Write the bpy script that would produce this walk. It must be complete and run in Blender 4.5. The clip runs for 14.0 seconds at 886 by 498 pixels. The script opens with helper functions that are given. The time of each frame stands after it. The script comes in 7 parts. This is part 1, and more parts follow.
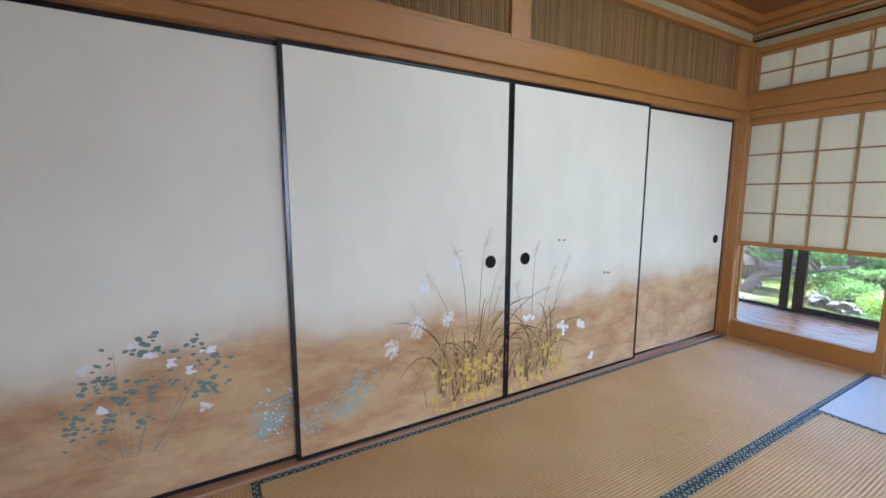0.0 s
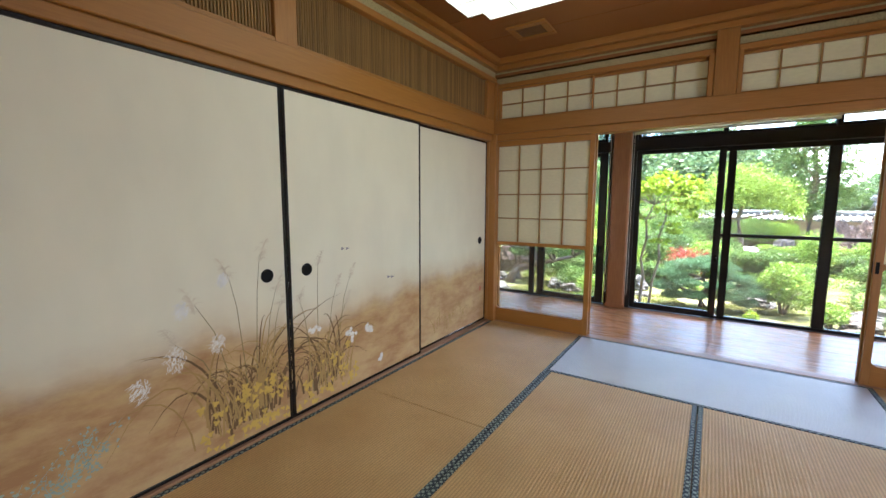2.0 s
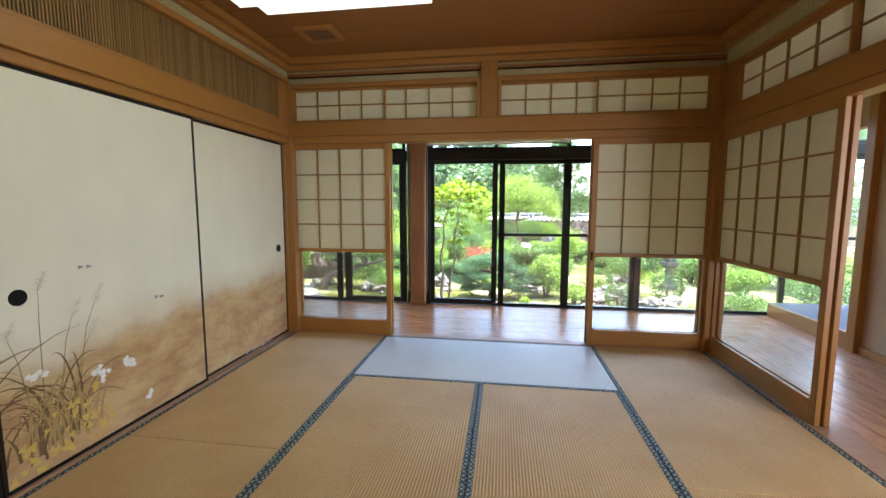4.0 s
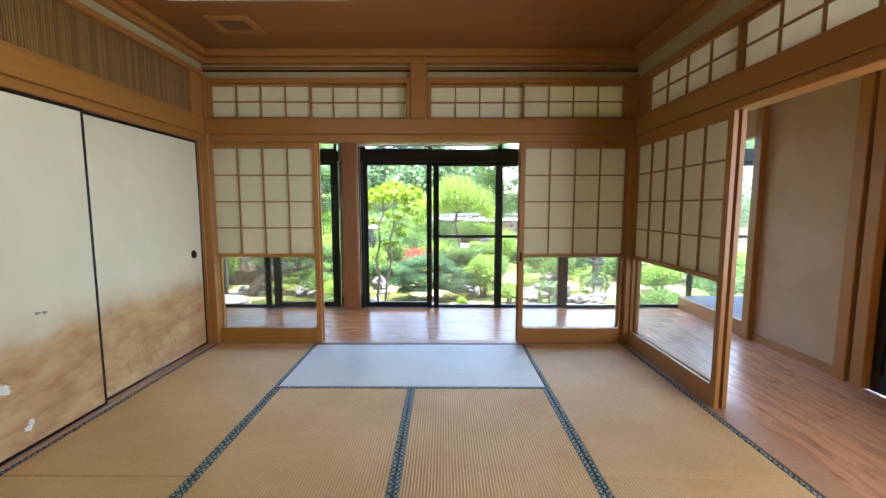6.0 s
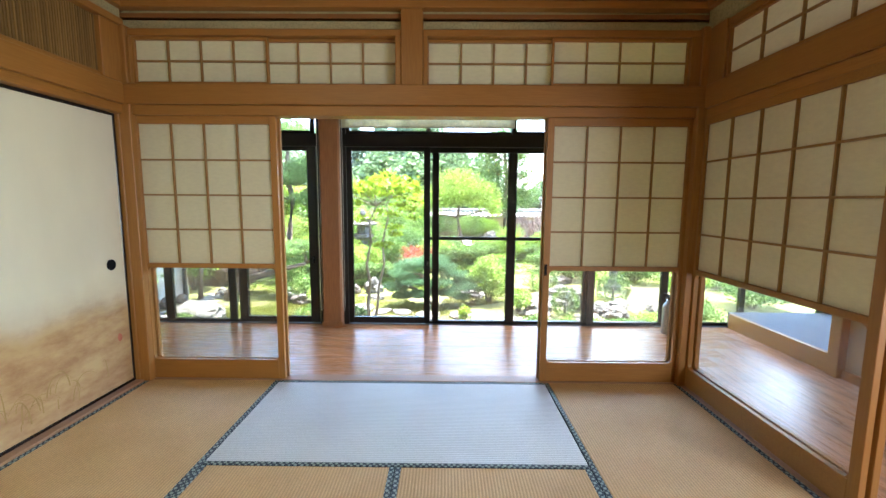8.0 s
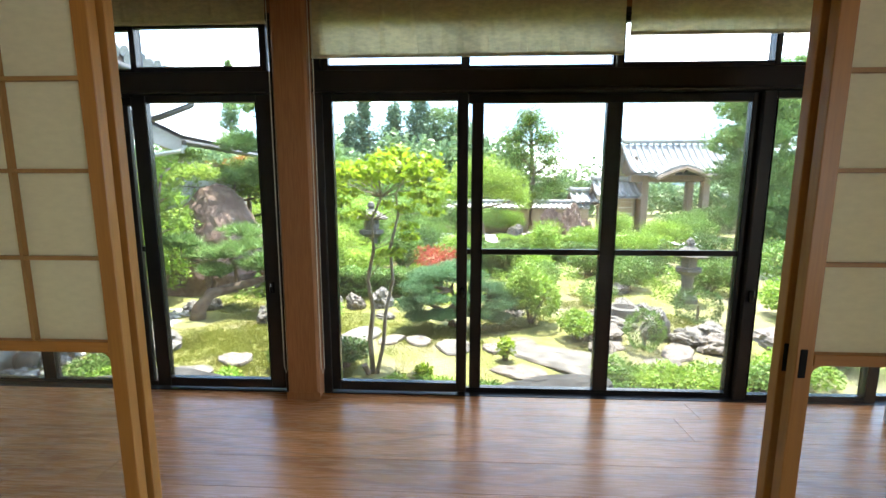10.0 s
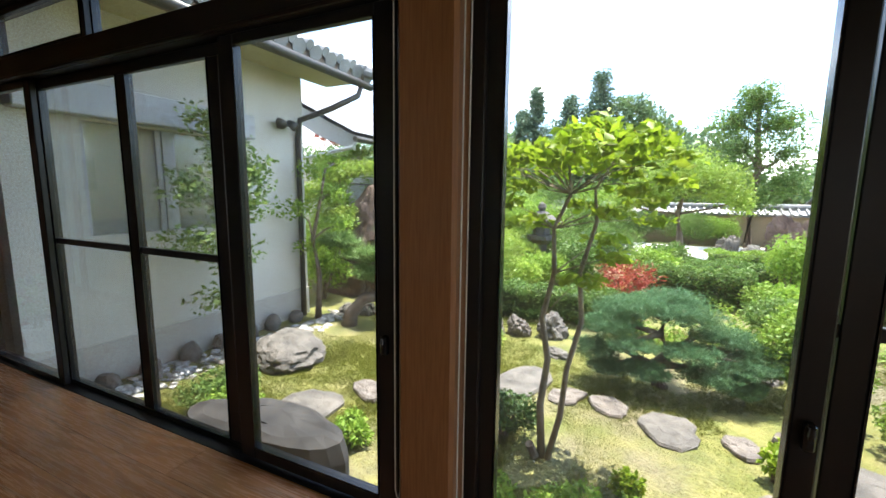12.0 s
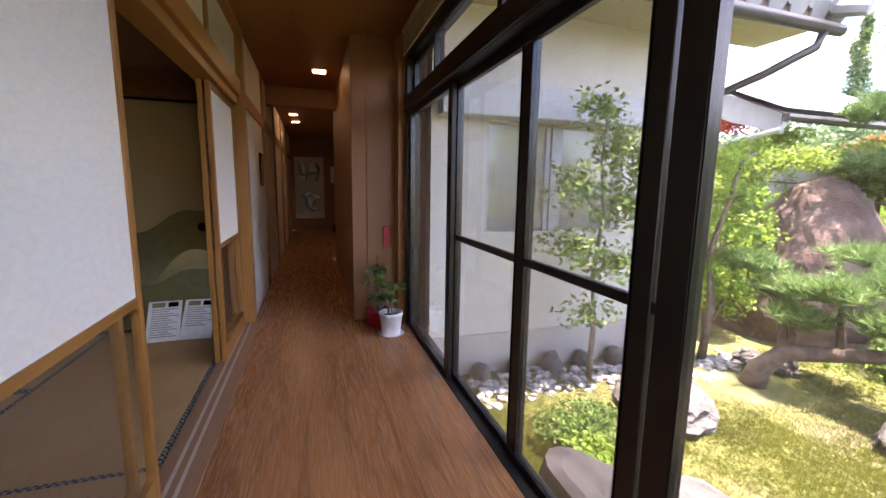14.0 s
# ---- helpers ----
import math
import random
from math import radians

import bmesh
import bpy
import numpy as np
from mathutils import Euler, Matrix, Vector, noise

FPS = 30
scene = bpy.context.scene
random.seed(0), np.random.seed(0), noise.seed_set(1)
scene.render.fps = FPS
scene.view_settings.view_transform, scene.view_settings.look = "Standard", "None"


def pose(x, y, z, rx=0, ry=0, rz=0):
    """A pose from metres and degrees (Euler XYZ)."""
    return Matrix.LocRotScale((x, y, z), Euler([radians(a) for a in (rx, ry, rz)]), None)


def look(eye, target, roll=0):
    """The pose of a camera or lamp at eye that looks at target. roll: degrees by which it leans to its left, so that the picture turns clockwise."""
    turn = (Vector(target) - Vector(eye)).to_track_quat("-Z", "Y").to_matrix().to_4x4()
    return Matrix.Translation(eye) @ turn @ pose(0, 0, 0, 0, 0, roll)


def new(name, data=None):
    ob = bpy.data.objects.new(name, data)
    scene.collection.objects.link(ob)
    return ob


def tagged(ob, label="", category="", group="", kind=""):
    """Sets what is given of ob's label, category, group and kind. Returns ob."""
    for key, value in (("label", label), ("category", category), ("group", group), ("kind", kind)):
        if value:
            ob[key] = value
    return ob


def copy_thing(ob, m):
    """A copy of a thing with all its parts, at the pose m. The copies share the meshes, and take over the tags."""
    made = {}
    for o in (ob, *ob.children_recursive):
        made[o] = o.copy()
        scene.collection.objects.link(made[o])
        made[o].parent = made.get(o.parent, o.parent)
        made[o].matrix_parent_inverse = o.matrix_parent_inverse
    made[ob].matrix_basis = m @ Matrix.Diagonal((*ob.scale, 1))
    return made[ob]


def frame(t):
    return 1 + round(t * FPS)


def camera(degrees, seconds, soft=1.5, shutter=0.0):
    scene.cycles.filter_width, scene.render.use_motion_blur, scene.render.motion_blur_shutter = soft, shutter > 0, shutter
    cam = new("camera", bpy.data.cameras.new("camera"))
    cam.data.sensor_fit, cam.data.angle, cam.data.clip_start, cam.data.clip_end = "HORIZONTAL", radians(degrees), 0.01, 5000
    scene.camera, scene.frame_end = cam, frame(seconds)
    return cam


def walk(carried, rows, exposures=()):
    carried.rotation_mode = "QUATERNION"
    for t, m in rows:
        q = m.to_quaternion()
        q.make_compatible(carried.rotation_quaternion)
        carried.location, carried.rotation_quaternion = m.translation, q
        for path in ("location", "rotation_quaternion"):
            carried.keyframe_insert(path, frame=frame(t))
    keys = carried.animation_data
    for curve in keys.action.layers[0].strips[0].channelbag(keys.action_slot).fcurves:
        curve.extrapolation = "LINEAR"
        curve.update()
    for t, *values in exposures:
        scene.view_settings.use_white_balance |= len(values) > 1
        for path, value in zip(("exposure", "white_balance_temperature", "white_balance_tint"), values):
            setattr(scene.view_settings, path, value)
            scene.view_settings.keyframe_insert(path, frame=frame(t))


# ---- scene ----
PATH = [
    (0, (1.818, -3.933, 1.238), (0.098, -2.949, 0.972), 0.1),
    (0.5, (1.836, -3.913, 1.25), (0.243, -2.733, 0.988), 0.1),
    (1, (1.838, -3.89, 1.249), (0.391, -2.532, 0.999), 0.1),
    (1.5, (1.88, -3.86, 1.243), (0.591, -2.349, 1.006), 0.1),
    (2, (1.915, -3.833, 1.252), (0.821, -2.174, 1.021), 0.2),
    (2.5, (1.98, -3.815, 1.249), (1.093, -2.036, 1.031), 0.2),
    (3, (2.017, -3.803, 1.251), (1.354, -1.928, 1.04), 0.2),
    (3.5, (2.036, -3.79, 1.246), (1.581, -1.853, 1.043), 0.2),
    (4, (2.06, -3.781, 1.258), (1.771, -1.813, 1.052), 0.1),
    (6.5, (2.165, -3.694, 1.278), (2.168, -1.705, 1.075), 0.1),
    (7, (2.181, -3.514, 1.294), (2.184, -1.526, 1.078), 0.2),
    (7.5, (2.151, -3.174, 1.313), (2.144, -1.187, 1.091), 0.2),
    (7.7, (2.156, -3.04, 1.302), (2.146, -1.053, 1.077), 0.3),
    (10, (1.941, -1.056, 1.268), (1.858, 0.923, 0.993), 0.1),
    (10.5, (1.908, -0.671, 1.236), (1.751, 1.305, 0.975), 0.1),
    (11, (1.832, -0.319, 1.267), (1.568, 1.644, 0.989), 0.2),
    (11.5, (1.681, -0.032, 1.249), (1.186, 1.887, 0.976), 0.4),
    (12, (1.554, 0.199, 1.22), (0.714, 1.993, 0.947), 0.6),
    (12.5, (1.43, 0.382, 1.214), (0.205, 1.94, 0.946), 0.8),
    (13, (1.254, 0.451, 1.175), (-0.296, 1.685, 0.9), 0.8),
    (13.5, (0.992, 0.51, 1.209), (-0.776, 1.4, 0.922), 1.0),
    (14, (0.75, 0.597, 1.209), (-1.134, 1.199, 0.914), 0.9),
]
cam = camera(94.5, 14.0)
EXPOSURES = [(0, 4.2, 5000, 19), (1.0, 4.0, 5350, 18), (2.5, 3.6, 6100, 14), (6.5, 3.85, 5900, 12), (7.7, 3.98, 6000, 11), (10, 3.2, 6450, 6), (11, 2.42, 6250, 8), (12.5, 2.42, 6750, 13), (13.2, 3.1, 6850, 26), (14, 3.3, 6900, 34)]
walk(cam, [(t, look(eye, target, roll)) for t, eye, target, roll in PATH], EXPOSURES)

# ---- world, sun and exposure ----
SUN_EL, SUN_AZ = radians(74), radians(20)   # azimuth counted clockwise from +y
world = bpy.data.worlds.new("sky")
scene.world = world
world.use_nodes = True
wn, wl = world.node_tree.nodes, world.node_tree.links
wn.clear()
w_out, w_bg = wn.new("ShaderNodeOutputWorld"), wn.new("ShaderNodeBackground")
w_sky = wn.new("ShaderNodeTexSky")
w_sky.sky_type, w_sky.sun_disc = "NISHITA", False
w_sky.sun_elevation, w_sky.sun_rotation = SUN_EL, SUN_AZ
w_sky.dust_density, w_sky.ozone_density = 0.3, 2.5
w_tc, w_map, w_noise, w_ramp, w_mix = (wn.new("ShaderNode" + k) for k in ("TexCoord", "Mapping", "TexNoise", "ValToRGB", "MixRGB"))
w_map.inputs["Scale"].default_value = (1.0, 1.0, 2.6)
w_map.inputs["Location"].default_value = (0.35, 0.2, 0.1)
w_noise.inputs["Scale"].default_value, w_noise.inputs["Detail"].default_value = 2.3, 8
w_noise.inputs["Roughness"].default_value = 0.55
w_ramp.color_ramp.elements[0].position, w_ramp.color_ramp.elements[1].position = 0.51, 0.66
w_mix.inputs["Color2"].default_value = (11.0, 11.1, 11.3, 1)
wl.new(w_tc.outputs["Generated"], w_map.inputs["Vector"])
wl.new(w_map.outputs["Vector"], w_noise.inputs["Vector"])
wl.new(w_noise.outputs["Fac"], w_ramp.inputs["Fac"])
wl.new(w_ramp.outputs["Color"], w_mix.inputs["Fac"])
wl.new(w_sky.outputs["Color"], w_mix.inputs["Color1"])
wl.new(w_mix.outputs["Color"], w_bg.inputs["Color"])
wl.new(w_bg.outputs["Background"], w_out.inputs["Surface"])
w_bg.inputs["Strength"].default_value = 0.14

sun_data = bpy.data.lights.new("sun", "SUN")
sun_data.energy, sun_data.angle, sun_data.color = 3.5, radians(0.6), (1.0, 0.95, 0.87)
sun = new("sun", sun_data)
sun_way = Vector((math.sin(SUN_AZ) * math.cos(SUN_EL), math.cos(SUN_AZ) * math.cos(SUN_EL), math.sin(SUN_EL)))
sun.matrix_world = look(sun_way * 60, (0, 0, 0))

# unseen area lamp added before the side corridor's closed wall, for daylight
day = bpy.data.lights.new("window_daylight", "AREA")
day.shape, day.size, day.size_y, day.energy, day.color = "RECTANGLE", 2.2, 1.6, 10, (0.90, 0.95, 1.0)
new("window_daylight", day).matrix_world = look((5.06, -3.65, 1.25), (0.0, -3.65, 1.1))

# ---- materials ----
def nodes_of(name):
    m = bpy.data.materials.new(name)
    m.use_nodes = True
    n, l = m.node_tree.nodes, m.node_tree.links
    return m, n, l, n["Principled BSDF"]


def rgba(c):
    return (c[0], c[1], c[2], 1)


def mixc(n, l, fac, a, b, mode="MIX"):
    x = n.new("ShaderNodeMixRGB")
    x.blend_type = mode
    for key, v in (("Fac", fac), ("Color1", a), ("Color2", b)):
        if isinstance(v, bpy.types.NodeSocket):
            l.new(v, x.inputs[key])
        else:
            x.inputs[key].default_value = rgba(v) if isinstance(v, tuple) else v
    return x.outputs["Color"]


def noise_of(n, l, scale, detail=4, vec=None, rough=0.55, stretch=None):
    x = n.new("ShaderNodeTexNoise")
    x.inputs["Scale"].default_value, x.inputs["Detail"].default_value, x.inputs["Roughness"].default_value = scale, detail, rough
    if vec is None:
        vec = n.new("ShaderNodeNewGeometry").outputs["Position"]
    if stretch:
        mp = n.new("ShaderNodeMapping")
        mp.inputs["Scale"].default_value = stretch
        l.new(vec, mp.inputs["Vector"])
        vec = mp.outputs["Vector"]
    l.new(vec, x.inputs["Vector"])
    return x.outputs["Fac"]


def ramp_of(n, l, fac, a, b, lo=0.35, hi=0.65):
    x = n.new("ShaderNodeValToRGB")
    x.color_ramp.elements[0].position, x.color_ramp.elements[1].position = lo, hi
    x.color_ramp.elements[0].color, x.color_ramp.elements[1].color = rgba(a), rgba(b)
    l.new(fac, x.inputs["Fac"])
    return x.outputs["Color"]


def bump_of(n, l, p, height, strength, distance=0.004):
    x = n.new("ShaderNodeBump")
    x.inputs["Strength"].default_value, x.inputs["Distance"].default_value = strength, distance
    l.new(height, x.inputs["Height"])
    l.new(x.outputs["Normal"], p.inputs["Normal"])


def wood(name, light, dark, axis, rough=0.5, vary=0.25, cathedral=0.0):
    """Straight-grained timber; axis is the way of the grain."""
    m, n, l, p = nodes_of(name)
    st = [9.0, 9.0, 9.0]
    st["xyz".index(axis)] = 0.5
    geo = n.new("ShaderNodeNewGeometry").outputs["Position"]
    info = n.new("ShaderNodeObjectInfo").outputs["Random"]
    off = n.new("ShaderNodeVectorMath")
    off.operation = "MULTIPLY_ADD"
    comb = n.new("ShaderNodeCombineXYZ")
    for k in "XYZ":
        l.new(info, comb.inputs[k])
    l.new(comb.outputs["Vector"], off.inputs[0])
    off.inputs[1].default_value = (3.1, 1.7, 5.3)
    l.new(geo, off.inputs[2])
    vec = off.outputs["Vector"]
    fine = noise_of(n, l, 14, 5, vec, 0.6, tuple(st))
    broad = noise_of(n, l, 1.3, 3, vec, 0.5, tuple(s / 5 for s in st))
    col = ramp_of(n, l, fine, dark, light, 0.3, 0.72)
    tone = tuple(0.5 * (a + b) for a, b in zip(light, dark))
    col = mixc(n, l, ramp_of(n, l, broad, (0, 0, 0), (0.6, 0.6, 0.6)), col, tone)
    if cathedral:
        wv = n.new("ShaderNodeTexWave")
        wv.wave_type, wv.bands_direction = "BANDS", "Y" if axis == "x" else "X"
        wv.inputs["Scale"].default_value, wv.inputs["Distortion"].default_value, wv.inputs["Detail"].default_value = 2.4, 16, 4
        wv.inputs["Detail Scale"].default_value = 1.6
        st2 = [1.0, 1.0, 1.0]
        st2["xyz".index(axis)] = 0.2
        mp = n.new("ShaderNodeMapping")
        mp.inputs["Scale"].default_value = tuple(st2)
        l.new(vec, mp.inputs["Vector"])
        l.new(mp.outputs["Vector"], wv.inputs["Vector"])
        col = mixc(n, l, ramp_of(n, l, wv.outputs["Fac"], (cathedral,) * 3, (0, 0, 0), 0.0, 0.42), col, tuple(c * 0.5 for c in dark))
    sh = n.new("ShaderNodeHueSaturation")
    mr = n.new("ShaderNodeMapRange")
    mr.inputs["To Min"].default_value, mr.inputs["To Max"].default_value = 1 - vary, 1 + vary
    l.new(info, mr.inputs["Value"])
    l.new(mr.outputs["Result"], sh.inputs["Value"])
    l.new(col, sh.inputs["Color"])
    l.new(sh.outputs["Color"], p.inputs["Base Color"])
    rr = n.new("ShaderNodeMapRange")
    rr.inputs["To Min"].default_value, rr.inputs["To Max"].default_value = rough - 0.08, rough + 0.1
    l.new(fine, rr.inputs["Value"])
    l.new(rr.outputs["Result"], p.inputs["Roughness"])
    bump_of(n, l, p, fine, 0.12, 0.002)
    return m


def speckled(name, a, b, scale=6, rough=0.8, bump=0.3, dist=0.01, fine_scale=60, metal=0.0, island=0.0, spec=0.5):
    """Two tones mottled at two scales, with relief."""
    m, n, l, p = nodes_of(name)
    big, small = noise_of(n, l, scale, 5), noise_of(n, l, fine_scale, 4)
    col = ramp_of(n, l, big, a, b, 0.35, 0.65)
    col = mixc(n, l, ramp_of(n, l, small, (0.72, 0.72, 0.72), (1.15, 1.15, 1.15)), (0, 0, 0), col)
    if island:
        sh = n.new("ShaderNodeHueSaturation")
        rnd = n.new("ShaderNodeNewGeometry").outputs["Random Per Island"]
        mr = n.new("ShaderNodeMapRange")
        mr.inputs["To Min"].default_value, mr.inputs["To Max"].default_value = 1 - island, 1 + island
        l.new(rnd, mr.inputs["Value"])
        l.new(mr.outputs["Result"], sh.inputs["Value"])
        l.new(col, sh.inputs["Color"])
        col = sh.outputs["Color"]
    l.new(col, p.inputs["Base Color"])
    p.inputs["Roughness"].default_value, p.inputs["Metallic"].default_value = rough, metal
    p.inputs["Specular IOR Level"].default_value = spec
    if bump:
        both = mixc(n, l, 0.4, big, small)
        bump_of(n, l, p, both, bump, dist)
    return m


def leaf_mat(name, a, b, glow=0.45, rough=0.5):
    """Leaves: two greens leaf by leaf, light coming through."""
    m, n, l, p = nodes_of(name)
    rnd = n.new("ShaderNodeNewGeometry").outputs["Random Per Island"]
    col = ramp_of(n, l, rnd, a, b, 0.0, 1.0)
    col = mixc(n, l, ramp_of(n, l, noise_of(n, l, 1.6, 3), (0.7, 0.7, 0.7), (1.1, 1.1, 1.1)), (0, 0, 0), col)
    l.new(col, p.inputs["Base Color"])
    p.inputs["Roughness"].default_value = rough
    p.inputs["Specular IOR Level"].default_value = 0.3
    tr, mx = n.new("ShaderNodeBsdfTranslucent"), n.new("ShaderNodeMixShader")
    l.new(col, tr.inputs["Color"])
    mx.inputs["Fac"].default_value = glow
    l.new(p.outputs["BSDF"], mx.inputs[1])
    l.new(tr.outputs["BSDF"], mx.inputs[2])
    l.new(mx.outputs["Shader"], n["Material Output"].inputs["Surface"])
    return m


def paper_mat(name, tint, through_fac, fibre=0.12):
    m, n, l, p = nodes_of(name)
    f = noise_of(n, l, 26, 5, None, 0.6, (1, 1, 2.5))
    col = mixc(n, l, ramp_of(n, l, f, (1 - fibre,) * 3, (1, 1, 1)), (0, 0, 0), tint)
    l.new(col, p.inputs["Base Color"])
    p.inputs["Roughness"].default_value = 0.9
    p.inputs["Specular IOR Level"].default_value = 0.15
    tr, mx = n.new("ShaderNodeBsdfTranslucent"), n.new("ShaderNodeMixShader")
    l.new(col, tr.inputs["Color"])
    mx.inputs["Fac"].default_value = through_fac
    l.new(p.outputs["BSDF"], mx.inputs[1])
    l.new(tr.outputs["BSDF"], mx.inputs[2])
    l.new(mx.outputs["Shader"], n["Material Output"].inputs["Surface"])
    return m


def glass_mat(name, veil=0.0, veil_col=(0.7, 0.72, 0.7)):
    """Thin window glass: clear, mirrors at a slant; veil mixes in pale glare haze, and mesh."""
    m, n, l, p = nodes_of(name)
    n.remove(p)
    tr, gl, df = n.new("ShaderNodeBsdfTransparent"), n.new("ShaderNodeBsdfGlossy"), n.new("ShaderNodeBsdfDiffuse")
    fr, pw, m1, m2 = n.new("ShaderNodeLayerWeight"), n.new("ShaderNodeMath"), n.new("ShaderNodeMixShader"), n.new("ShaderNodeMixShader")
    tr.inputs["Color"].default_value = (0.95, 0.97, 0.96, 1)
    gl.inputs["Roughness"].default_value = 0.01
    df.inputs["Color"].default_value = rgba(veil_col)
    fr.inputs["Blend"].default_value = 0.5
    pw.operation = "POWER"
    pw.inputs[1].default_value = 4.5
    sc = n.new("ShaderNodeMath")
    sc.operation = "MULTIPLY_ADD"
    sc.inputs[1].default_value, sc.inputs[2].default_value = 0.9, 0.035
    l.new(fr.outputs["Facing"], pw.inputs[0])
    l.new(pw.outputs["Value"], sc.inputs[0])
    m1.inputs["Fac"].default_value = veil
    l.new(tr.outputs["BSDF"], m1.inputs[1])
    l.new(df.outputs["BSDF"], m1.inputs[2])
    l.new(sc.outputs["Value"], m2.inputs["Fac"])
    l.new(m1.outputs["Shader"], m2.inputs[1])
    l.new(gl.outputs["BSDF"], m2.inputs[2])
    l.new(m2.outputs["Shader"], n["Material Output"].inputs["Surface"])
    return m


def tatami_mat(name, ridge_axis, rough, spec, tone_a=(0.60, 0.375, 0.15), tone_b=(0.68, 0.445, 0.195)):
    """Woven rush: fine ridges along one way, straw tones in broad patches."""
    m, n, l, p = nodes_of(name)
    geo = n.new("ShaderNodeNewGeometry").outputs["Position"]
    wv = n.new("ShaderNodeTexWave")
    wv.bands_direction = "X" if ridge_axis == "y" else "Y"
    wv.inputs["Scale"].default_value, wv.inputs["Distortion"].default_value = 20.6, 0.25
    wv.inputs["Detail Scale"].default_value = 3
    l.new(geo, wv.inputs["Vector"])
    st = (40, 3, 1) if ridge_axis == "x" else (3, 40, 1)
    strand = noise_of(n, l, 12, 3, geo, 0.6, st)
    broad = noise_of(n, l, 2.2, 4, geo)
    col = ramp_of(n, l, broad, tone_a, tone_b)
    col = mixc(n, l, ramp_of(n, l, strand, (0.8, 0.8, 0.78), (1.1, 1.1, 1.08)), (0, 0, 0), col)
    col = mixc(n, l, ramp_of(n, l, wv.outputs["Fac"], (0.5, 0.5, 0.5), (0, 0, 0), 0.0, 0.55), col, tuple(c * 0.55 for c in tone_a))
    l.new(col, p.inputs["Base Color"])
    p.inputs["Roughness"].default_value = rough
    p.inputs["Specular IOR Level"].default_value = spec
    hgt = mixc(n, l, 0.25, wv.outputs["Fac"], strand)
    bump_of(n, l, p, hgt, 0.7, 0.003)
    return m


def brocade_mat(name):
    """Dark green cloth border with a woven lattice of pale flecks."""
    m, n, l, p = nodes_of(name)
    geo = n.new("ShaderNodeNewGeometry").outputs["Position"]
    mp = n.new("ShaderNodeMapping")
    mp.inputs["Rotation"].default_value = (0, 0, radians(45))
    l.new(geo, mp.inputs["Vector"])
    vo = n.new("ShaderNodeTexVoronoi")
    vo.feature, vo.inputs["Scale"].default_value, vo.inputs["Randomness"].default_value = "F1", 46, 0.25
    l.new(mp.outputs["Vector"], vo.inputs["Vector"])
    col = ramp_of(n, l, vo.outputs["Distance"], (0.26, 0.32, 0.27), (0.022, 0.035, 0.045), 0.28, 0.44)
    l.new(col, p.inputs["Base Color"])
    p.inputs["Roughness"].default_value = 0.7
    bump_of(n, l, p, vo.outputs["Distance"], 0.2, 0.001)
    return m


def mural_mat(name, meadow, haze):
    """Cream paper whose lower part is washed with earth colours up to an uneven line."""
    m, n, l, p = nodes_of(name)
    geo = n.new("ShaderNodeNewGeometry").outputs["Position"]
    sep = n.new("ShaderNodeSeparateXYZ")
    l.new(geo, sep.inputs["Vector"])
    edge = noise_of(n, l, 1.5, 5, geo, 0.55, (1, 1, 0.6))
    add = n.new("ShaderNodeMath")
    add.operation = "MULTIPLY_ADD"
    l.new(edge, add.inputs[0])
    add.inputs[1].default_value = 0.42
    l.new(sep.outputs["Z"], add.inputs[2])
    wash = n.new("ShaderNodeValToRGB")
    el = wash.color_ramp.elements
    el[0].position, el[0].color = 0.0, (1, 1, 1, 1)
    el[1].position, el[1].color = 1.0, (0, 0, 0, 1)
    for pos, v in ((0.72, 1.0), (0.78, 0.8), (0.84, 0.34), (0.95, 0.05)):
        e = el.new(pos)
        e.color = (v, v, v, 1)
    l.new(add.outputs["Value"], wash.inputs["Fac"])
    cloudy = noise_of(n, l, 3.5, 6, geo, 0.65, (1, 1, 2.2))
    brush = noise_of(n, l, 13, 5, geo, 0.7, (1, 0.7, 2.4))
    ground_col = ramp_of(n, l, cloudy, meadow[0], meadow[1], 0.38, 0.62)
    ground_col = mixc(n, l, ramp_of(n, l, brush, (0, 0, 0), (0.5, 0.5, 0.5), 0.45, 0.75), ground_col, meadow[2])
    weave = noise_of(n, l, 5, 4, geo, 0.5, (1, 1, 0.5))
    paper = ramp_of(n, l, weave, tuple(0.95 * c for c in haze), haze)
    col = mixc(n, l, wash.outputs["Color"], paper, ground_col)
    l.new(col, p.inputs["Base Color"])
    p.inputs["Roughness"].default_value = 0.75
    p.inputs["Specular IOR Level"].default_value = 0.25
    return m


def plain(name, c, rough=0.5, metal=0.0, emit=0.0, spec=0.5):
    m, n, l, p = nodes_of(name)
    f = noise_of(n, l, 18, 4)
    col = mixc(n, l, ramp_of(n, l, f, (0.86, 0.86, 0.86), (1.06, 1.06, 1.06)), (0, 0, 0), c)
    l.new(col, p.inputs["Base Color"])
    p.inputs["Roughness"].default_value, p.inputs["Metallic"].default_value = rough, metal
    p.inputs["Specular IOR Level"].default_value = spec
    if emit:
        p.inputs["Emission Color"].default_value = rgba(c)
        p.inputs["Emission Strength"].default_value = emit
    return m


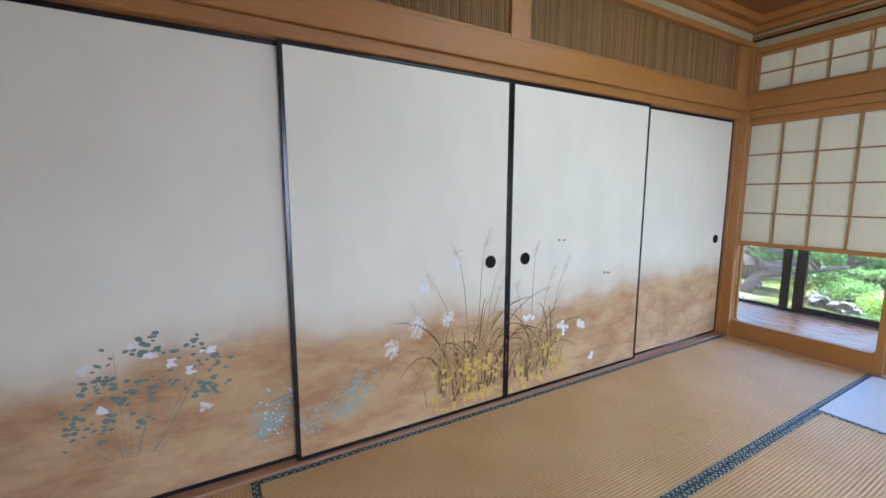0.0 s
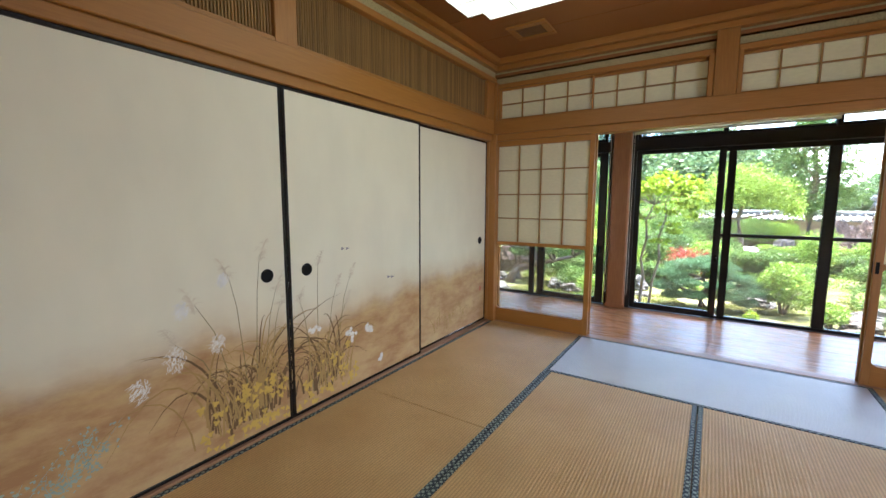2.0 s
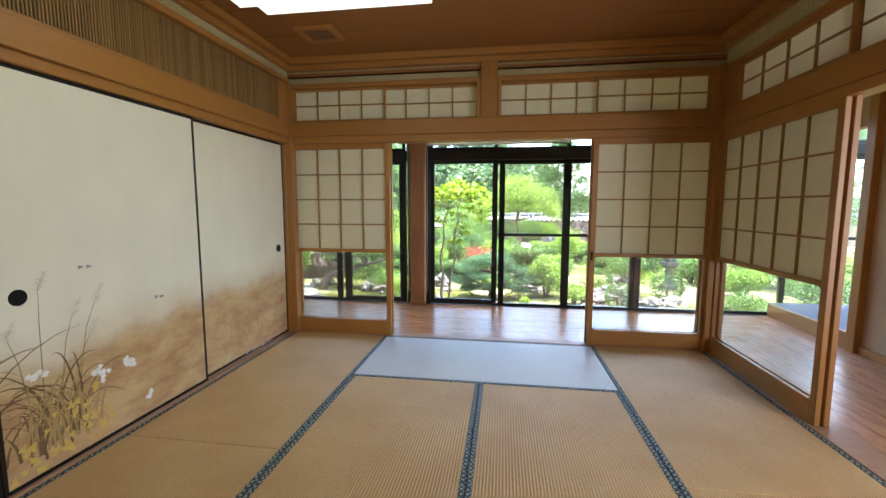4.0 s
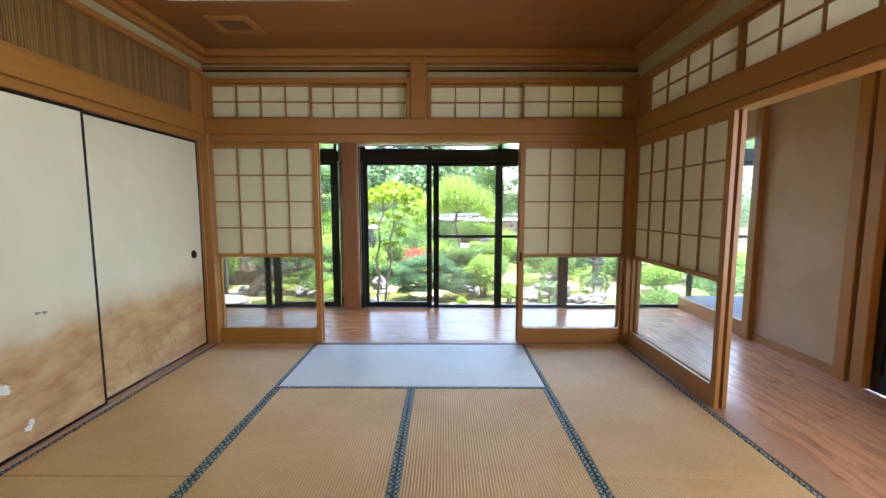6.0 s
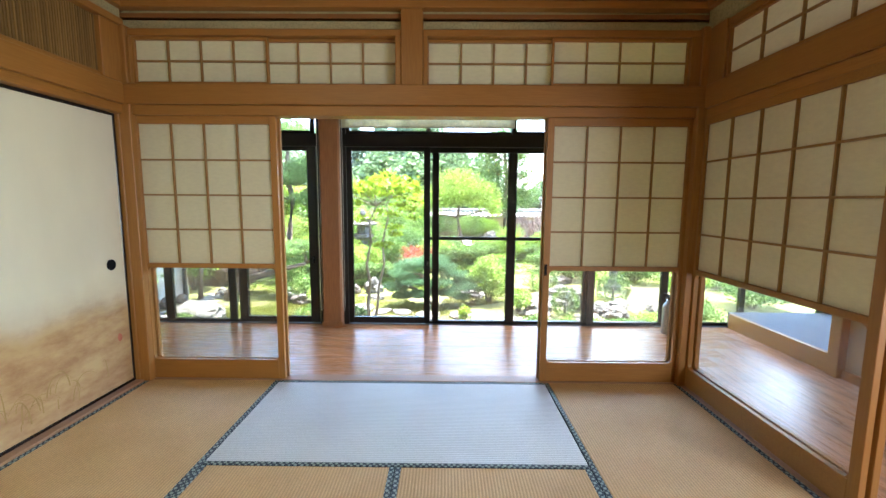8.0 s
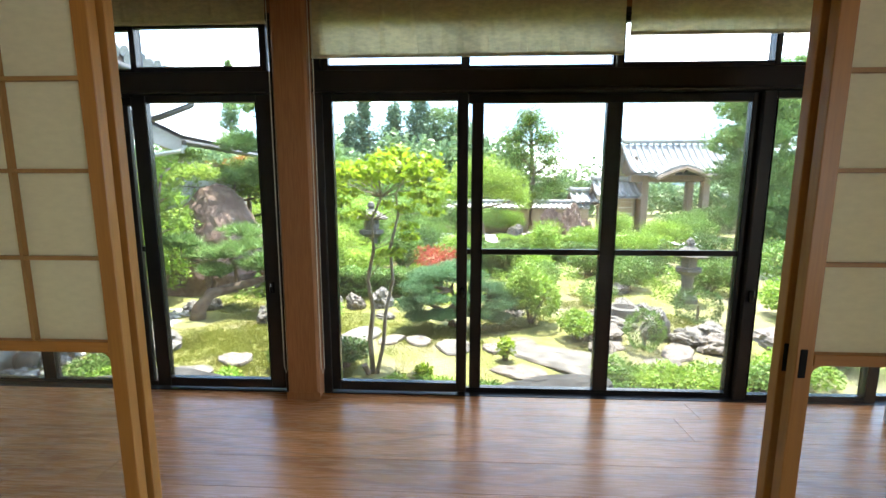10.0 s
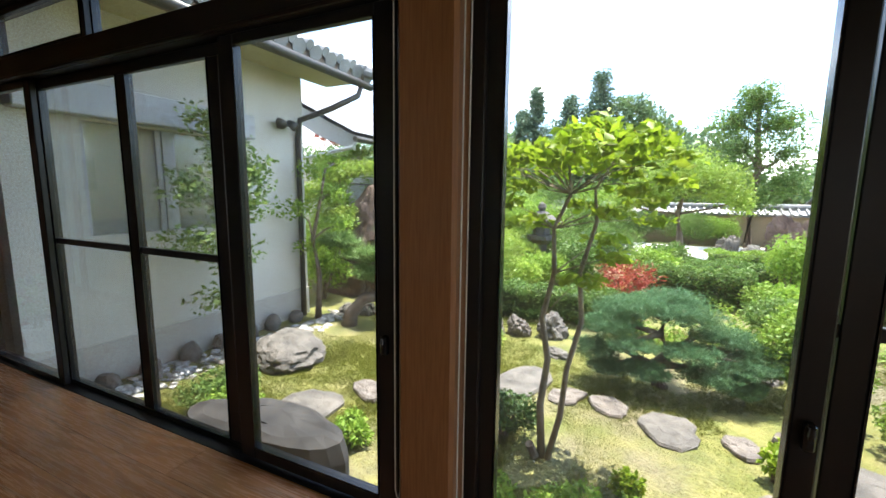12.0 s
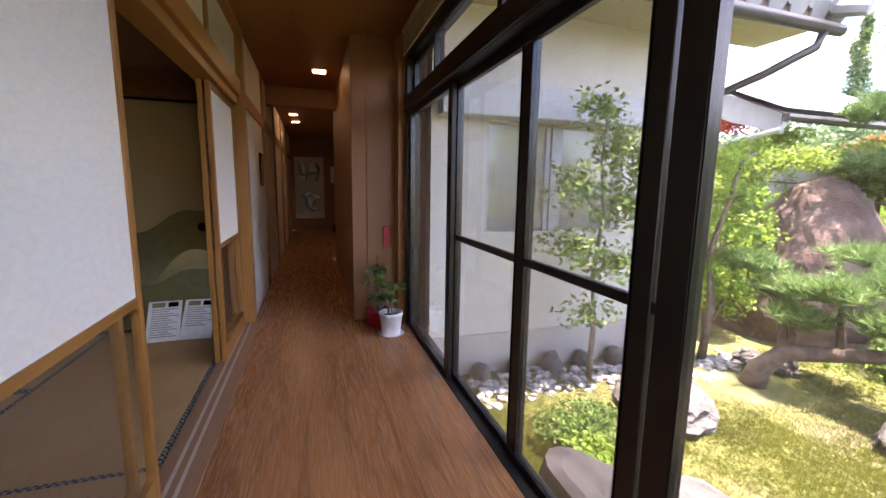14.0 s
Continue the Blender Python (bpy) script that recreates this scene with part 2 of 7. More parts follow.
HL, HD = (0.41, 0.19, 0.042), (0.30, 0.128, 0.025)
wood_x, wood_y, wood_z = (wood("cypress_" + a, HL, HD, a, 0.42, 0.07) for a in "xyz")
wood_dark_z = wood("aged_cypress_z", (0.36, 0.165, 0.065), (0.25, 0.105, 0.04), "z", 0.5, 0.08)
wood_dark_x = wood("aged_cypress_x", (0.36, 0.165, 0.065), (0.25, 0.105, 0.04), "x", 0.5, 0.08)
ceil_wood = wood("ceiling_cedar", (0.30, 0.125, 0.03), (0.22, 0.086, 0.02), "x", 0.5, 0.06)
floor_wood = wood("corridor_pine", (0.52, 0.235, 0.09), (0.37, 0.15, 0.05), "x", 0.26, 0.05, 0.5)
slat_wood = wood("ranma_slats", (0.33, 0.19, 0.055), (0.21, 0.115, 0.032), "z", 0.6, 0.25)
lattice_wood = wood("lattice_cypress", (0.36, 0.20, 0.065), (0.28, 0.145, 0.045), "z", 0.5, 0.05)
sill_wood = wood("sill_wood", (0.42, 0.24, 0.13), (0.31, 0.16, 0.08), "x", 0.45, 0.08)
shoji_paper = paper_mat("shoji_paper", (0.93, 0.89, 0.73), 0.5, 0.06)
screen_paper = paper_mat("backed_screen_paper", (0.93, 0.92, 0.88), 0.1, 0.06)
lacquer = plain("black_lacquer", (0.012, 0.011, 0.012), 0.25)
pull_metal = plain("dark_pull_metal", (0.014, 0.014, 0.015), 0.85, 0.0, spec=0.1)
mural = mural_mat("painted_paper", ((0.40, 0.225, 0.105), (0.55, 0.375, 0.19), (0.60, 0.44, 0.19)), (0.80, 0.77, 0.62))
mural_hills = mural_mat("painted_paper_hills", ((0.25, 0.22, 0.10), (0.38, 0.33, 0.17), (0.30, 0.27, 0.13)), (0.66, 0.52, 0.28))
rush_y = tatami_mat("rush_lengthwise", "y", 0.62, 0.35)
# sky sheen on the mat by the opening, put into its pale colour
rush_sheen = tatami_mat("rush_crosswise_sheen", "x", 0.38, 0.8, (0.60, 0.60, 0.57), (0.66, 0.66, 0.63))
rush_straw = tatami_mat("rush_crosswise_straw", "x", 0.6, 0.35)
brocade = brocade_mat("brocade_border")
alu = plain("bronze_aluminium", (0.018, 0.016, 0.015), 0.35, 0.3)
# this veil is painted haze that washes out the view of the garden
glass = glass_mat("window_glass", 0.155)
glass_clean = glass_mat("screen_glass", 0.015)
# insect mesh and painted haze together, on the crossed sashes
glass_screen = glass_mat("window_glass_with_screen", 0.31, (0.72, 0.74, 0.70))
linen = paper_mat("blind_linen", (0.78, 0.70, 0.48), 0.4, 0.2)
plaster_beige = speckled("beige_plaster", (0.49, 0.345, 0.205), (0.545, 0.39, 0.24), 3, 0.95, 0.08, 0.002, 260)
plaster_white = speckled("white_plaster", (0.70, 0.67, 0.60), (0.76, 0.73, 0.66), 3, 0.9, 0.15, 0.003, 90)
plaster_green = speckled("moss_green_plaster", (0.44, 0.38, 0.19), (0.50, 0.44, 0.23), 3, 0.9, 0.2, 0.003, 90)
lamp_glow = plain("lamp_diffuser", (0.88, 0.96, 0.78), 0.5, 0.0, 0.13)
spot_glow = plain("downlight_glow", (1.0, 0.68, 0.30), 0.5, 0.0, 3.5)
grille_brown = plain("vent_brown", (0.20, 0.10, 0.04), 0.5)


# ---- building tools ----
def base_of(ob):
    v = Vector((0, 0, 0))
    while ob:
        v = v + ob.location
        ob = ob.parent
    return v


def mesh_from(name, bm, material, at=Vector((0, 0, 0)), smooth=False):
    bm.normal_update()
    me = bpy.data.meshes.new(name)
    for v in bm.verts:
        v.co -= at
    bm.to_mesh(me)
    bm.free()
    if smooth:
        for f in me.polygons:
            f.use_smooth = True
    for m in material if isinstance(material, (list, tuple)) else (material,):
        me.materials.append(m)
    return me


def thing(name, at, label, category, group="", kind=""):
    ob = new(name)
    ob.location = at
    ob.empty_display_size = 0.1
    return tagged(ob, label, category, group, kind)


def part(name, bm, material, parent, label="", smooth=False):
    """One mesh under a thing or a part; bm is in world coordinates."""
    ob = new(name, mesh_from(name, bm, material, base_of(parent), smooth))
    ob.parent = parent
    return tagged(ob, label)


def solo(name, bm, material, label="", category="", group="", kind="", smooth=False, at=(0, 0, 0)):
    ob = new(name, mesh_from(name, bm, material, Vector(at), smooth))
    ob.location = at
    return tagged(ob, label, category, group, kind)


def struct(name, bm, material, label="", category="", smooth=False):
    return solo(name, bm, material, label, category, kind="structure", smooth=smooth)


def box(x0, x1, y0, y1, z0, z1, bevel=0.0, bm=None):
    own = bmesh.new()
    vs = [own.verts.new(c) for c in ((x0, y0, z0), (x1, y0, z0), (x1, y1, z0), (x0, y1, z0), (x0, y0, z1), (x1, y0, z1), (x1, y1, z1), (x0, y1, z1))]
    for f in ((0, 3, 2, 1), (4, 5, 6, 7), (0, 1, 5, 4), (1, 2, 6, 5), (2, 3, 7, 6), (3, 0, 4, 7)):
        own.faces.new([vs[i] for i in f])
    if bevel:
        bmesh.ops.bevel(own, geom=list(own.edges), offset=bevel, segments=1, affect="EDGES")
    return own if bm is None else join(bm, own)


def sheet(x0, x1, y, z0, z1):
    """A thin pane of glass, upright in the plane y."""
    bm = bmesh.new()
    bm.faces.new([bm.verts.new(c) for c in ((x0, y, z0), (x1, y, z0), (x1, y, z1), (x0, y, z1))])
    return bm


def join(bm, other):
    me = bpy.data.meshes.new("tmp")
    other.to_mesh(me)
    other.free()
    bm.from_mesh(me)
    bpy.data.meshes.remove(me)
    return bm


def lathe(profile, at, steps=24):
    """A turned body: (radius, height) pairs round a vertical axis."""
    bm = bmesh.new()
    rings = []
    for r, z in profile:
        rings.append([bm.verts.new((at[0] + r * math.cos(2 * math.pi * i / steps), at[1] + r * math.sin(2 * math.pi * i / steps), at[2] + z)) for i in range(steps)])
    for a, b in zip(rings, rings[1:]):
        for i in range(steps):
            bm.faces.new((a[i], a[(i + 1) % steps], b[(i + 1) % steps], b[i]))
    bm.faces.new(rings[0][::-1])
    bm.faces.new(rings[-1])
    return bm


def tube(points, radii, steps=7, bm=None):
    """A tapered limb through points."""
    bm = bm or bmesh.new()
    rings = []
    for i, p in enumerate(points):
        p = Vector(p)
        way = Vector(points[min(i + 1, len(points) - 1)]) - Vector(points[max(i - 1, 0)])
        q = way.to_track_quat("Z", "Y")
        r = radii[i] if isinstance(radii, (list, tuple)) else radii
        rings.append([bm.verts.new(p + q @ Vector((r * math.cos(2 * math.pi * k / steps), r * math.sin(2 * math.pi * k / steps), 0))) for k in range(steps)])
    for a, b in zip(rings, rings[1:]):
        for k in range(steps):
            bm.faces.new((a[k], a[(k + 1) % steps], b[(k + 1) % steps], b[k]))
    bm.faces.new(rings[0][::-1])
    bm.faces.new(rings[-1])
    return bm


def mesh_object(name, verts, faces, material, parent=None, kind="", label="", category=""):
    me = bpy.data.meshes.new(name)
    me.from_pydata(verts, [], faces)
    me.materials.append(material)
    ob = new(name, me)
    if parent is not None:
        ob.parent = parent
        me.transform(Matrix.Translation(-base_of(parent)))
    return tagged(ob, label, category, kind=kind)


def known():
    return set(o.name for o in bpy.data.objects)


def set_out(before, dy):
    """Moves what was built since then further towards the garden."""
    for o in bpy.data.objects:
        if o.parent is None and o.name not in before and o.type in ("MESH", "EMPTY"):
            o.location.y += dy


# ---- the large structure ----
RX, RY = 3.85, -4.80        # width of the main room, its back wall
WY = 1.36                   # plane of the garden windows
CEIL = 2.62

struct("floor", box(-3.2, 4.0, RY - 1.2, 0.0, -0.2, -0.055), sill_wood, "wooden subfloor beneath the straw mats", "floor")
struct("floor_corridor", box(-11.2, 6.3, 0.0, 1.50, -0.2, -0.032), sill_wood, "wooden subfloor of the corridor", "floor")
struct("floor_side", box(3.97, 6.3, RY - 1.2, 0.0, -0.2, -0.032), sill_wood, "wooden subfloor of the side corridor", "floor")

# closing walls, and an unseen slab above that keeps the sun out
struct("wall_south", box(-3.2, 5.3, RY - 1.35, RY - 1.2, -0.2, 2.9), plaster_beige, "plain beige plaster wall closing the rooms", "wall")
struct("wall_east_back", box(5.12, 5.24, RY - 1.15, -2.3, -0.2, 2.9), plaster_beige, "plain beige plaster wall of the side corridor", "wall")
struct("wall_east", box(5.12, 5.24, -0.74, 0.12, 0.0, 2.9), plaster_beige, "beige plaster wall of the side corridor", "wall")
struct("wall_east_head", box(5.13, 5.23, 0.21, 1.43, 1.95, 2.9), plaster_beige, "beige plaster above the alcove opening", "wall")
struct("baseboard", box(5.095, 5.12, -0.74, 0.12, 0.0, 0.07, 0.003), wood_y, "low wooden baseboard at the beige wall", "baseboard")
struct("roof_slab", box(-11.4, 6.4, RY - 1.4, 1.53, 2.72, 2.95), wood_dark_x, "unseen slab above the rooms, added to block the sun", "roof")
struct("eave", box(-2.0, 7.2, 1.53, 2.22, 2.80, 2.95), wood_dark_x, "overhanging eave above the garden windows", "eave")

# ceilings, boards in one mesh each
bm = bmesh.new()
yy = RY - 1.15
while yy < 0.05:
    box(-0.1, RX + 0.15, yy + 0.003, min(yy + 0.447, 0.05), CEIL, CEIL + 0.02, 0.002, bm)
    yy += 0.45
box(-0.1, RX + 0.15, RY - 1.15, 0.05, CEIL + 0.012, CEIL + 0.05, 0, bm)
struct("ceiling", bm, ceil_wood, "reddish cedar board ceiling with narrow seams", "ceiling")
bm = bmesh.new()
for i in range(3):
    box(-11.2, 6.2, 0.02 + i * 0.47, 0.02 + i * 0.47 + 0.467, 2.46, 2.48, 0.002, bm)
box(-11.2, 6.2, 0.0, 1.49, 2.475, 2.5, 0, bm)
struct("ceiling_corridor", bm, ceil_wood, "brown wooden board ceiling of the corridor", "ceiling")
struct("ceiling_side", box(RX + 0.18, 6.2, RY - 1.15, 0.0, 2.46, 2.5), ceil_wood, "brown wooden ceiling of the side corridor", "ceiling")
struct("ceiling_second_room", box(-3.2, -0.16, RY - 1.15, -0.14, 2.58, 2.62), ceil_wood, "brown board ceiling of the second room", "ceiling")


def beam(name, x0, x1, y0, y1, z0, z1, material, label, bevel=0.004):
    return struct(name, box(x0, x1, y0, y1, z0, z1, bevel), material, label, "beam")


# corner posts and lintels of the main room, garden side
for px0, px1 in ((-0.03, 0.045), (3.80, 3.94)):
    beam("post", px0, px1, -0.035, 0.055, 0.0, 2.42, wood_z, "square cypress corner post of the room")
beam("lintel", 0.045, 3.80, -0.015, 0.105, 1.853, 1.918, wood_x, "grooved cypress lintel above the paper screens")
beam("rail_beam", -0.02, 3.87, -0.045, 0.135, 1.918, 2.048, wood_x, "broad cypress rail beam above the lintel")
beam("mid_post", 1.845, 1.99, -0.03, 0.12, 2.048, 2.53, wood_z, "short cypress post between the transom screens")
beam("top_beam", 0.045, 1.845, -0.01, 0.1, 2.362, 2.404, wood_x, "cypress beam above the transom screens")
beam("top_beam", 1.99, 3.80, -0.01, 0.1, 2.362, 2.404, wood_x, "cypress beam above the transom screens")
struct("wall_north_band", box(0.0, RX, 0.02, 0.1, 2.404, 2.62), plaster_green, "moss green plaster band under the ceiling", "wall")
beam("cornice", 0.0, RX, -0.05, 0.02, 2.52, 2.565, wood_x, "stepped cypress cornice under the ceiling")
beam("cornice", 0.0, RX, -0.10, 0.02, 2.567, 2.62, wood_x, "stepped cypress cornice under the ceiling")
for px0, px1 in ((0.047, 0.062), (1.808, 1.843), (1.992, 2.02), (3.735, 3.80)):
    beam("transom_jamb", px0, px1, -0.02, 0.1, 2.05, 2.36, wood_z, "thin cypress jamb beside a transom screen", 0.002)
struct("door_sill", box(0.045, 3.80, 0.0, 0.10, -0.05, 0.004, 0.002), sill_wood, "grooved wooden sill under the paper screens", "sill")

beam("post", -0.12, -0.031, -0.035, -0.005, 0.0, 2.05, wood_z, "square cypress corner post of the room")
# fusuma side
beam("lintel", -0.11, 0.0, RY, -0.035, 1.857, 1.915, wood_y, "grooved cypress lintel above the painted sliding doors")
beam("rail_beam", -0.14, 0.022, RY, -0.035, 1.915, 2.05, wood_y, "broad cypress rail beam above the sliding doors")
beam("mid_post", -0.12, 0.012, -2.487, -2.352, 2.05, 2.41, wood_z, "short cypress post between the slatted transoms")
beam("transom_rail", -0.10, 0.008, RY, -2.487, 2.05, 2.075, wood_y, "thin rail under the slatted transom", 0.002)
beam("transom_rail", -0.10, 0.008, -2.352, -0.035, 2.05, 2.075, wood_y, "thin rail under the slatted transom", 0.002)
beam("transom_post", -0.10, 0.02, -0.19, -0.037, 2.052, 2.41, wood_z, "cypress post at the end of the slatted transom")
struct("wall_west_backing", box(-0.12, -0.035, RY, -0.04, 2.05, 2.62), slat_wood, "dark board behind the transom slats", "wall")
beam("cornice", -0.05, 0.035, RY, -0.015, 2.41, 2.455, wood_y, "stepped cypress cornice under the ceiling")
struct("wall_west_band", box(-0.035, 0.01, RY, -0.01, 2.455, 2.62), plaster_green, "moss green plaster band under the ceiling", "wall")
beam("cornice", -0.03, 0.055, RY, -0.05, 2.52, 2.565, wood_y, "stepped cypress cornice under the ceiling")
beam("cornice", -0.03, 0.105, RY, -0.10, 2.567, 2.62, wood_y, "stepped cypress cornice under the ceiling")
struct("door_sill", box(-0.125, -0.002, RY, -0.035, -0.05, 0.012, 0.002), sill_wood, "pinkish wooden sill under the sliding doors", "sill")
struct("wall_west_return", box(-0.13, -0.01, RY - 1.15, RY, -0.05, 2.62), plaster_beige, "plain plaster wall behind the sliding doors", "wall")

# side corridor front of the main room
beam("lintel", RX, RX + 0.12, RY, -0.035, 1.845, 1.905, wood_y, "grooved cypress lintel towards the side corridor")
beam("rail_beam", RX - 0.022, RX + 0.14, RY, -0.045, 1.905, 2.05, wood_y, "broad cypress rail beam towards the side corridor")
for py0, py1 in ((-0.19, -0.037), (-2.47, -2.35), (-4.8, -4.65)):
    beam("transom_post", RX - 0.01, RX + 0.12, py0, py1, 2.05, 2.42, wood_z, "cypress post between the transom screens")
beam("top_beam", RX, RX + 0.11, RY, -0.035, 2.362, 2.404, wood_y, "cypress beam above the side transom screens")
struct("wall_side_band", box(RX - 0.01, RX + 0.10, RY, -0.01, 2.404, 2.62), plaster_green, "moss green plaster band under the ceiling", "wall")
beam("cornice", RX - 0.055, RX + 0.03, RY, -0.05, 2.52, 2.565, wood_y, "stepped cypress cornice under the ceiling")
beam("cornice", RX - 0.105, RX + 0.03, RY, -0.10, 2.567, 2.62, wood_y, "stepped cypress cornice under the ceiling")
struct("door_sill", box(3.822, RX + 0.15, RY, -0.035, -0.05, 0.004, 0.002), sill_wood, "grooved wooden sill towards the side corridor", "sill")
beam("post", RX - 0.02, RX + 0.14, RY - 0.02, RY + 0.14, 0.0, 2.5, wood_z, "cypress post at the back of the room")
struct("wall_side_back", box(RX, RX + 0.12, RY - 1.15, RY - 0.02, -0.05, 2.62), plaster_beige, "plain plaster wall at the back of the room", "wall")

# posts round the beige wall and the dark opening beyond it
beam("wall_post", 5.06, 5.25, 0.12, 0.21, 0.0, 2.46, wood_z, "cypress post at the end of the beige wall")
beam("wall_post", 5.07, 5.25, -0.83, -0.74, 0.0, 2.46, wood_z, "cypress post beside the dark opening")
beam("wall_post", 5.07, 5.25, -0.96, -0.87, 0.0, 2.46, wood_z, "cypress jamb of the dark opening")
struct("wall_east_gap", box(5.14, 5.22, -0.87, -0.83, 0.0, 2.46), plaster_white, "narrow white plaster strip between two posts", "wall")
beam("lintel", 5.06, 5.25, -2.3, -0.96, 2.0, 2.12, wood_y, "cypress lintel above the dark opening")
struct("wall_east_over", box(5.13, 5.23, -2.3, -0.96, 2.12, 2.9), plaster_beige, "beige plaster above the dark opening", "wall")
# black panel closes the opening and stands for its dark inside
door = thing("door", (5.15, -1.63, 0), "black panel in a black frame, for the dark opening", "door", kind="structure")
part("stile", box(5.13, 5.17, -1.02, -0.96, 0.0, 2.0, 0.003), alu, door)
part("stile", box(5.13, 5.17, -2.3, -2.24, 0.0, 2.0, 0.003), alu, door)
part("rail", box(5.13, 5.17, -2.24, -1.02, 0.0, 0.12, 0.003), alu, door)
part("rail", box(5.13, 5.17, -2.24, -1.02, 1.92, 2.0, 0.003), alu, door)
part("panel", box(5.142, 5.158, -2.24, -1.02, 0.12, 1.92), lacquer, door)

# alcove with a raised floor beyond the side corridor
struct("step_riser", box(5.10, 5.14, 0.21, 1.36, -0.03, 0.15, 0.004), wood_y, "light wooden riser of the raised alcove floor", "step")
alcove_grey = speckled("alcove_carpet", (0.16, 0.17, 0.19), (0.21, 0.22, 0.25), 20, 0.9, 0.2, 0.002, 200)
struct("floor_alcove", box(5.14, 6.2, 0.21, 1.43, 0.0, 0.146), alcove_grey, "grey carpeted raised floor of the alcove", "floor")
struct("wall_alcove", box(5.25, 6.3, 0.12, 0.208, 0.0, 2.9), plaster_beige, "beige plaster side wall of the alcove", "wall")

mark = known()
# corridor: window post, lintels over the windows, hall walls
beam("window_post", 0.89, 1.086, 1.21, 1.43, 0.0, 2.46, wood_dark_z, "broad brown timber post between the window bays", 0.012)
beam("post_plinth", 0.883, 1.093, 1.203, 1.21, 0.0, 0.05, wood_dark_z, "low plinth board at the window post", 0.002)
beam("window_head", -2.9, 0.89, 1.30, 1.44, 2.27, 2.46, wood_dark_x, "brown timber head above the window bay")
beam("window_head", 1.086, 6.2, 1.30, 1.44, 2.27, 2.46, wood_dark_x, "brown timber head above the window bay")
beam("window_jamb", -2.92, -2.80, 1.24, 1.44, 0.0, 2.46, wood_z, "light cypress jamb at the end of the windows")
struct("wall_hall_block", box(-6.0, -3.05, 0.87, 1.44, 0.0, 2.46), wood_dark_z, "brown panelled wall block beside the hall", "wall")
beam("wall_post", -3.05, -2.93, 0.86, 0.99, 0.0, 2.46, wood_dark_z, "brown timber post at the corner of the hall")
struct("wall_hall_recess", box(-3.05, -2.92, 0.99, 1.44, 0.0, 2.46), wood_dark_z, "brown panelled return beside the windows", "wall")
struct("wall_hall_north", box(-11.2, -6.0, 1.60, 1.72, 0.0, 2.9), plaster_beige, "dim beige wall at the end of the hall", "wall")
struct("wall_hall_end", box(-11.3, -11.15, -0.6, 1.72, 0.0, 2.9), wood_dark_z, "dark panelled wall at the end of the hall", "wall")
struct("ceiling_hall_wide", box(-11.2, -6.0, 1.42, 1.72, 2.46, 2.5), ceil_wood, "brown ceiling at the wide end of the hall", "ceiling")
struct("floor_hall_wide", box(-11.2, -6.0, 1.42, 1.72, -0.2, -0.002), sill_wood, "brown floor at the wide end of the hall", "floor")
beam("hall_beam", -5.2, -5.08, -0.08, 0.87, 2.22, 2.46, wood_dark_z, "brown cross beam in the hall")
struct("wall_hall_south", box(-11.2, -3.18, -0.16, 0.0, -0.2, 2.9), plaster_white, "off-white plaster wall along the hall", "wall")
for px in (-3.18, -4.6, -6.1, -7.6, -9.1):
    beam("wall_post", px, px + 0.11, -0.17, 0.02, 0.0, 2.46, wood_z if px > -4 else wood_dark_z, "timber post in the hall wall")
beam("hall_rail", -11.1, -3.18, 0.0, 0.015, 1.86, 1.98, wood_dark_x, "timber rail along the hall wall")

# front of the second room towards the corridor
beam("lintel", -3.07, -0.03, -0.16, -0.03, 1.853, 1.918, wood_x, "grooved cypress lintel of the second room")
beam("rail_beam", -3.08, -0.12, -0.175, 0.0, 1.918, 2.048, wood_x, "broad cypress rail beam of the second room")
for px0, px1 in ((-1.18, -1.09), (-2.12, -2.03)):
    beam("transom_post", px0, px1, -0.13, -0.02, 2.048, 2.40, wood_z, "short cypress post between the white transoms")
struct("wall_transom_white", box(-3.07, -0.12, -0.09, -0.03, 2.048, 2.46), plaster_white, "white plaster transom above the second room's screens", "wall")
beam("top_beam", -3.07, -0.12, -0.13, 0.02, 2.40, 2.46, wood_x, "cypress beam under the corridor ceiling")
runner = plain("worn_runner", (0.62, 0.50, 0.38), 0.4)
struct("door_sill", box(-3.07, -0.03, -0.128, 0.06, -0.05, 0.006, 0.002), sill_wood, "grooved wooden sill of the second room", "sill")
for gy in (-0.068, -0.024):
    struct("sill_groove", box(-3.05, -0.06, gy, gy + 0.016, 0.006, 0.0075), runner, "pale worn runner strip in the sill", "sill")
struct("wall_second_west", box(-3.3, -3.13, RY - 1.15, -0.16, 0.0, 2.62), plaster_beige, "plain wall behind the hill-painted doors", "wall")
beam("lintel", -3.13, -3.0, RY, -0.16, 1.857, 1.905, wood_y, "cypress lintel above the hill-painted doors")
beam("rail_beam", -3.13, -2.98, RY, -0.16, 1.905, 2.05, wood_y, "cypress rail beam above the hill-painted doors")
struct("wall_second_upper", box(-3.13, -3.03, RY, -0.16, 2.05, 2.62), plaster_beige, "plaster above the hill-painted doors", "wall")

set_out(mark, 0.07)


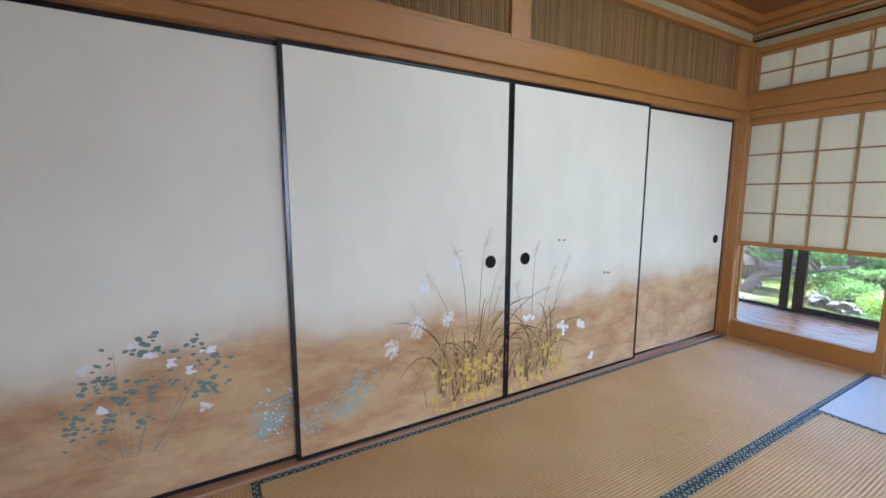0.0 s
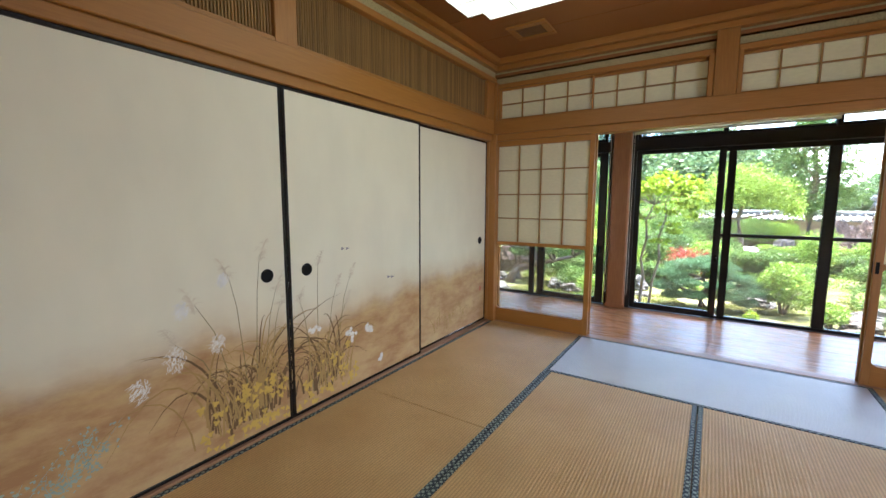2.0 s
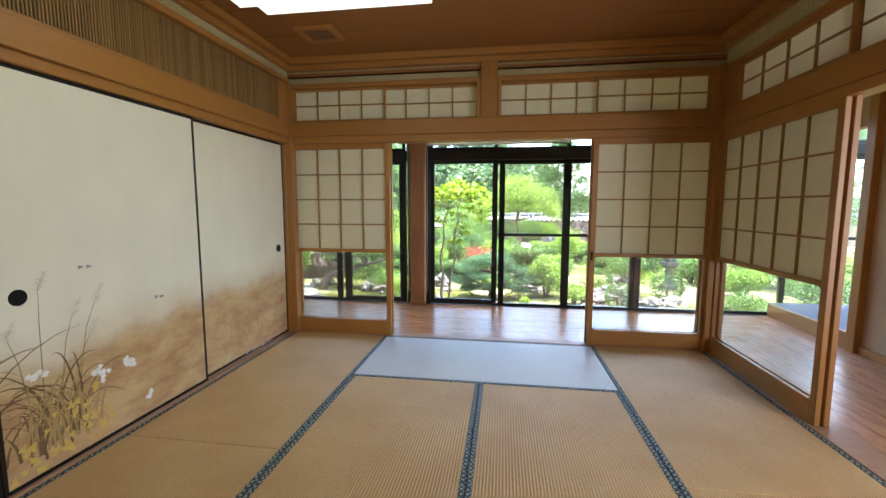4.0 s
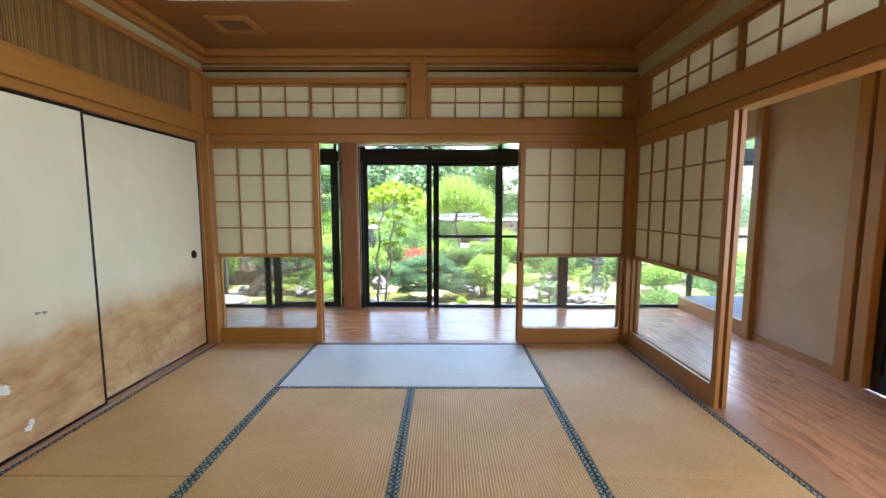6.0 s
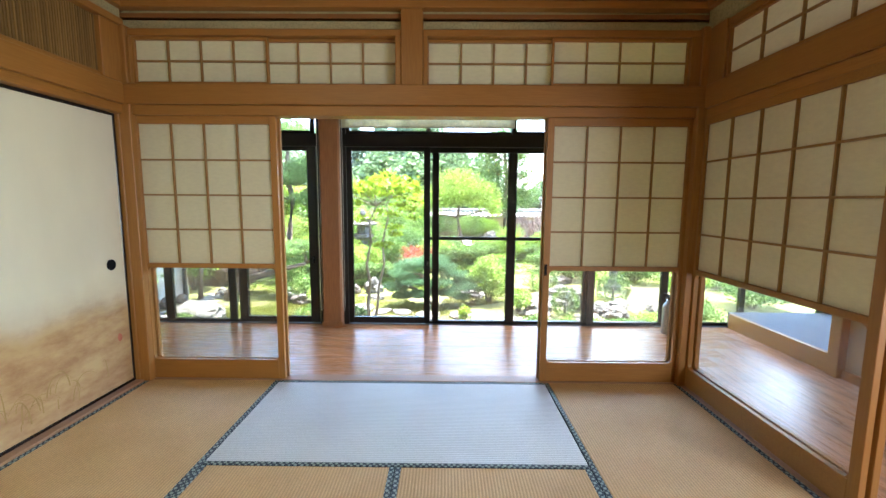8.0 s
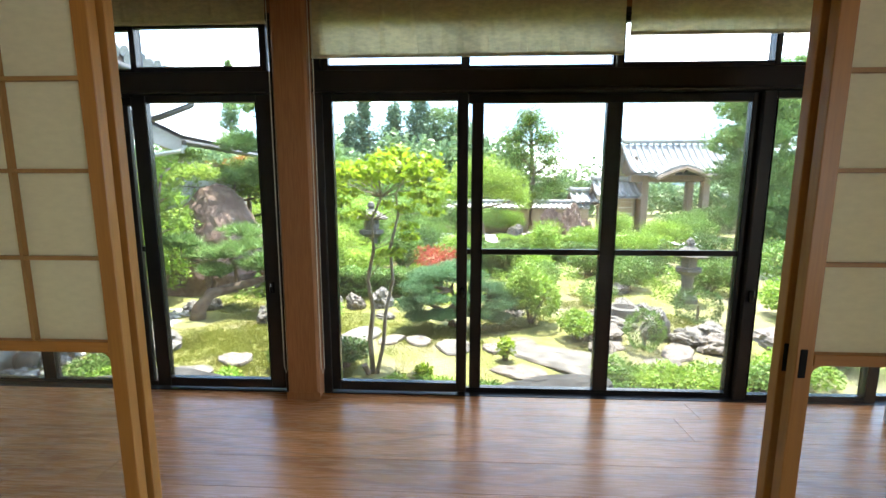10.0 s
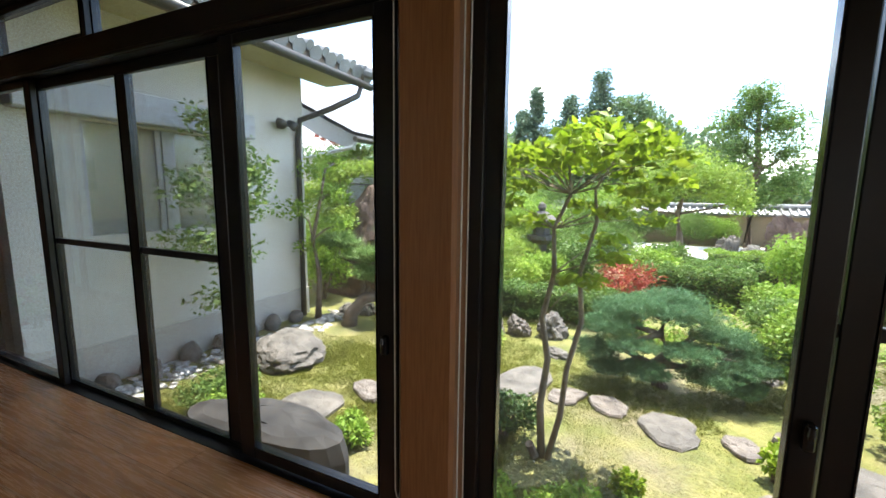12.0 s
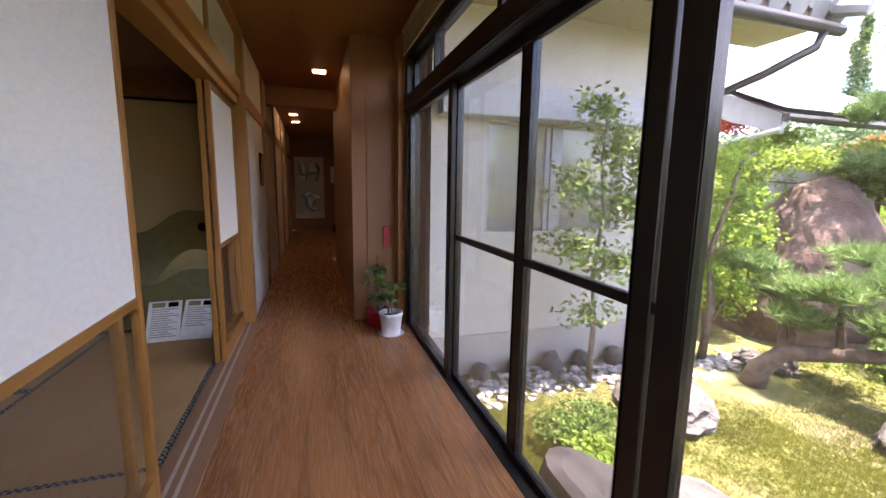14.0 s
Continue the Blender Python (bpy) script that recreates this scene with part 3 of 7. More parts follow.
# ---- straw mats ----
def straw_mat(x0, x1, y0, y1, ridge):
    m = thing("tatami_mat", ((x0 + x1) / 2, (y0 + y1) / 2, -0.055), "woven straw mat with dark brocade borders on the floor", "mat", "straw mats of the room")
    g, w = 0.0028, 0.029
    if ridge == "x":
        part("rush_cover", box(x0 + g, x1 - g, y0 + w, y1 - w, -0.055, 0.0, 0.003), rush_sheen if x0 > 0 and y1 > -0.2 else rush_straw, m)
        part("border", box(x0 + g, x1 - g, y0 + g, y0 + w, -0.055, 0.0015, 0.002), brocade, m, "dark brocade border")
        part("border", box(x0 + g, x1 - g, y1 - w, y1 - g, -0.055, 0.0015, 0.002), brocade, m, "dark brocade border")
    else:
        part("rush_cover", box(x0 + w, x1 - w, y0 + g, y1 - g, -0.055, 0.0, 0.003), rush_y, m)
        part("border", box(x0 + g, x0 + w, y0 + g, y1 - g, -0.055, 0.0015, 0.002), brocade, m, "dark brocade border")
        part("border", box(x1 - w, x1 - g, y0 + g, y1 - g, -0.055, 0.0015, 0.002), brocade, m, "dark brocade border")


U = 0.955
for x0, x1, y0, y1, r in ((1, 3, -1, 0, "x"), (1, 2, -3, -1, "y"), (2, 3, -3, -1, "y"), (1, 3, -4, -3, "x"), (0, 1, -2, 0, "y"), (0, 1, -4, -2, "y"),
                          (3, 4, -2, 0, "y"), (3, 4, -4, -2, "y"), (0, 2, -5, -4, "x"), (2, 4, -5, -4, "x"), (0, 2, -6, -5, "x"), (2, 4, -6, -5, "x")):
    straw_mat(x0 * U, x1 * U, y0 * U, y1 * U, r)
for x0, x1, y0, y1, r in ((-3.07, -1.16, -1.015, -0.06, "x"), (-1.16, -0.2, -1.97, -0.06, "y"), (-3.07, -2.115, -2.925, -1.015, "y"), (-2.115, -1.16, -2.925, -1.015, "y")):
    straw_mat(x0, x1, y0, y1, r)


# ---- paper screens ----
def screen(name, w, z0, z1, mid, cols, rows, stile=0.036, top=0.045, bottom=0.115, label="", category="screen", group="", paper=shoji_paper):
    """A lattice screen in the plane y = 0, from x = 0 to w; paper on the far side, glass below mid."""
    s = thing(name, (0, 0, 0), label, category, group)
    t = 0.015
    part("stile", box(0, stile, -t, t, z0, z1, 0.002), wood_z, s)
    part("stile", box(w - stile, w, -t, t, z0, z1, 0.002), wood_z, s)
    part("top_rail", box(stile, w - stile, -t, t, z1 - top, z1, 0.002), wood_x, s)
    low = z0
    if mid:
        part("bottom_rail", box(stile, w - stile, -t, t, z0, z0 + bottom, 0.002), wood_x, s)
        part("middle_rail", box(stile, w - stile, -t, t, mid - 0.016, mid + 0.016, 0.002), wood_x, s)
        pane = part("pane", sheet(stile, w - stile, 0.0, z0 + bottom, mid - 0.016), glass_clean, s, "clear glass pane")
        pane.visible_shadow = False
        for cx, sx in ((stile, 1), (w - stile, -1)):
            for cz, sz in ((z0 + bottom, 1), (mid - 0.016, -1)):
                b = bmesh.new()
                r = 0.03
                arc = [(cx, cz)] + [(cx + sx * (r - r * math.sin(a)), cz + sz * (r - r * math.cos(a))) for a in [k * math.pi / 10 for k in range(6)]]
                f = [b.verts.new((x, -t + 0.003, z)) for x, z in arc]
                k = [b.verts.new((x, t - 0.003, z)) for x, z in arc]
                b.faces.new(f), b.faces.new(k[::-1])
                for i in range(len(arc)):
                    j = (i + 1) % len(arc)
                    b.faces.new((f[j], f[i], k[i], k[j]))
                bmesh.ops.recalc_face_normals(b, faces=list(b.faces))
                part("corner_fillet", b, wood_x, s)
        low = mid + 0.016
    else:
        part("bottom_rail", box(stile, w - stile, -t, t, z0, z0 + 0.022, 0.002), wood_x, s)
        low = z0 + 0.022
    hi = z1 - top
    part("paper", box(stile, w - stile, 0.006, 0.0075, low, hi), paper, s, "off-white translucent paper")
    for i in range(1, cols):
        x = stile + (w - 2 * stile) * i / cols
        part("lattice_bar", box(x - 0.0055, x + 0.0055, -0.009, 0.0058, low, hi), lattice_wood, s)
    for i in range(1, rows):
        z = low + (hi - low) * i / rows
        part("lattice_bar", box(stile, w - stile, -0.0085, 0.0055, z - 0.0055, z + 0.0055), lattice_wood, s)
    if mid:
        part("finger_pull", box(0.008, 0.028, -t - 0.002, -t + 0.004, mid - 0.05, mid + 0.03, 0.002), pull_metal, s, "small dark metal finger pull")
    return s


def put(ob, x, y, rz=0, flip=False):
    ob.matrix_basis = pose(x, y, 0, 0, 0, rz + (180 if flip else 0))
    return ob


SHOJI = "latticed paper sliding screen with clear glass in its lower part"
sw = 0.99
big = put(screen("shoji_screen", sw, 0.006, 1.853, 0.83, 4, 4, stile=0.045, top=0.053, bottom=0.139, label=SHOJI, group="sliding paper screens"), 0.003, 0.028)
for x, y in ((0.012, 0.072), (2.822, 0.072), (2.83, 0.028)):
    copy_thing(big, pose(x, y, 0))
side = put(screen("shoji_screen", 1.25, 0.006, 1.845, 0.825, 5, 4, stile=0.05, bottom=0.135, label=SHOJI, group="sliding paper screens"), RX + 0.012, -0.005, -90)
copy_thing(side, pose(RX + 0.056, -0.012, 0, 0, 0, -90))
copy_thing(side, pose(RX + 0.070, -3.50, 0, 0, 0, -90))
# second room, paper towards the corridor
sec = put(screen("shoji_screen", 0.80, 0.008, 1.85, 0.80, 4, 4, label=SHOJI, group="sliding paper screens", paper=screen_paper), -0.925, -0.005)
copy_thing(sec, pose(-0.87, -0.048, 0))
copy_thing(sec, pose(-3.02, -0.048, 0))
copy_thing(sec, pose(-3.03, -0.005, 0))
# transom screens
TR = "low latticed paper transom screen above the lintel"
tr = put(screen("transom_screen", 0.90, 2.052, 2.36, 0, 4, 2, stile=0.014, top=0.02, label=TR, category="transom screen", group="transom screens"), 0.06, 0.025)
for x, y in ((0.925, 0.055), (2.02, 0.055), (2.85, 0.025)):
    copy_thing(tr, pose(x - 0.01, y, 0))
trs = put(screen("transom_screen", 1.06, 2.052, 2.36, 0, 4, 2, stile=0.02, top=0.02, label=TR, category="transom screen", group="transom screens"), RX + 0.02, -0.185, -90)
for y, dx in ((-1.205, 0.055), (-2.47, 0.02), (-3.55, 0.055)):
    copy_thing(trs, pose(RX + dx, y, 0, 0, 0, -90))


# ---- painted sliding doors ----
def fusuma(y0, y1, x, paper, pulls, label, group):
    d = thing("sliding_door", (x, (y0 + y1) / 2, 0.012), label, "sliding door", group)
    w = 0.02
    part("panel", box(x - 0.018, x - 0.003, y0 + w, y1 - w, 0.012 + w, 1.857 - w), paper, d, "painted cream paper panel")
    part("stile", box(x - 0.021, x, y0, y0 + w, 0.012, 1.857, 0.003), lacquer, d, "black lacquer edge")
    part("stile", box(x - 0.021, x, y1 - w, y1, 0.012, 1.857, 0.003), lacquer, d, "black lacquer edge")
    part("rail", box(x - 0.021, x, y0 + w, y1 - w, 0.012, 0.012 + w, 0.003), lacquer, d, "black lacquer edge")
    part("rail", box(x - 0.021, x, y0 + w, y1 - w, 1.857 - w, 1.857, 0.003), lacquer, d, "black lacquer edge")
    for py in pulls:
        b = lathe([(0.001, 0.0012), (0.026, 0.0012), (0.028, 0.003), (0.034, 0.005), (0.036, 0.003), (0.036, 0.0)], (0, 0, 0), 28)
        bmesh.ops.transform(b, matrix=Matrix.Translation((x - 0.003, py, 0.86)) @ Matrix.Rotation(radians(90), 4, "Y"), verts=b.verts)
        part("finger_pull", b, pull_metal, d, "round dark metal finger pull")
    return d


FL = "cream paper sliding door painted with an autumn meadow, black lacquer edges"
door_a = fusuma(-4.82, -3.62, -0.056, mural, (-4.70,), FL, "painted sliding doors")
door_b = fusuma(-3.65, -2.446, -0.02, mural, (-2.572,), FL, "painted sliding doors")
door_c = fusuma(-2.444, -1.22, -0.02, mural, (-2.32,), FL, "painted sliding doors")
door_d = fusuma(-1.26, -0.037, -0.056, mural, (-0.165,), FL, "painted sliding doors")
HLB = "ochre paper sliding door painted with hazy green hills"
for i in range(4):
    fusuma(-0.17 - 0.95 * (i + 1), -0.17 - 0.95 * i, -3.05, mural_hills, (-0.17 - 0.95 * i - (0.85 if i % 2 else 0.1),), HLB, "hill-painted sliding doors")


mark = known()
# ---- garden windows ----
def sash(x0, x1, z0, z1, y, bars, pane_mat, label, stile=0.045, win=None, low=0.055, top=0.042):
    """A sliding sash in the plane y, under its window; stile: one width or left and right; bars: ((upright from, to), ...), crossbar top."""
    t = 0.016
    sl, sr = stile if isinstance(stile, tuple) else (stile, stile)
    b = box(x0, x0 + sl, y - t, y + t, z0, z1, 0.004)
    box(x1 - sr, x1, y - t, y + t, z0, z1, 0.004, b)
    box(x0 + sl, x1 - sr, y - t, y + t, z0, z0 + low, 0.004, b)
    box(x0 + sl, x1 - sr, y - t, y + t, z1 - top, z1, 0.004, b)
    s = part("sash", b, alu, win, label)
    uprights, cross = bars
    edges = [x0 + sl]
    for u0, u1 in uprights:
        part("mullion", box(u0, u1, y - t + 0.002, y + t - 0.002, z0 + low, z1 - top, 0.003), alu, s)
        edges += [u0, u1]
    edges.append(x1 - sr)
    if cross:
        for a, c in zip(edges[::2], edges[1::2]):
            part("crossbar", box(a, c, y - t + 0.004, y + t - 0.004, cross - 0.034, cross, 0.003), alu, s)
    # a rubber bead runs round each light of glass
    for a, c in zip(edges[::2], edges[1::2]):
        if c - a > 0.1:
            bead = box(a, a + 0.005, y - t - 0.002, y + t + 0.002, z0 + low, z1 - top)
            box(c - 0.005, c, y - t - 0.002, y + t + 0.002, z0 + low, z1 - top, 0, bead)
            box(a + 0.005, c - 0.005, y - t - 0.002, y + t + 0.002, z0 + low, z0 + low + 0.005, 0, bead)
            part("glazing_bead", bead, lacquer, s, "thin black rubber bead")
    pane = part("pane", sheet(x0 + sl, x1 - sr, y, z0 + low, z1 - top), pane_mat, s, "clear glass pane")
    pane.visible_shadow = False
    return s


def latch(x, y, z):
    b = box(x - 0.012, x + 0.012, y - 0.03, y, z - 0.035, z + 0.035, 0.006)
    lathe_b = lathe([(0.006, 0), (0.009, 0.01), (0.006, 0.03)], (x, y - 0.03, z), 10)
    solo("window_latch", join(b, lathe_b), lacquer, "small black window latch on a sash stile", "latch")


BR = "dark bronze aluminium frame of the garden windows"
bays = []
for k, (x0, x1) in enumerate(((-2.75, 0.89), (1.086, 6.2))):
    fr = thing("window_%d" % (k + 1), (x0, WY, 0), BR, "window", kind="structure")
    bays.append(fr)
    part("sill", box(x0, x1, 1.30, 1.42, -0.06, 0.003, 0.002), alu, fr)
    part("track", box(x0, x1, 1.356, 1.360, 0.003, 0.012), alu, fr)
    part("head", box(x0, x1, 1.29, 1.43, 1.832, 1.955, 0.006), alu, fr)
    part("head_lip", box(x0, x1, 1.275, 1.29, 1.832, 1.848, 0.003), alu, fr)
    part("top", box(x0, x1, 1.30, 1.42, 2.235, 2.27, 0.004), alu, fr)
    part("jamb", box(x0, x0 + 0.05, 1.30, 1.42, 0.003, 2.235, 0.004), alu, fr)
    part("jamb", box(x1 - 0.05, x1, 1.30, 1.42, 0.003, 2.235, 0.004), alu, fr)
CLEAR = "sliding sash with a single clear pane in a dark frame"
CROSS = "sliding sash with crossed glazing bars in a dark frame"
SZ = 1.832
sash(1.11, 1.985, 0.015, SZ, 1.338, ((), 0), glass, CLEAR, (0.076, 0.06), win=bays[1])
sash(1.930, 3.69, -0.02, SZ, 1.378, (((2.006, 2.070), (2.785, 2.868)), 0.924), glass_screen, CROSS, (0.05, 0.095), win=bays[1], low=0.045, top=0.05)
sash(3.63, 4.47, -0.02, SZ, 1.338, ((), 0), glass, CLEAR, 0.07, win=bays[1])
sash(4.42, 6.15, -0.02, SZ, 1.378, (((5.25, 5.30),), 0.924), glass, CROSS, 0.06, win=bays[1], low=0.045, top=0.05)
sash(-0.02, 0.825, 0.015, SZ, 1.338, ((), 0), glass, CLEAR, (0.09, 0.087), win=bays[0])
sash(-1.66, 0.03, -0.02, SZ, 1.378, (((-0.828, -0.748), (-0.145, -0.075)), 0.924), glass_screen, CROSS, 0.06, win=bays[0], low=0.045, top=0.05)
sash(-2.70, -1.60, -0.02, SZ, 1.338, ((), 0), glass, CLEAR, 0.06, win=bays[0])
for x0, x1, y in ((1.135, 1.98, 1.34), (1.95, 2.84, 1.375), (2.81, 3.70, 1.34), (3.67, 4.9, 1.375), (4.87, 6.15, 1.34), (0.0, 0.815, 1.34), (-1.0, 0.03, 1.375), (-2.0, -0.97, 1.34), (-2.70, -1.97, 1.375)):
    sash(x0, x1, 1.955, 2.235, y, ((), 0), glass, "low transom sash in a dark frame", 0.035, bays[0] if x0 < 0.9 else bays[1], 0.03, 0.03)
latch(1.957, 1.322, 0.66), latch(0.78, 1.322, 0.68), latch(3.66, 1.322, 0.66)
# alcove window on the east side
al = thing("window_alcove", (6.2, 0.8, 0.15), "alcove window with dark horizontal rails", "window", kind="structure")
part("frame", box(6.18, 6.26, 0.30, 0.35, 0.15, 2.3, 0.003), alu, al)
part("frame", box(6.18, 6.26, 1.30, 1.42, 0.15, 2.3, 0.003), alu, al)
for z in (0.15, 0.5, 0.72, 0.95, 1.9, 2.25):
    part("rail", box(6.19, 6.25, 0.35, 1.30, z, z + 0.045, 0.003), alu, al)
pane = part("pane", box(6.215, 6.22, 0.35, 1.30, 0.19, 2.25), glass, al)
pane.visible_shadow = False
struct("wall_alcove_top", box(6.16, 6.28, 0.2, 1.44, 2.3, 2.9), plaster_beige, "plaster above the alcove window", "wall")

# ---- linen blinds ----
def blind(x0, x1, z0, label):
    s = thing("roller_blind", ((x0 + x1) / 2, 1.262, 2.44), label, "blind", "linen blinds")
    b = bmesh.new()
    n = 40
    top, low = [], []
    for i in range(n + 1):
        x = x0 + (x1 - x0) * i / n
        wave = 0.008 * math.sin(i * 0.9 + x0) + 0.004 * math.sin(i * 2.3)
        top.append(b.verts.new((x, 1.262, 2.42)))
        low.append(b.verts.new((x, 1.262 + wave, z0 + 0.004 * math.sin(i * 0.5))))
    for i in range(n):
        b.faces.new((top[i], top[i + 1], low[i + 1], low[i]))
    bmesh.ops.solidify(b, geom=list(b.faces), thickness=0.0015)
    part("cloth", b, linen, s)
    part("tube", tube([(x0, 1.262, 2.43), (x1, 1.262, 2.43)], 0.018, 10), linen, s)
    part("hem", box(x0, x1, 1.255, 1.269, z0 - 0.004, z0 + 0.014, 0.003), linen, s)


blind(1.10, 2.82, 2.012, "cream linen blind let down over the transom windows")
blind(2.85, 4.4, 2.112, "cream linen blind rolled most of the way up")
blind(-0.6, 0.85, 2.198, "cream linen blind rolled most of the way up")
blind(-2.66, -0.65, 2.25, "cream linen blind rolled up under the window head")
cord_mat = plain("cord", (0.7, 0.68, 0.6), 0.7)
for cx in (0.885, 1.115):
    solo("blind_cord", tube([(cx - 0.02, 1.245, 2.4), (cx - 0.02, 1.238, 1.2), (cx - 0.02, 1.235, 0.2), (cx - 0.01, 1.235, 0.16), (cx, 1.235, 0.2), (cx, 1.238, 1.2), (cx, 1.245, 2.4)], 0.0025, 5), cord_mat,
         "thin looped pull cord of a blind beside the post", "cord")

set_out(mark, 0.067)

# ---- ceiling lamp, vent, downlights ----
lamp = thing("ceiling_lamp", (1.2, -2.05, CEIL), "large square ceiling lamp with a pale rounded paper diffuser", "ceiling lamp")
b = box(0.57, 1.80, -2.66, -1.45, 2.345, 2.52)
bmesh.ops.bevel(b, geom=[e for e in b.edges if abs((e.verts[0].co - e.verts[1].co).z) > 0.1], offset=0.10, segments=6, affect="EDGES")
bmesh.ops.bevel(b, geom=[e for e in b.edges if all(v.co.z < 2.36 for v in e.verts)], offset=0.04, segments=4, affect="EDGES")
part("diffuser", b, lamp_glow, lamp, "glowing pale green-white diffuser", True)
part("frame", box(0.70, 1.68, -2.52, -1.58, 2.52, CEIL, 0.01), wood_x, lamp)
rib = plain("lamp_rib", (0.5, 0.5, 0.38), 0.6)
for k in range(3):
    part("rib", box(0.90 + 0.29 * k, 0.903 + 0.29 * k, -2.62, -1.50, 2.341, 2.344), rib, lamp)
    part("rib", box(0.64, 1.74, -2.34 + 0.29 * k, -2.337 + 0.29 * k, 2.3405, 2.3435), rib, lamp)

vent = thing("ceiling_vent", (0.60, -0.56, CEIL), "square brown air vent flush in the board ceiling", "vent")
for a in ((0.44, 0.76, -0.71, -0.655), (0.44, 0.76, -0.475, -0.42), (0.44, 0.495, -0.655, -0.475), (0.705, 0.76, -0.655, -0.475)):
    part("frame", box(*a, CEIL - 0.018, CEIL, 0.004), wood_x, vent)
part("backing", box(0.495, 0.705, -0.655, -0.475, CEIL - 0.004, CEIL - 0.001), lacquer, vent)
for k in range(9):
    part("slat", box(0.495, 0.705, -0.650 + k * 0.0195, -0.641 + k * 0.0195, CEIL - 0.014, CEIL - 0.004), grille_brown, vent)

for dx, dy in ((-4.17, 0.713), (-7.22, 0.324), (-8.09, 0.331)):
    d = thing("downlight", (dx, dy, 2.46), "small square warm downlight in the hall ceiling", "downlight", "hall downlights")
    part("trim", box(dx - 0.085, dx + 0.085, dy - 0.085, dy + 0.085, 2.45, 2.459, 0.003), wood_x, d)
    part("diffuser", box(dx - 0.065, dx + 0.065, dy - 0.065, dy + 0.065, 2.443, 2.4495, 0.003), spot_glow, d, "glowing warm diffuser")

# ---- slats of the transoms ----
slat_mesh = mesh_from("slat", box(-0.004, 0.004, -0.0045, 0.0045, 2.075, 2.412, 0.0015), slat_wood)
for a0, a1 in ((-4.64, -2.495), (-2.344, -0.196)):
    tp = thing("slatted_transom", (-0.015, (a0 + a1) / 2, 2.075), "transom of thin upright wooden slats before a dark board", "transom", "slatted transoms")
    n = 132
    for i in range(n):
        o = new("slat", slat_mesh)
        o.parent = tp
        o.location = (0, a0 + (a1 - a0) * i / (n - 1) - (a0 + a1) / 2, -2.075)

# ---- corridor floor boards ----
rows = 6
bw = 1.265 / rows
fl = bpy.data.objects["floor_corridor"]
for r in range(rows):
    y0 = 0.105 + r * bw
    end = 3.975 + 1.12 * (r + 1) / rows
    x = -11.1 + random.uniform(0, 2)
    edges = [-11.15]
    while x < end - 1.2:
        edges.append(x)
        x += random.uniform(2.6, 3.9)
    edges.append(end)
    for a, c in zip(edges, edges[1:]):
        part("floor_board", box(a + 0.0008, c - 0.0004, y0 + 0.0003, y0 + bw - 0.0003, -0.03, 0.0 - random.uniform(0, 0.0004), 0.0006), floor_wood, fl)
part("floor_board", box(-11.1, 3.9, 0.065, 0.104, -0.03, 0.001, 0.0015), floor_wood, fl)
floor_wood_y = wood("corridor_pine_y", (0.56, 0.30, 0.16), (0.42, 0.20, 0.095), "y", 0.28, 0.05, 0.5)
fs = bpy.data.objects["floor_side"]
for r in range(rows):
    x0 = 3.975 + r * 1.12 / rows
    top = 0.105 + 1.265 * r / rows
    cut = random.uniform(-2.6, -0.6)
    for a, c in ((RY - 1.1, cut), (cut, max(top, 0.1))):
        part("floor_board", box(x0 + 0.0003, x0 + 1.12 / rows - 0.0003, a + 0.0004, c - 0.0004, -0.03, 0.0 - random.uniform(0, 0.0004), 0.0006), floor_wood_y, fs)


# ---- materials of the garden, bright ----
moss_m, moss_n, moss_l, moss_p = nodes_of("mossy_ground")
g_big, g_mid, g_fine = noise_of(moss_n, moss_l, 0.9, 5), noise_of(moss_n, moss_l, 5, 5), noise_of(moss_n, moss_l, 45, 4)
g_col = ramp_of(moss_n, moss_l, g_mid, (0.12, 0.14, 0.028), (0.25, 0.235, 0.07), 0.38, 0.66)
g_col = mixc(moss_n, moss_l, ramp_of(moss_n, moss_l, g_big, (0, 0, 0), (0.85, 0.85, 0.85), 0.48, 0.64), g_col, (0.20, 0.17, 0.105))
g_col = mixc(moss_n, moss_l, ramp_of(moss_n, moss_l, g_fine, (0.6, 0.6, 0.6), (1.2, 1.2, 1.2)), (0, 0, 0), g_col)
moss_l.new(g_col, moss_p.inputs["Base Color"])
moss_p.inputs["Roughness"].default_value = 0.95
bump_of(moss_n, moss_l, moss_p, g_fine, 0.8, 0.03)
stone_dark = speckled("dark_step_stone", (0.030, 0.030, 0.031), (0.058, 0.057, 0.056), 5, 0.95, 0.5, 0.012, 60, spec=0.2)
stone_grey = speckled("grey_stone", (0.08, 0.075, 0.068), (0.175, 0.158, 0.14), 7, 0.9, 0.9, 0.03, 45)
stone_pale = speckled("pale_stone", (0.105, 0.09, 0.08), (0.22, 0.19, 0.165), 9, 0.92, 1.0, 0.03, 70)
stone_red = speckled("reddish_rock", (0.095, 0.058, 0.045), (0.175, 0.118, 0.095), 3, 0.9, 0.8, 0.05, 22)
pebble_m = speckled("pebbles", (0.24, 0.23, 0.22), (0.48, 0.46, 0.42), 14, 0.8, 0.2, 0.004, 80, island=0.5)
sand_m = speckled("white_sand", (0.66, 0.64, 0.60), (0.74, 0.72, 0.68), 4, 0.95, 0.3, 0.01, 90)
bark = speckled("bark", (0.10, 0.07, 0.05), (0.23, 0.175, 0.13), 16, 0.9, 0.8, 0.012, 90)
bark_grey = speckled("grey_bark", (0.17, 0.14, 0.11), (0.29, 0.25, 0.20), 14, 0.9, 0.6, 0.008, 80)
tile_m = speckled("roof_tile", (0.19, 0.195, 0.20), (0.31, 0.315, 0.32), 3, 0.45, 0.2, 0.004, 60, island=0.2)
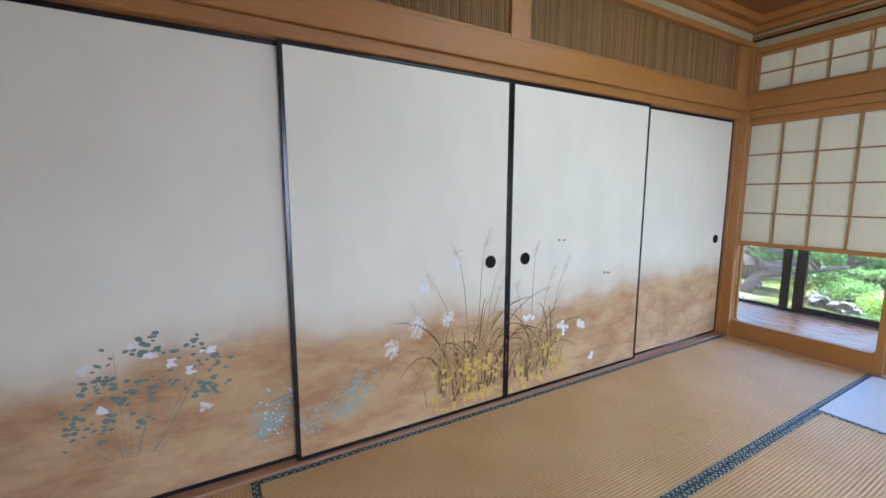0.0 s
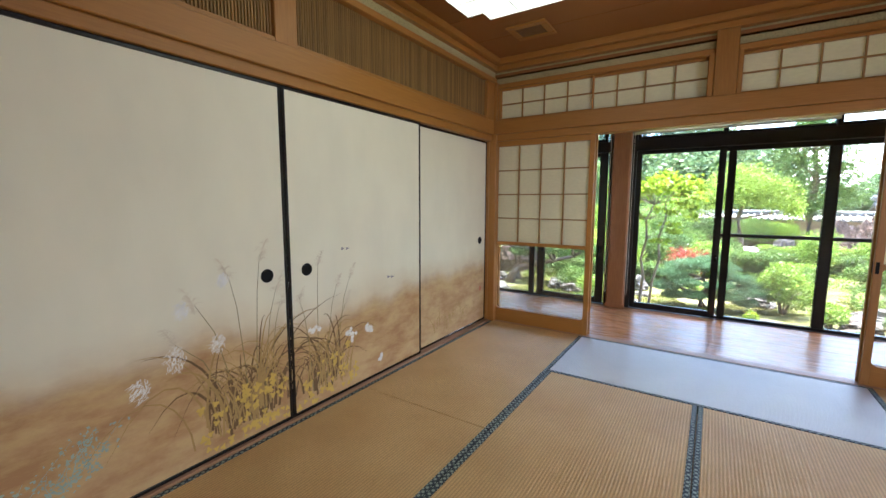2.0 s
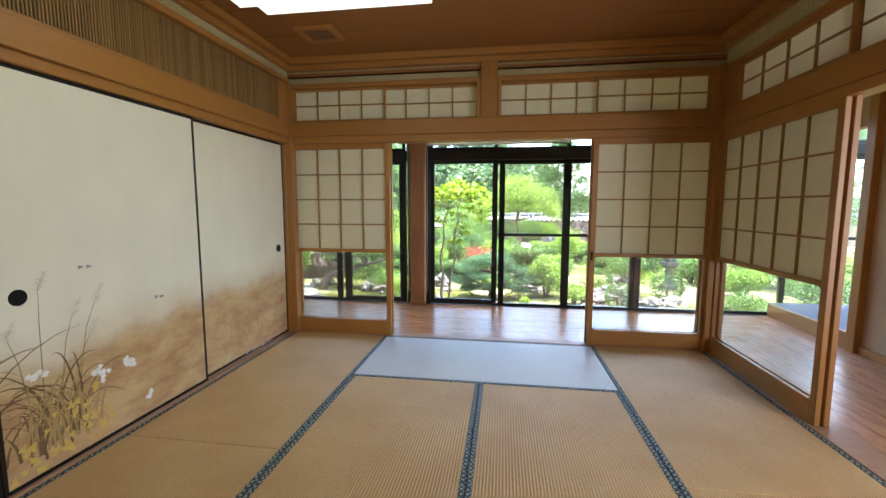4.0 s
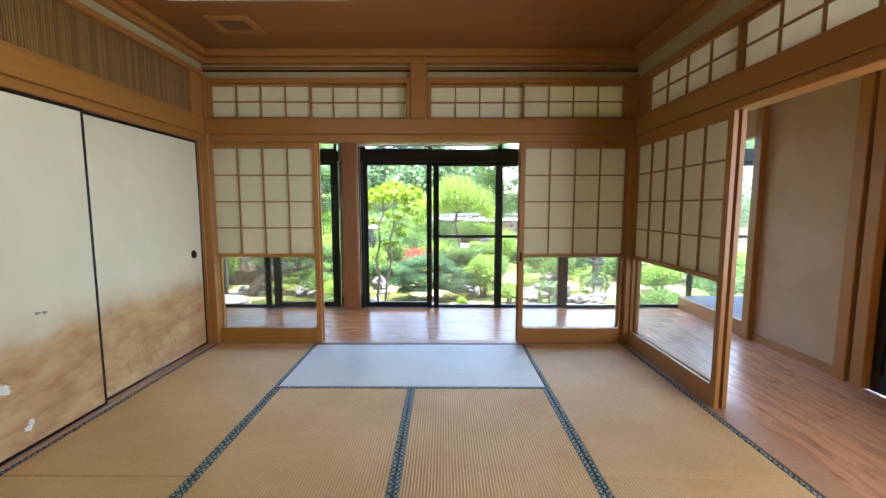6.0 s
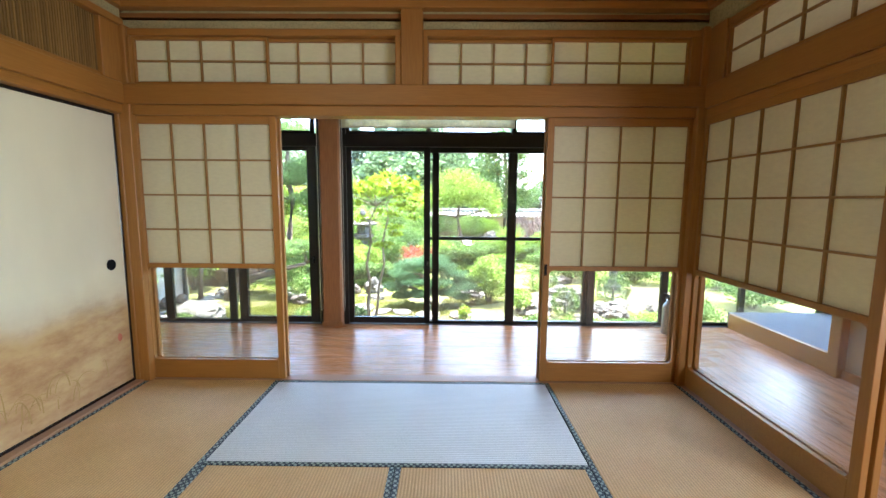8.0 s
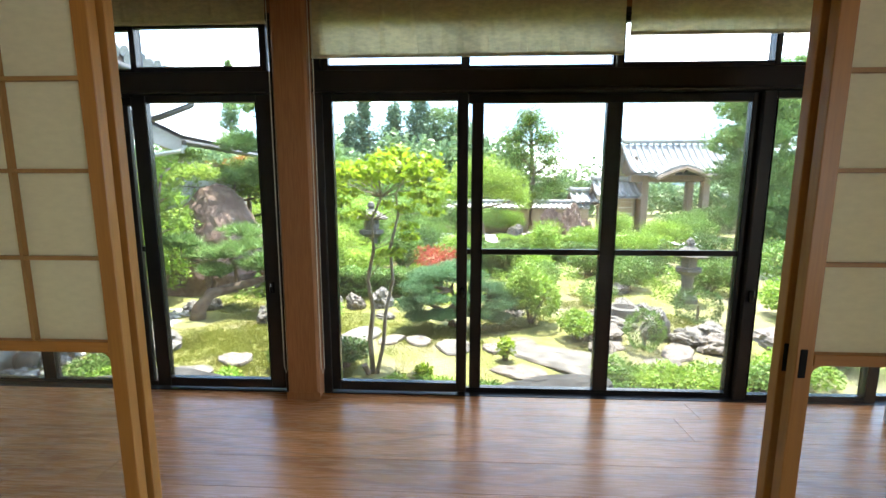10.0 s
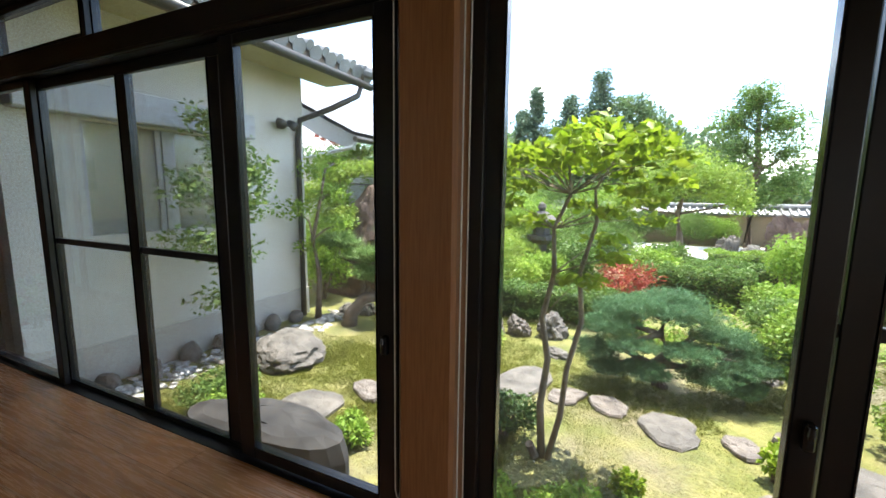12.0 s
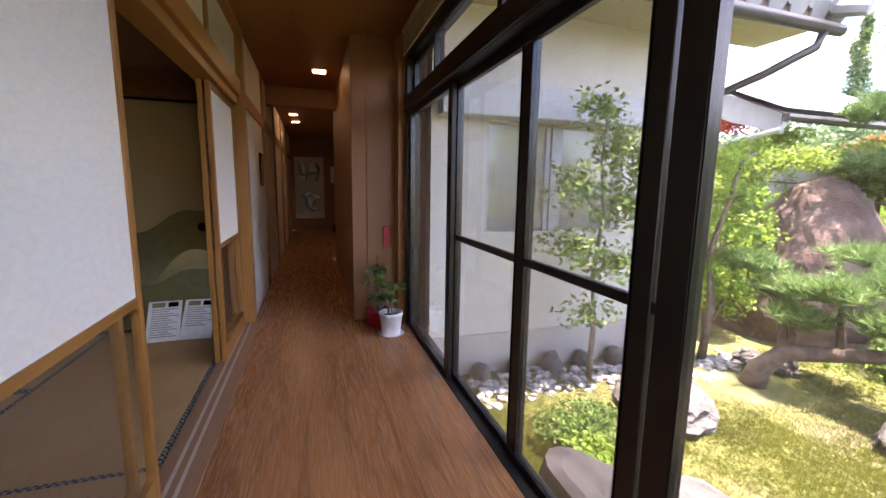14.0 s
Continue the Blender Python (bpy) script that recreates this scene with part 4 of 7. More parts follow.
gate_wood = wood("weathered_gate_wood", (0.20, 0.15, 0.115), (0.13, 0.095, 0.07), "z", 0.75, 0.15)
earth_wall = speckled("ochre_earth_wall", (0.27, 0.20, 0.13), (0.34, 0.26, 0.175), 1.5, 0.9, 0.3, 0.01, 40)
house_plaster = speckled("house_plaster", (0.56, 0.54, 0.48), (0.62, 0.60, 0.54), 2, 0.9, 0.2, 0.004, 70)
house_grey = plain("painted_grey_boards", (0.44, 0.45, 0.46), 0.6)
pipe_m = plain("bronze_gutter", (0.07, 0.065, 0.06), 0.45, 0.3)
lf_lime = leaf_mat("leaves_lime", (0.204, 0.324, 0.014), (0.36, 0.48, 0.036), 0.5)
lf_fresh = leaf_mat("leaves_fresh", (0.155, 0.295, 0.031), (0.341, 0.48, 0.078), 0.45)
lf_mid = leaf_mat("leaves_mid", (0.078, 0.171, 0.031), (0.202, 0.31, 0.07), 0.4)
lf_dark = leaf_mat("leaves_dark", (0.039, 0.093, 0.023), (0.109, 0.186, 0.046), 0.35, 0.35)
lf_gloss = leaf_mat("leaves_glossy", (0.124, 0.232, 0.046), (0.341, 0.465, 0.139), 0.4, 0.3)
lf_pine = leaf_mat("needles_blue_green", (0.05, 0.14, 0.06), (0.19, 0.34, 0.16), 0.3)
lf_pine2 = leaf_mat("needles_green", (0.093, 0.202, 0.046), (0.264, 0.388, 0.124), 0.3)
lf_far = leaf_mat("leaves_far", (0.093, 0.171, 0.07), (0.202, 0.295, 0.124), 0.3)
# haze of distance is mixed into the cedars' greens
lf_cedar_hazy = leaf_mat("cedar_far_hazy", (0.075, 0.14, 0.09), (0.16, 0.24, 0.15), 0.25)
lf_red = leaf_mat("leaves_red", (0.3, 0.03, 0.025), (0.42, 0.1, 0.06), 0.4)
lf_orange = leaf_mat("leaves_orange", (0.35, 0.13, 0.03), (0.42, 0.26, 0.06), 0.4)
lf_yel = leaf_mat("leaves_yellow_green", (0.22, 0.35, 0.04), (0.38, 0.50, 0.10), 0.45)
hedge_dark_fill = speckled("hedge_dark_fill", (0.02, 0.04, 0.01), (0.05, 0.08, 0.02), 20, 0.9, 0.6, 0.03, 60)
GZ = -0.5
mark = known()


# ---- garden tools ----
def cloud(clusters, seed, hollow=0.55):
    """Points in a set of (centre, radii, count) ellipsoids, more of them near the skin."""
    rng = np.random.default_rng(seed)
    out = []
    for c, r, n in clusters:
        d = rng.normal(size=(n, 3))
        d /= np.linalg.norm(d, axis=1, keepdims=True) + 1e-9
        rad = hollow + (1 - hollow) * rng.random((n, 1))
        lump = 1 + 0.16 * np.sin(d[:, :1] * 7 + seed) * np.cos(d[:, 1:2] * 6 + c[0] * 3)
        out.append(np.array(c) + d * rad * lump * np.array(r))
    return np.concatenate(out)


def leaves(name, pts, size, material, parent, seed, slim=0.5, droop=0.0, label=""):
    """A crown of small folded leaves at the points given, as one mesh."""
    rng = np.random.default_rng(seed)
    n = len(pts)
    a = rng.normal(size=(n, 3))
    a[:, 2] = a[:, 2] * 0.6 - droop
    a /= np.linalg.norm(a, axis=1, keepdims=True)
    b = np.cross(a, rng.normal(size=(n, 3)))
    b /= np.linalg.norm(b, axis=1, keepdims=True)
    c = np.cross(a, b)
    s = size * (0.6 + 0.8 * rng.random((n, 1)))
    w = s * slim * 0.5
    v = np.stack([pts - a * s * 0.5, pts + b * w + c * w * 0.35 - a * s * 0.05, pts + a * s * 0.5, pts - b * w + c * w * 0.35 - a * s * 0.05], 1).reshape(-1, 3)
    i = np.arange(n)[:, None] * 4
    f = np.concatenate([i + np.array([[0, 1, 2]]), i + np.array([[0, 2, 3]])], 1).reshape(-1, 3)
    me = bpy.data.meshes.new(name)
    me.vertices.add(len(v))
    me.vertices.foreach_set("co", (v - np.array(base_of(parent))).ravel())
    me.loops.add(len(f) * 3)
    me.loops.foreach_set("vertex_index", f.ravel().astype(np.int32))
    me.polygons.add(len(f))
    me.polygons.foreach_set("loop_start", np.arange(0, len(f) * 3, 3, dtype=np.int32))
    me.update()
    me.validate()
    me.materials.append(material)
    ob = new(name, me)
    ob.parent = parent
    return tagged(ob, label)


def needles(name, tufts, length, material, parent, seed, per=16, up=0.5):
    """Tufts of pine needles, one mesh."""
    rng = np.random.default_rng(seed)
    pts = np.repeat(tufts, per, 0)
    n = len(pts)
    a = rng.normal(size=(n, 3))
    a[:, 2] = np.abs(a[:, 2]) * up + 0.25
    a /= np.linalg.norm(a, axis=1, keepdims=True)
    b = np.cross(a, rng.normal(size=(n, 3)))
    b /= np.linalg.norm(b, axis=1, keepdims=True)
    s = length * (0.7 + 0.6 * rng.random((n, 1)))
    w = length * 0.045
    v = np.stack([pts - b * w, pts + b * w, pts + a * s], 1).reshape(-1, 3)
    f = np.arange(n * 3).reshape(-1, 3)
    me = bpy.data.meshes.new(name)
    me.vertices.add(len(v))
    me.vertices.foreach_set("co", (v - np.array(base_of(parent))).ravel())
    me.loops.add(n * 3)
    me.loops.foreach_set("vertex_index", f.ravel().astype(np.int32))
    me.polygons.add(n)
    me.polygons.foreach_set("loop_start", np.arange(0, n * 3, 3, dtype=np.int32))
    me.update()
    me.validate()
    me.materials.append(material)
    ob = new(name, me)
    ob.parent = parent
    return ob


def limbs(base, trunk, r0, ends, bm=None, r1=0.3, thin=1.0):
    """A trunk through points, with bent limbs to the ends given."""
    bm = tube(trunk, [r0 * (1 - (1 - r1) * i / (len(trunk) - 1)) for i in range(len(trunk))], 8, bm)
    for e in ends:
        e = Vector(e)
        s = min((Vector(p) for p in trunk[1:]), key=lambda p: (p - e).length + (0.6 if p.z > e.z else 0))
        mid = s.lerp(e, 0.5) + Vector((random.uniform(-1, 1), random.uniform(-1, 1), random.uniform(-0.2, 0.8))) * (e - s).length * 0.14
        q = s.lerp(e, 0.75) + Vector((random.uniform(-1, 1), random.uniform(-1, 1), 0.3)) * (e - s).length * 0.07
        tube([s, mid, q, e], [r0 * thin * 0.38, r0 * thin * 0.27, r0 * thin * 0.17, r0 * thin * 0.07], 6, bm)
    return bm


def tree(name, at, trunk, r0, clusters, size, material, seed, label, category="tree", slim=0.5, bark_mat=None, hollow=0.35, droop=0.0, pine=0, group="", thin=1.0):
    t = thing(name, at, label, category, group)
    part("trunk", limbs(at, trunk, r0, [c for c, r, n in clusters], thin=thin), bark_mat or bark, t, "", True)
    pts = cloud([(c, r, int(n * 1.6)) for c, r, n in clusters], seed, hollow)
    if pine:
        needles("crown", pts, size, material, t, seed + 1, pine)
    else:
        leaves("crown", pts, size, material, t, seed + 1, slim, droop)
    return t


def shrub(name, at, r, h, n, size, material, seed, label, hollow=0.7, group="", slim=0.55):
    """A low bush: short stems and a crown of several uneven lobes."""
    rng = random.Random(seed)
    t = thing(name, (at[0], at[1], GZ), label, "shrub", group)
    b = bmesh.new()
    lobes = []
    n = int(n * 1.6)
    for k in range(6):
        a = k * 1.05 + rng.uniform(-0.3, 0.3)
        d = r * rng.uniform(0.25, 0.55)
        c = (at[0] + d * math.cos(a), at[1] + d * math.sin(a), GZ + h * rng.uniform(0.42, 0.68))
        lobes.append((c, (r * rng.uniform(0.42, 0.6), r * rng.uniform(0.42, 0.6), h * rng.uniform(0.28, 0.4)), n // 6))
        tube([(at[0] + 0.02 * math.cos(a), at[1] + 0.02 * math.sin(a), GZ - 0.03), ((at[0] + c[0]) / 2, (at[1] + c[1]) / 2, GZ + h * 0.25), c], [0.018, 0.013, 0.005], 5, b)
    part("stems", b, bark, t)
    leaves("crown", cloud(lobes, seed, hollow), size, material, t, seed, slim)
    return t


def clipped(name, at, r, h, n, size, material, seed, label):
    """A clipped round bush."""
    t = thing(name, (at[0], at[1], GZ), label, "shrub")
    part("stems", tube([(at[0], at[1], GZ - 0.03), (at[0], at[1], GZ + h * 0.5)], [0.03, 0.015], 6), bark, t)
    leaves("crown", cloud([((at[0], at[1], GZ + h * 0.5), (r, r, h * 0.5), n)], seed, 0.86), size, material, t, seed, 0.6)
    return t


def hedge(x0, x1, y, depth, h, n, material, seed, label, size=0.03):
    """A clipped hedge: leaves packed near the faces of a rounded bar."""
    rng = np.random.default_rng(seed)
    t = thing("hedge", ((x0 + x1) / 2, y, GZ), label, "hedge")
    # dark box added inside, its colour giving the shade between the leaves
    part("core", box(x0 + 0.1, x1 - 0.1, y - depth * 0.36, y + depth * 0.36, GZ + 0.04, GZ + h * 0.84, 0.05), hedge_dark_fill, t, "dark filler box for the shaded inside")
    n, size = int(n * 1.7), size * 1.25
    b = bmesh.new()
    for k in range(int((x1 - x0) / 0.35) + 1):
        x = x0 + 0.15 + k * 0.35
        tube([(x, y, GZ - 0.03), (x + 0.05, y, GZ + h * 0.8)], [0.025, 0.012], 5, b)
    part("stems", b, bark, t)
    u, v = rng.random(n), rng.normal(size=(n, 2))
    v /= np.linalg.norm(v, axis=1, keepdims=True)
    v = np.sign(v) * np.abs(v) ** 0.55 * (0.82 + 0.2 * rng.random((n, 1)))
    z = GZ + h * 0.5 + v[:, 1] * h * 0.5 + 0.03 * np.sin(u * 40)
    pts = np.stack([x0 + (x1 - x0) * u, y + v[:, 0] * depth / 2 + 0.04 * np.sin(u * 23), z], 1)
    leaves("crown", pts, size, material, t, seed, 0.6)
    return t


def rock(name, at, size, seed, material, label, rough=0.42, sink=0.3, sub=4, group="garden stones", category="stone"):
    """A rough boulder, sunk a little into the ground; size is its full width, depth and height."""
    b = bmesh.new()
    bmesh.ops.create_icosphere(b, subdivisions=sub, radius=1)
    o = Vector((seed * 3.7, seed * 1.3, seed * 2.1))
    for v in b.verts:
        d = v.co.normalized()
        k = 1 + rough * (noise.noise(d * 1.3 + o) + 0.5 * noise.noise(d * 3.1 + o) + 0.3 * noise.noise(d * 7 + o) + 0.14 * noise.noise(d * 17 + o))
        v.co = Vector((d.x * size[0] / 2 * k, d.y * size[1] / 2 * k, d.z * size[2] * 0.62 * k + size[2] * (0.5 - sink)))
    bmesh.ops.rotate(b, cent=(0, 0, 0), matrix=Matrix.Rotation(seed * 1.9, 3, "Z"), verts=b.verts)
    bmesh.ops.translate(b, vec=at, verts=b.verts)
    return solo(name, b, material, label, category, group, at=at, smooth=False)


def slab(at, size, seed, material, label, h=0.04, turn=None, n=13):
    """A flat stepping stone with an irregular outline and a rounded, uneven top."""
    b = bmesh.new()
    rng = random.Random(seed)
    prof = [1 + 0.16 * math.sin(2 * k * 2 * math.pi / n + seed) + 0.10 * math.sin(3 * k * 2 * math.pi / n + 2 * seed) + rng.uniform(-1, 1) * (0.10 if n < 20 else 0.02) for k in range(n)]
    rings = []
    for f, z in ((1.0, -0.06), (1.0, h * 0.55), (0.94, h * 0.9), (0.75, h), (0.4, h * 1.02)):
        rings.append([b.verts.new((size[0] / 2 * prof[k] * f * math.cos(2 * math.pi * k / n), size[1] / 2 * prof[k] * f * math.sin(2 * math.pi * k / n), z + rng.uniform(-0.008, 0.008))) for k in range(n)])
    for p, q in zip(rings, rings[1:]):
        for k in range(n):
            b.faces.new((p[k], p[(k + 1) % n], q[(k + 1) % n], q[k]))
    b.faces.new(rings[-1])
    bmesh.ops.rotate(b, cent=(0, 0, 0), matrix=Matrix.Rotation(seed * 0.7 if turn is None else turn, 3, "Z"), verts=b.verts)
    bmesh.ops.translate(b, vec=(at[0], at[1], GZ), verts=b.verts)
    return solo("stepping_stone", b, material, label, "stepping stone", "stepping stones", at=(at[0], at[1], GZ))


# ---- ground ----
def spread(lo, hi, a, b, n_in, n_out):
    near = np.linspace(a, b, n_in)
    left = a - (np.geomspace(1, 1 + a - lo, n_out)[1:][::-1] - 1)
    right = b + (np.geomspace(1, 1 + hi - b, n_out)[1:] - 1)
    return np.concatenate([left, near, right])


gx, gy = spread(-900, 900, -6, 9, 110, 22), spread(-900, 1500, 1.4, 9, 64, 22)
gv = []
for y in gy:
    for x in gx:
        k = 1.0 if -8 < x < 12 and 1.4 < y < 16 else 0.0
        gv.append((x, y, GZ + k * (0.035 * noise.noise(Vector((x * 0.8, y * 0.8, 0))) + 0.012 * noise.noise(Vector((x * 4, y * 4, 3))))))
nx = len(gx)
gf = [(j * nx + i, j * nx + i + 1, (j + 1) * nx + i + 1, (j + 1) * nx + i) for j in range(len(gy) - 1) for i in range(nx - 1)]
ground = mesh_object("ground", gv, gf, moss_m, kind="structure", label="mossy garden ground with bare sandy patches", category="ground")
for f in ground.data.polygons:
    f.use_smooth = True
b = bmesh.new()
bmesh.ops.create_grid(b, x_segments=30, y_segments=12, size=1)
for v in b.verts:
    v.co = Vector((4.5 + v.co.x * (5.2 + 0.3 * math.sin(v.co.y * 5)), 14.2 + v.co.y * (1.9 + 0.3 * math.sin(v.co.x * 6)), GZ + 0.05))
struct("sand_court", b, sand_m, "raked white sand court before the garden wall", "sand")

# moss tufts, uncountable
rng = np.random.default_rng(5)
n_t = 115000
tp_x, tp_y = rng.uniform(-2.3, 5.2, n_t), 1.75 + 4.2 * rng.random(n_t) ** 1.3
tp_x[:38000], tp_y[:38000] = rng.uniform(-2.0, 1.6, 38000), rng.uniform(1.6, 4.6, 38000)
keep = np.array([noise.noise(Vector((a * 0.9 + 4, c * 0.9, 7))) > (-0.6 if a < 0.9 else -0.12) for a, c in zip(tp_x, tp_y)])
tuft_root = new("moss_tufts")
tagged(tuft_root, "short moss and grass tufts over the ground", "moss", kind="stuff")
needles("blades", np.stack([tp_x, tp_y, np.full(n_t, GZ - 0.005)], 1)[keep], 0.036, leaf_mat("moss_blades", (0.10, 0.14, 0.015), (0.24, 0.24, 0.035), 0.4), tuft_root, 9, 6, 0.9)

# ---- stones ----
ST = "flat grey stepping stone set into the moss"
for k, (x, y, sx, sy) in enumerate(((0.72, 3.62, 0.62, 0.52), (1.12, 3.50, 0.26, 0.34), (1.45, 3.50, 0.36, 0.28), (1.88, 3.33, 0.46, 0.40), (2.32, 3.30, 0.26, 0.24), (2.70, 3.48, 0.34, 0.32),
                                    (3.10, 2.97, 1.25, 0.72), (2.55, 2.68, 0.50, 0.36), (2.78, 2.38, 0.80, 0.40), (-0.70, 2.42, 0.66, 0.46), (-0.42, 2.87, 0.40, 0.30), (4.05, 2.95, 0.36, 0.26), (4.45, 2.88, 0.42, 0.28),
                                    (4.36, 3.28, 0.62, 0.34), (3.72, 3.50, 0.40, 0.26))):
    slab((x, y), (sx, sy), k + 2, stone_pale if k % 3 else stone_grey, ST)
slab((2.68, 1.86), (1.05, 0.44), 31, stone_dark, "large dark step stone below the windows", 0.30, 0.1, 30)
slab((-0.50, 1.84), (1.05, 0.52), 33, stone_dark, "large dark step stone below the windows", 0.30, 0.1, 30)
SR = "rough grey garden boulder resting in the moss"
for k, (x, y, sx, sy, sz) in enumerate(((-1.62, 3.12, 0.95, 0.70, 0.30), (3.72, 3.78, 0.55, 0.40, 0.20), (4.60, 4.65, 0.34, 0.34, 0.24), (4.62, 3.60, 0.42, 0.34, 0.20), (4.86, 3.42, 0.45, 0.34, 0.22), (4.36, 3.82, 0.30, 0.45, 0.42),
                                        (4.45, 5.0, 0.5, 0.35, 0.2), (4.05, 4.6, 0.5, 0.3, 0.16), (2.65, 4.80, 0.5, 0.35, 0.22), (0.02, 4.78, 0.36, 0.3, 0.24), (0.36, 4.9, 0.30, 0.26, 0.26), (0.72, 5.05, 0.48, 0.32, 0.34),
                                        (-0.32, 4.95, 0.34, 0.3, 0.22), (4.7, 6.1, 0.45, 0.4, 0.2), (5.1, 3.95, 0.5, 0.3, 0.16), (3.9, 4.15, 0.6, 0.35, 0.2), (5.6, 3.5, 0.7, 0.4, 0.25), (-1.8, 4.75, 0.28, 0.22, 0.2), (-2.1, 4.7, 0.35, 0.22, 0.16), (3.55, 3.35, 0.35, 0.25, 0.12),
                                        (0.9, 4.4, 0.3, 0.2, 0.1), (-0.7, 4.3, 0.45, 0.3, 0.26), (-0.35, 4.1, 0.35, 0.3, 0.2))):
    rock("boulder", (x, y, GZ), (sx, sy, sz), k + 1.3, stone_pale if k % 3 == 1 else stone_grey, SR, 0.42 if k else 0.2)
mound = rock("rock_mound", (-2.9, 6.85, GZ), (3.0, 2.2, 2.3), 4.4, stone_red, "large reddish brown rock mound in the garden", 0.13, 0.32, 5)
for v in mound.data.vertices:   # weathered into a low cone with layered ledges
    k = max(0.0, min(1.0, v.co.z / 1.9))
    f = 1.05 - 0.42 * k + 0.010 * math.sin(v.co.z * 19 + 2 * v.co.x) + 0.006 * math.sin(v.co.z * 43)
    v.co.x, v.co.y = v.co.x * f, v.co.y * f
for k, (x, y, sx, sy, sz) in enumerate(((3.95, 13.7, 0.55, 0.5, 0.75), (4.55, 13.6, 1.0, 0.5, 0.4), (5.6, 15.2, 0.9, 0.7, 1.2), (6.3, 15.0, 0.8, 0.7, 1.35), (6.75, 14.8, 0.5, 0.5, 0.9))):
    rock("standing_rock", (x, y, GZ), (sx, sy, sz), k + 7.7, stone_red if k > 1 else stone_grey, "craggy upright rock on the white sand", 0.5, 0.25, 4)
# water basin of stone
basin = thing("stone_basin", (4.25, 4.55, GZ), "low hollowed stone water basin among boulders", "basin")
part("bowl", lathe([(0.21, -0.02), (0.24, 0.08), (0.22, 0.17), (0.15, 0.18), (0.12, 0.11), (0.02, 0.09)], (4.25, 4.55, GZ), 18), stone_grey, basin)

# pebbles along the wing's wall
rng = np.random.default_rng(8)
b = bmesh.new()
for k in range(420):
    u = rng.random()
    y = 1.75 + 2.9 * u
    x = -2.42 + 0.12 * math.sin(y * 2) + rng.uniform(0, 0.55 - 0.12 * u)
    s = rng.uniform(0.018, 0.045)
    o = bmesh.ops.create_icosphere(b, subdivisions=1, radius=1)["verts"]
    q = Matrix.Translation((x, y, GZ + s * 0.35)) @ Matrix.Rotation(rng.uniform(0, 6), 4, "Z") @ Matrix.Diagonal((s * 1.25, s, s * 0.7, 1))
    bmesh.ops.transform(b, matrix=q, verts=o)
solo("pebble_strip", b, pebble_m, "strip of loose pale pebbles along the wall", "pebbles", kind="stuff")
for k in range(7):
    rock("edge_stone", (-2.46 - 0.02 * (k % 2), 1.9 + k * 0.36, GZ), (0.20, 0.18, 0.17 + 0.02 * (k % 3)), k + 20.2, stone_grey, "upright grey edging stone at the wall's foot", 0.22, 0.2, 2, "edging stones")

# ---- near plants ----
rng = random.Random(211)
sprays = []
for k in range(34):
    a, q = k * 2.4, math.sqrt((k + 0.5) / 34)
    c = (1.18 + 0.64 * q * math.cos(a) + rng.uniform(-0.06, 0.06), 2.80 + 0.48 * q * math.sin(a), 1.50 + (0.24 - 0.16 * q) * rng.uniform(-1.0, 1.0))
    sprays.append((c, (rng.uniform(0.11, 0.17), rng.uniform(0.10, 0.16), rng.uniform(0.06, 0.11)), rng.randint(26, 44)))
for c in ((0.98, 2.86, 1.05), (1.42, 2.72, 1.12), (1.38, 2.95, 0.92), (0.80, 2.74, 1.16), (1.62, 2.90, 1.18), (1.30, 2.66, 0.70), (0.70, 2.88, 1.28), (1.74, 2.74, 1.30), (1.52, 2.62, 1.24), (0.94, 2.62, 1.26), (1.20, 2.98, 1.16), (1.66, 3.02, 1.06), (0.78, 3.0, 1.02), (1.46, 2.78, 0.84)):
    sprays.append((c, (0.15, 0.14, 0.05), 30))
slim = tree("slender_tree", (1.10, 2.63, GZ), [(1.10, 2.63, GZ - 0.03), (1.07, 2.66, -0.15), (1.10, 2.69, 0.15), (1.05, 2.70, 0.42), (1.11, 2.72, 0.72), (1.09, 2.75, 1.0), (1.18, 2.78, 1.22), (1.15, 2.82, 1.45)], 0.027,
            sprays, 0.078, lf_lime, 21, "slender two-stemmed garden tree with bright lime leaves", slim=0.5, bark_mat=bark_grey, hollow=0.05, thin=0.55)
part("second_stem", tube([(1.13, 2.62, GZ - 0.03), (1.20, 2.66, -0.2), (1.22, 2.70, 0.1), (1.29, 2.74, 0.42), (1.26, 2.77, 0.72), (1.34, 2.8, 1.05), (1.32, 2.8, 1.25), (1.44, 2.82, 1.46)], [0.021, 0.02, 0.018, 0.017, 0.015, 0.012, 0.009, 0.005], 7), bark_grey, slim, "", True)
part("stump", tube([(1.06, 2.6, GZ + 0.02), (1.03, 2.56, GZ + 0.12)], [0.03, 0.028], 8), bark, slim, "short sawn-off stump")
shrub("low_bush", (0.79, 2.78), 0.30, 0.34, 1500, 0.035, lf_dark, 31, "low dark green bush at a tree's foot")

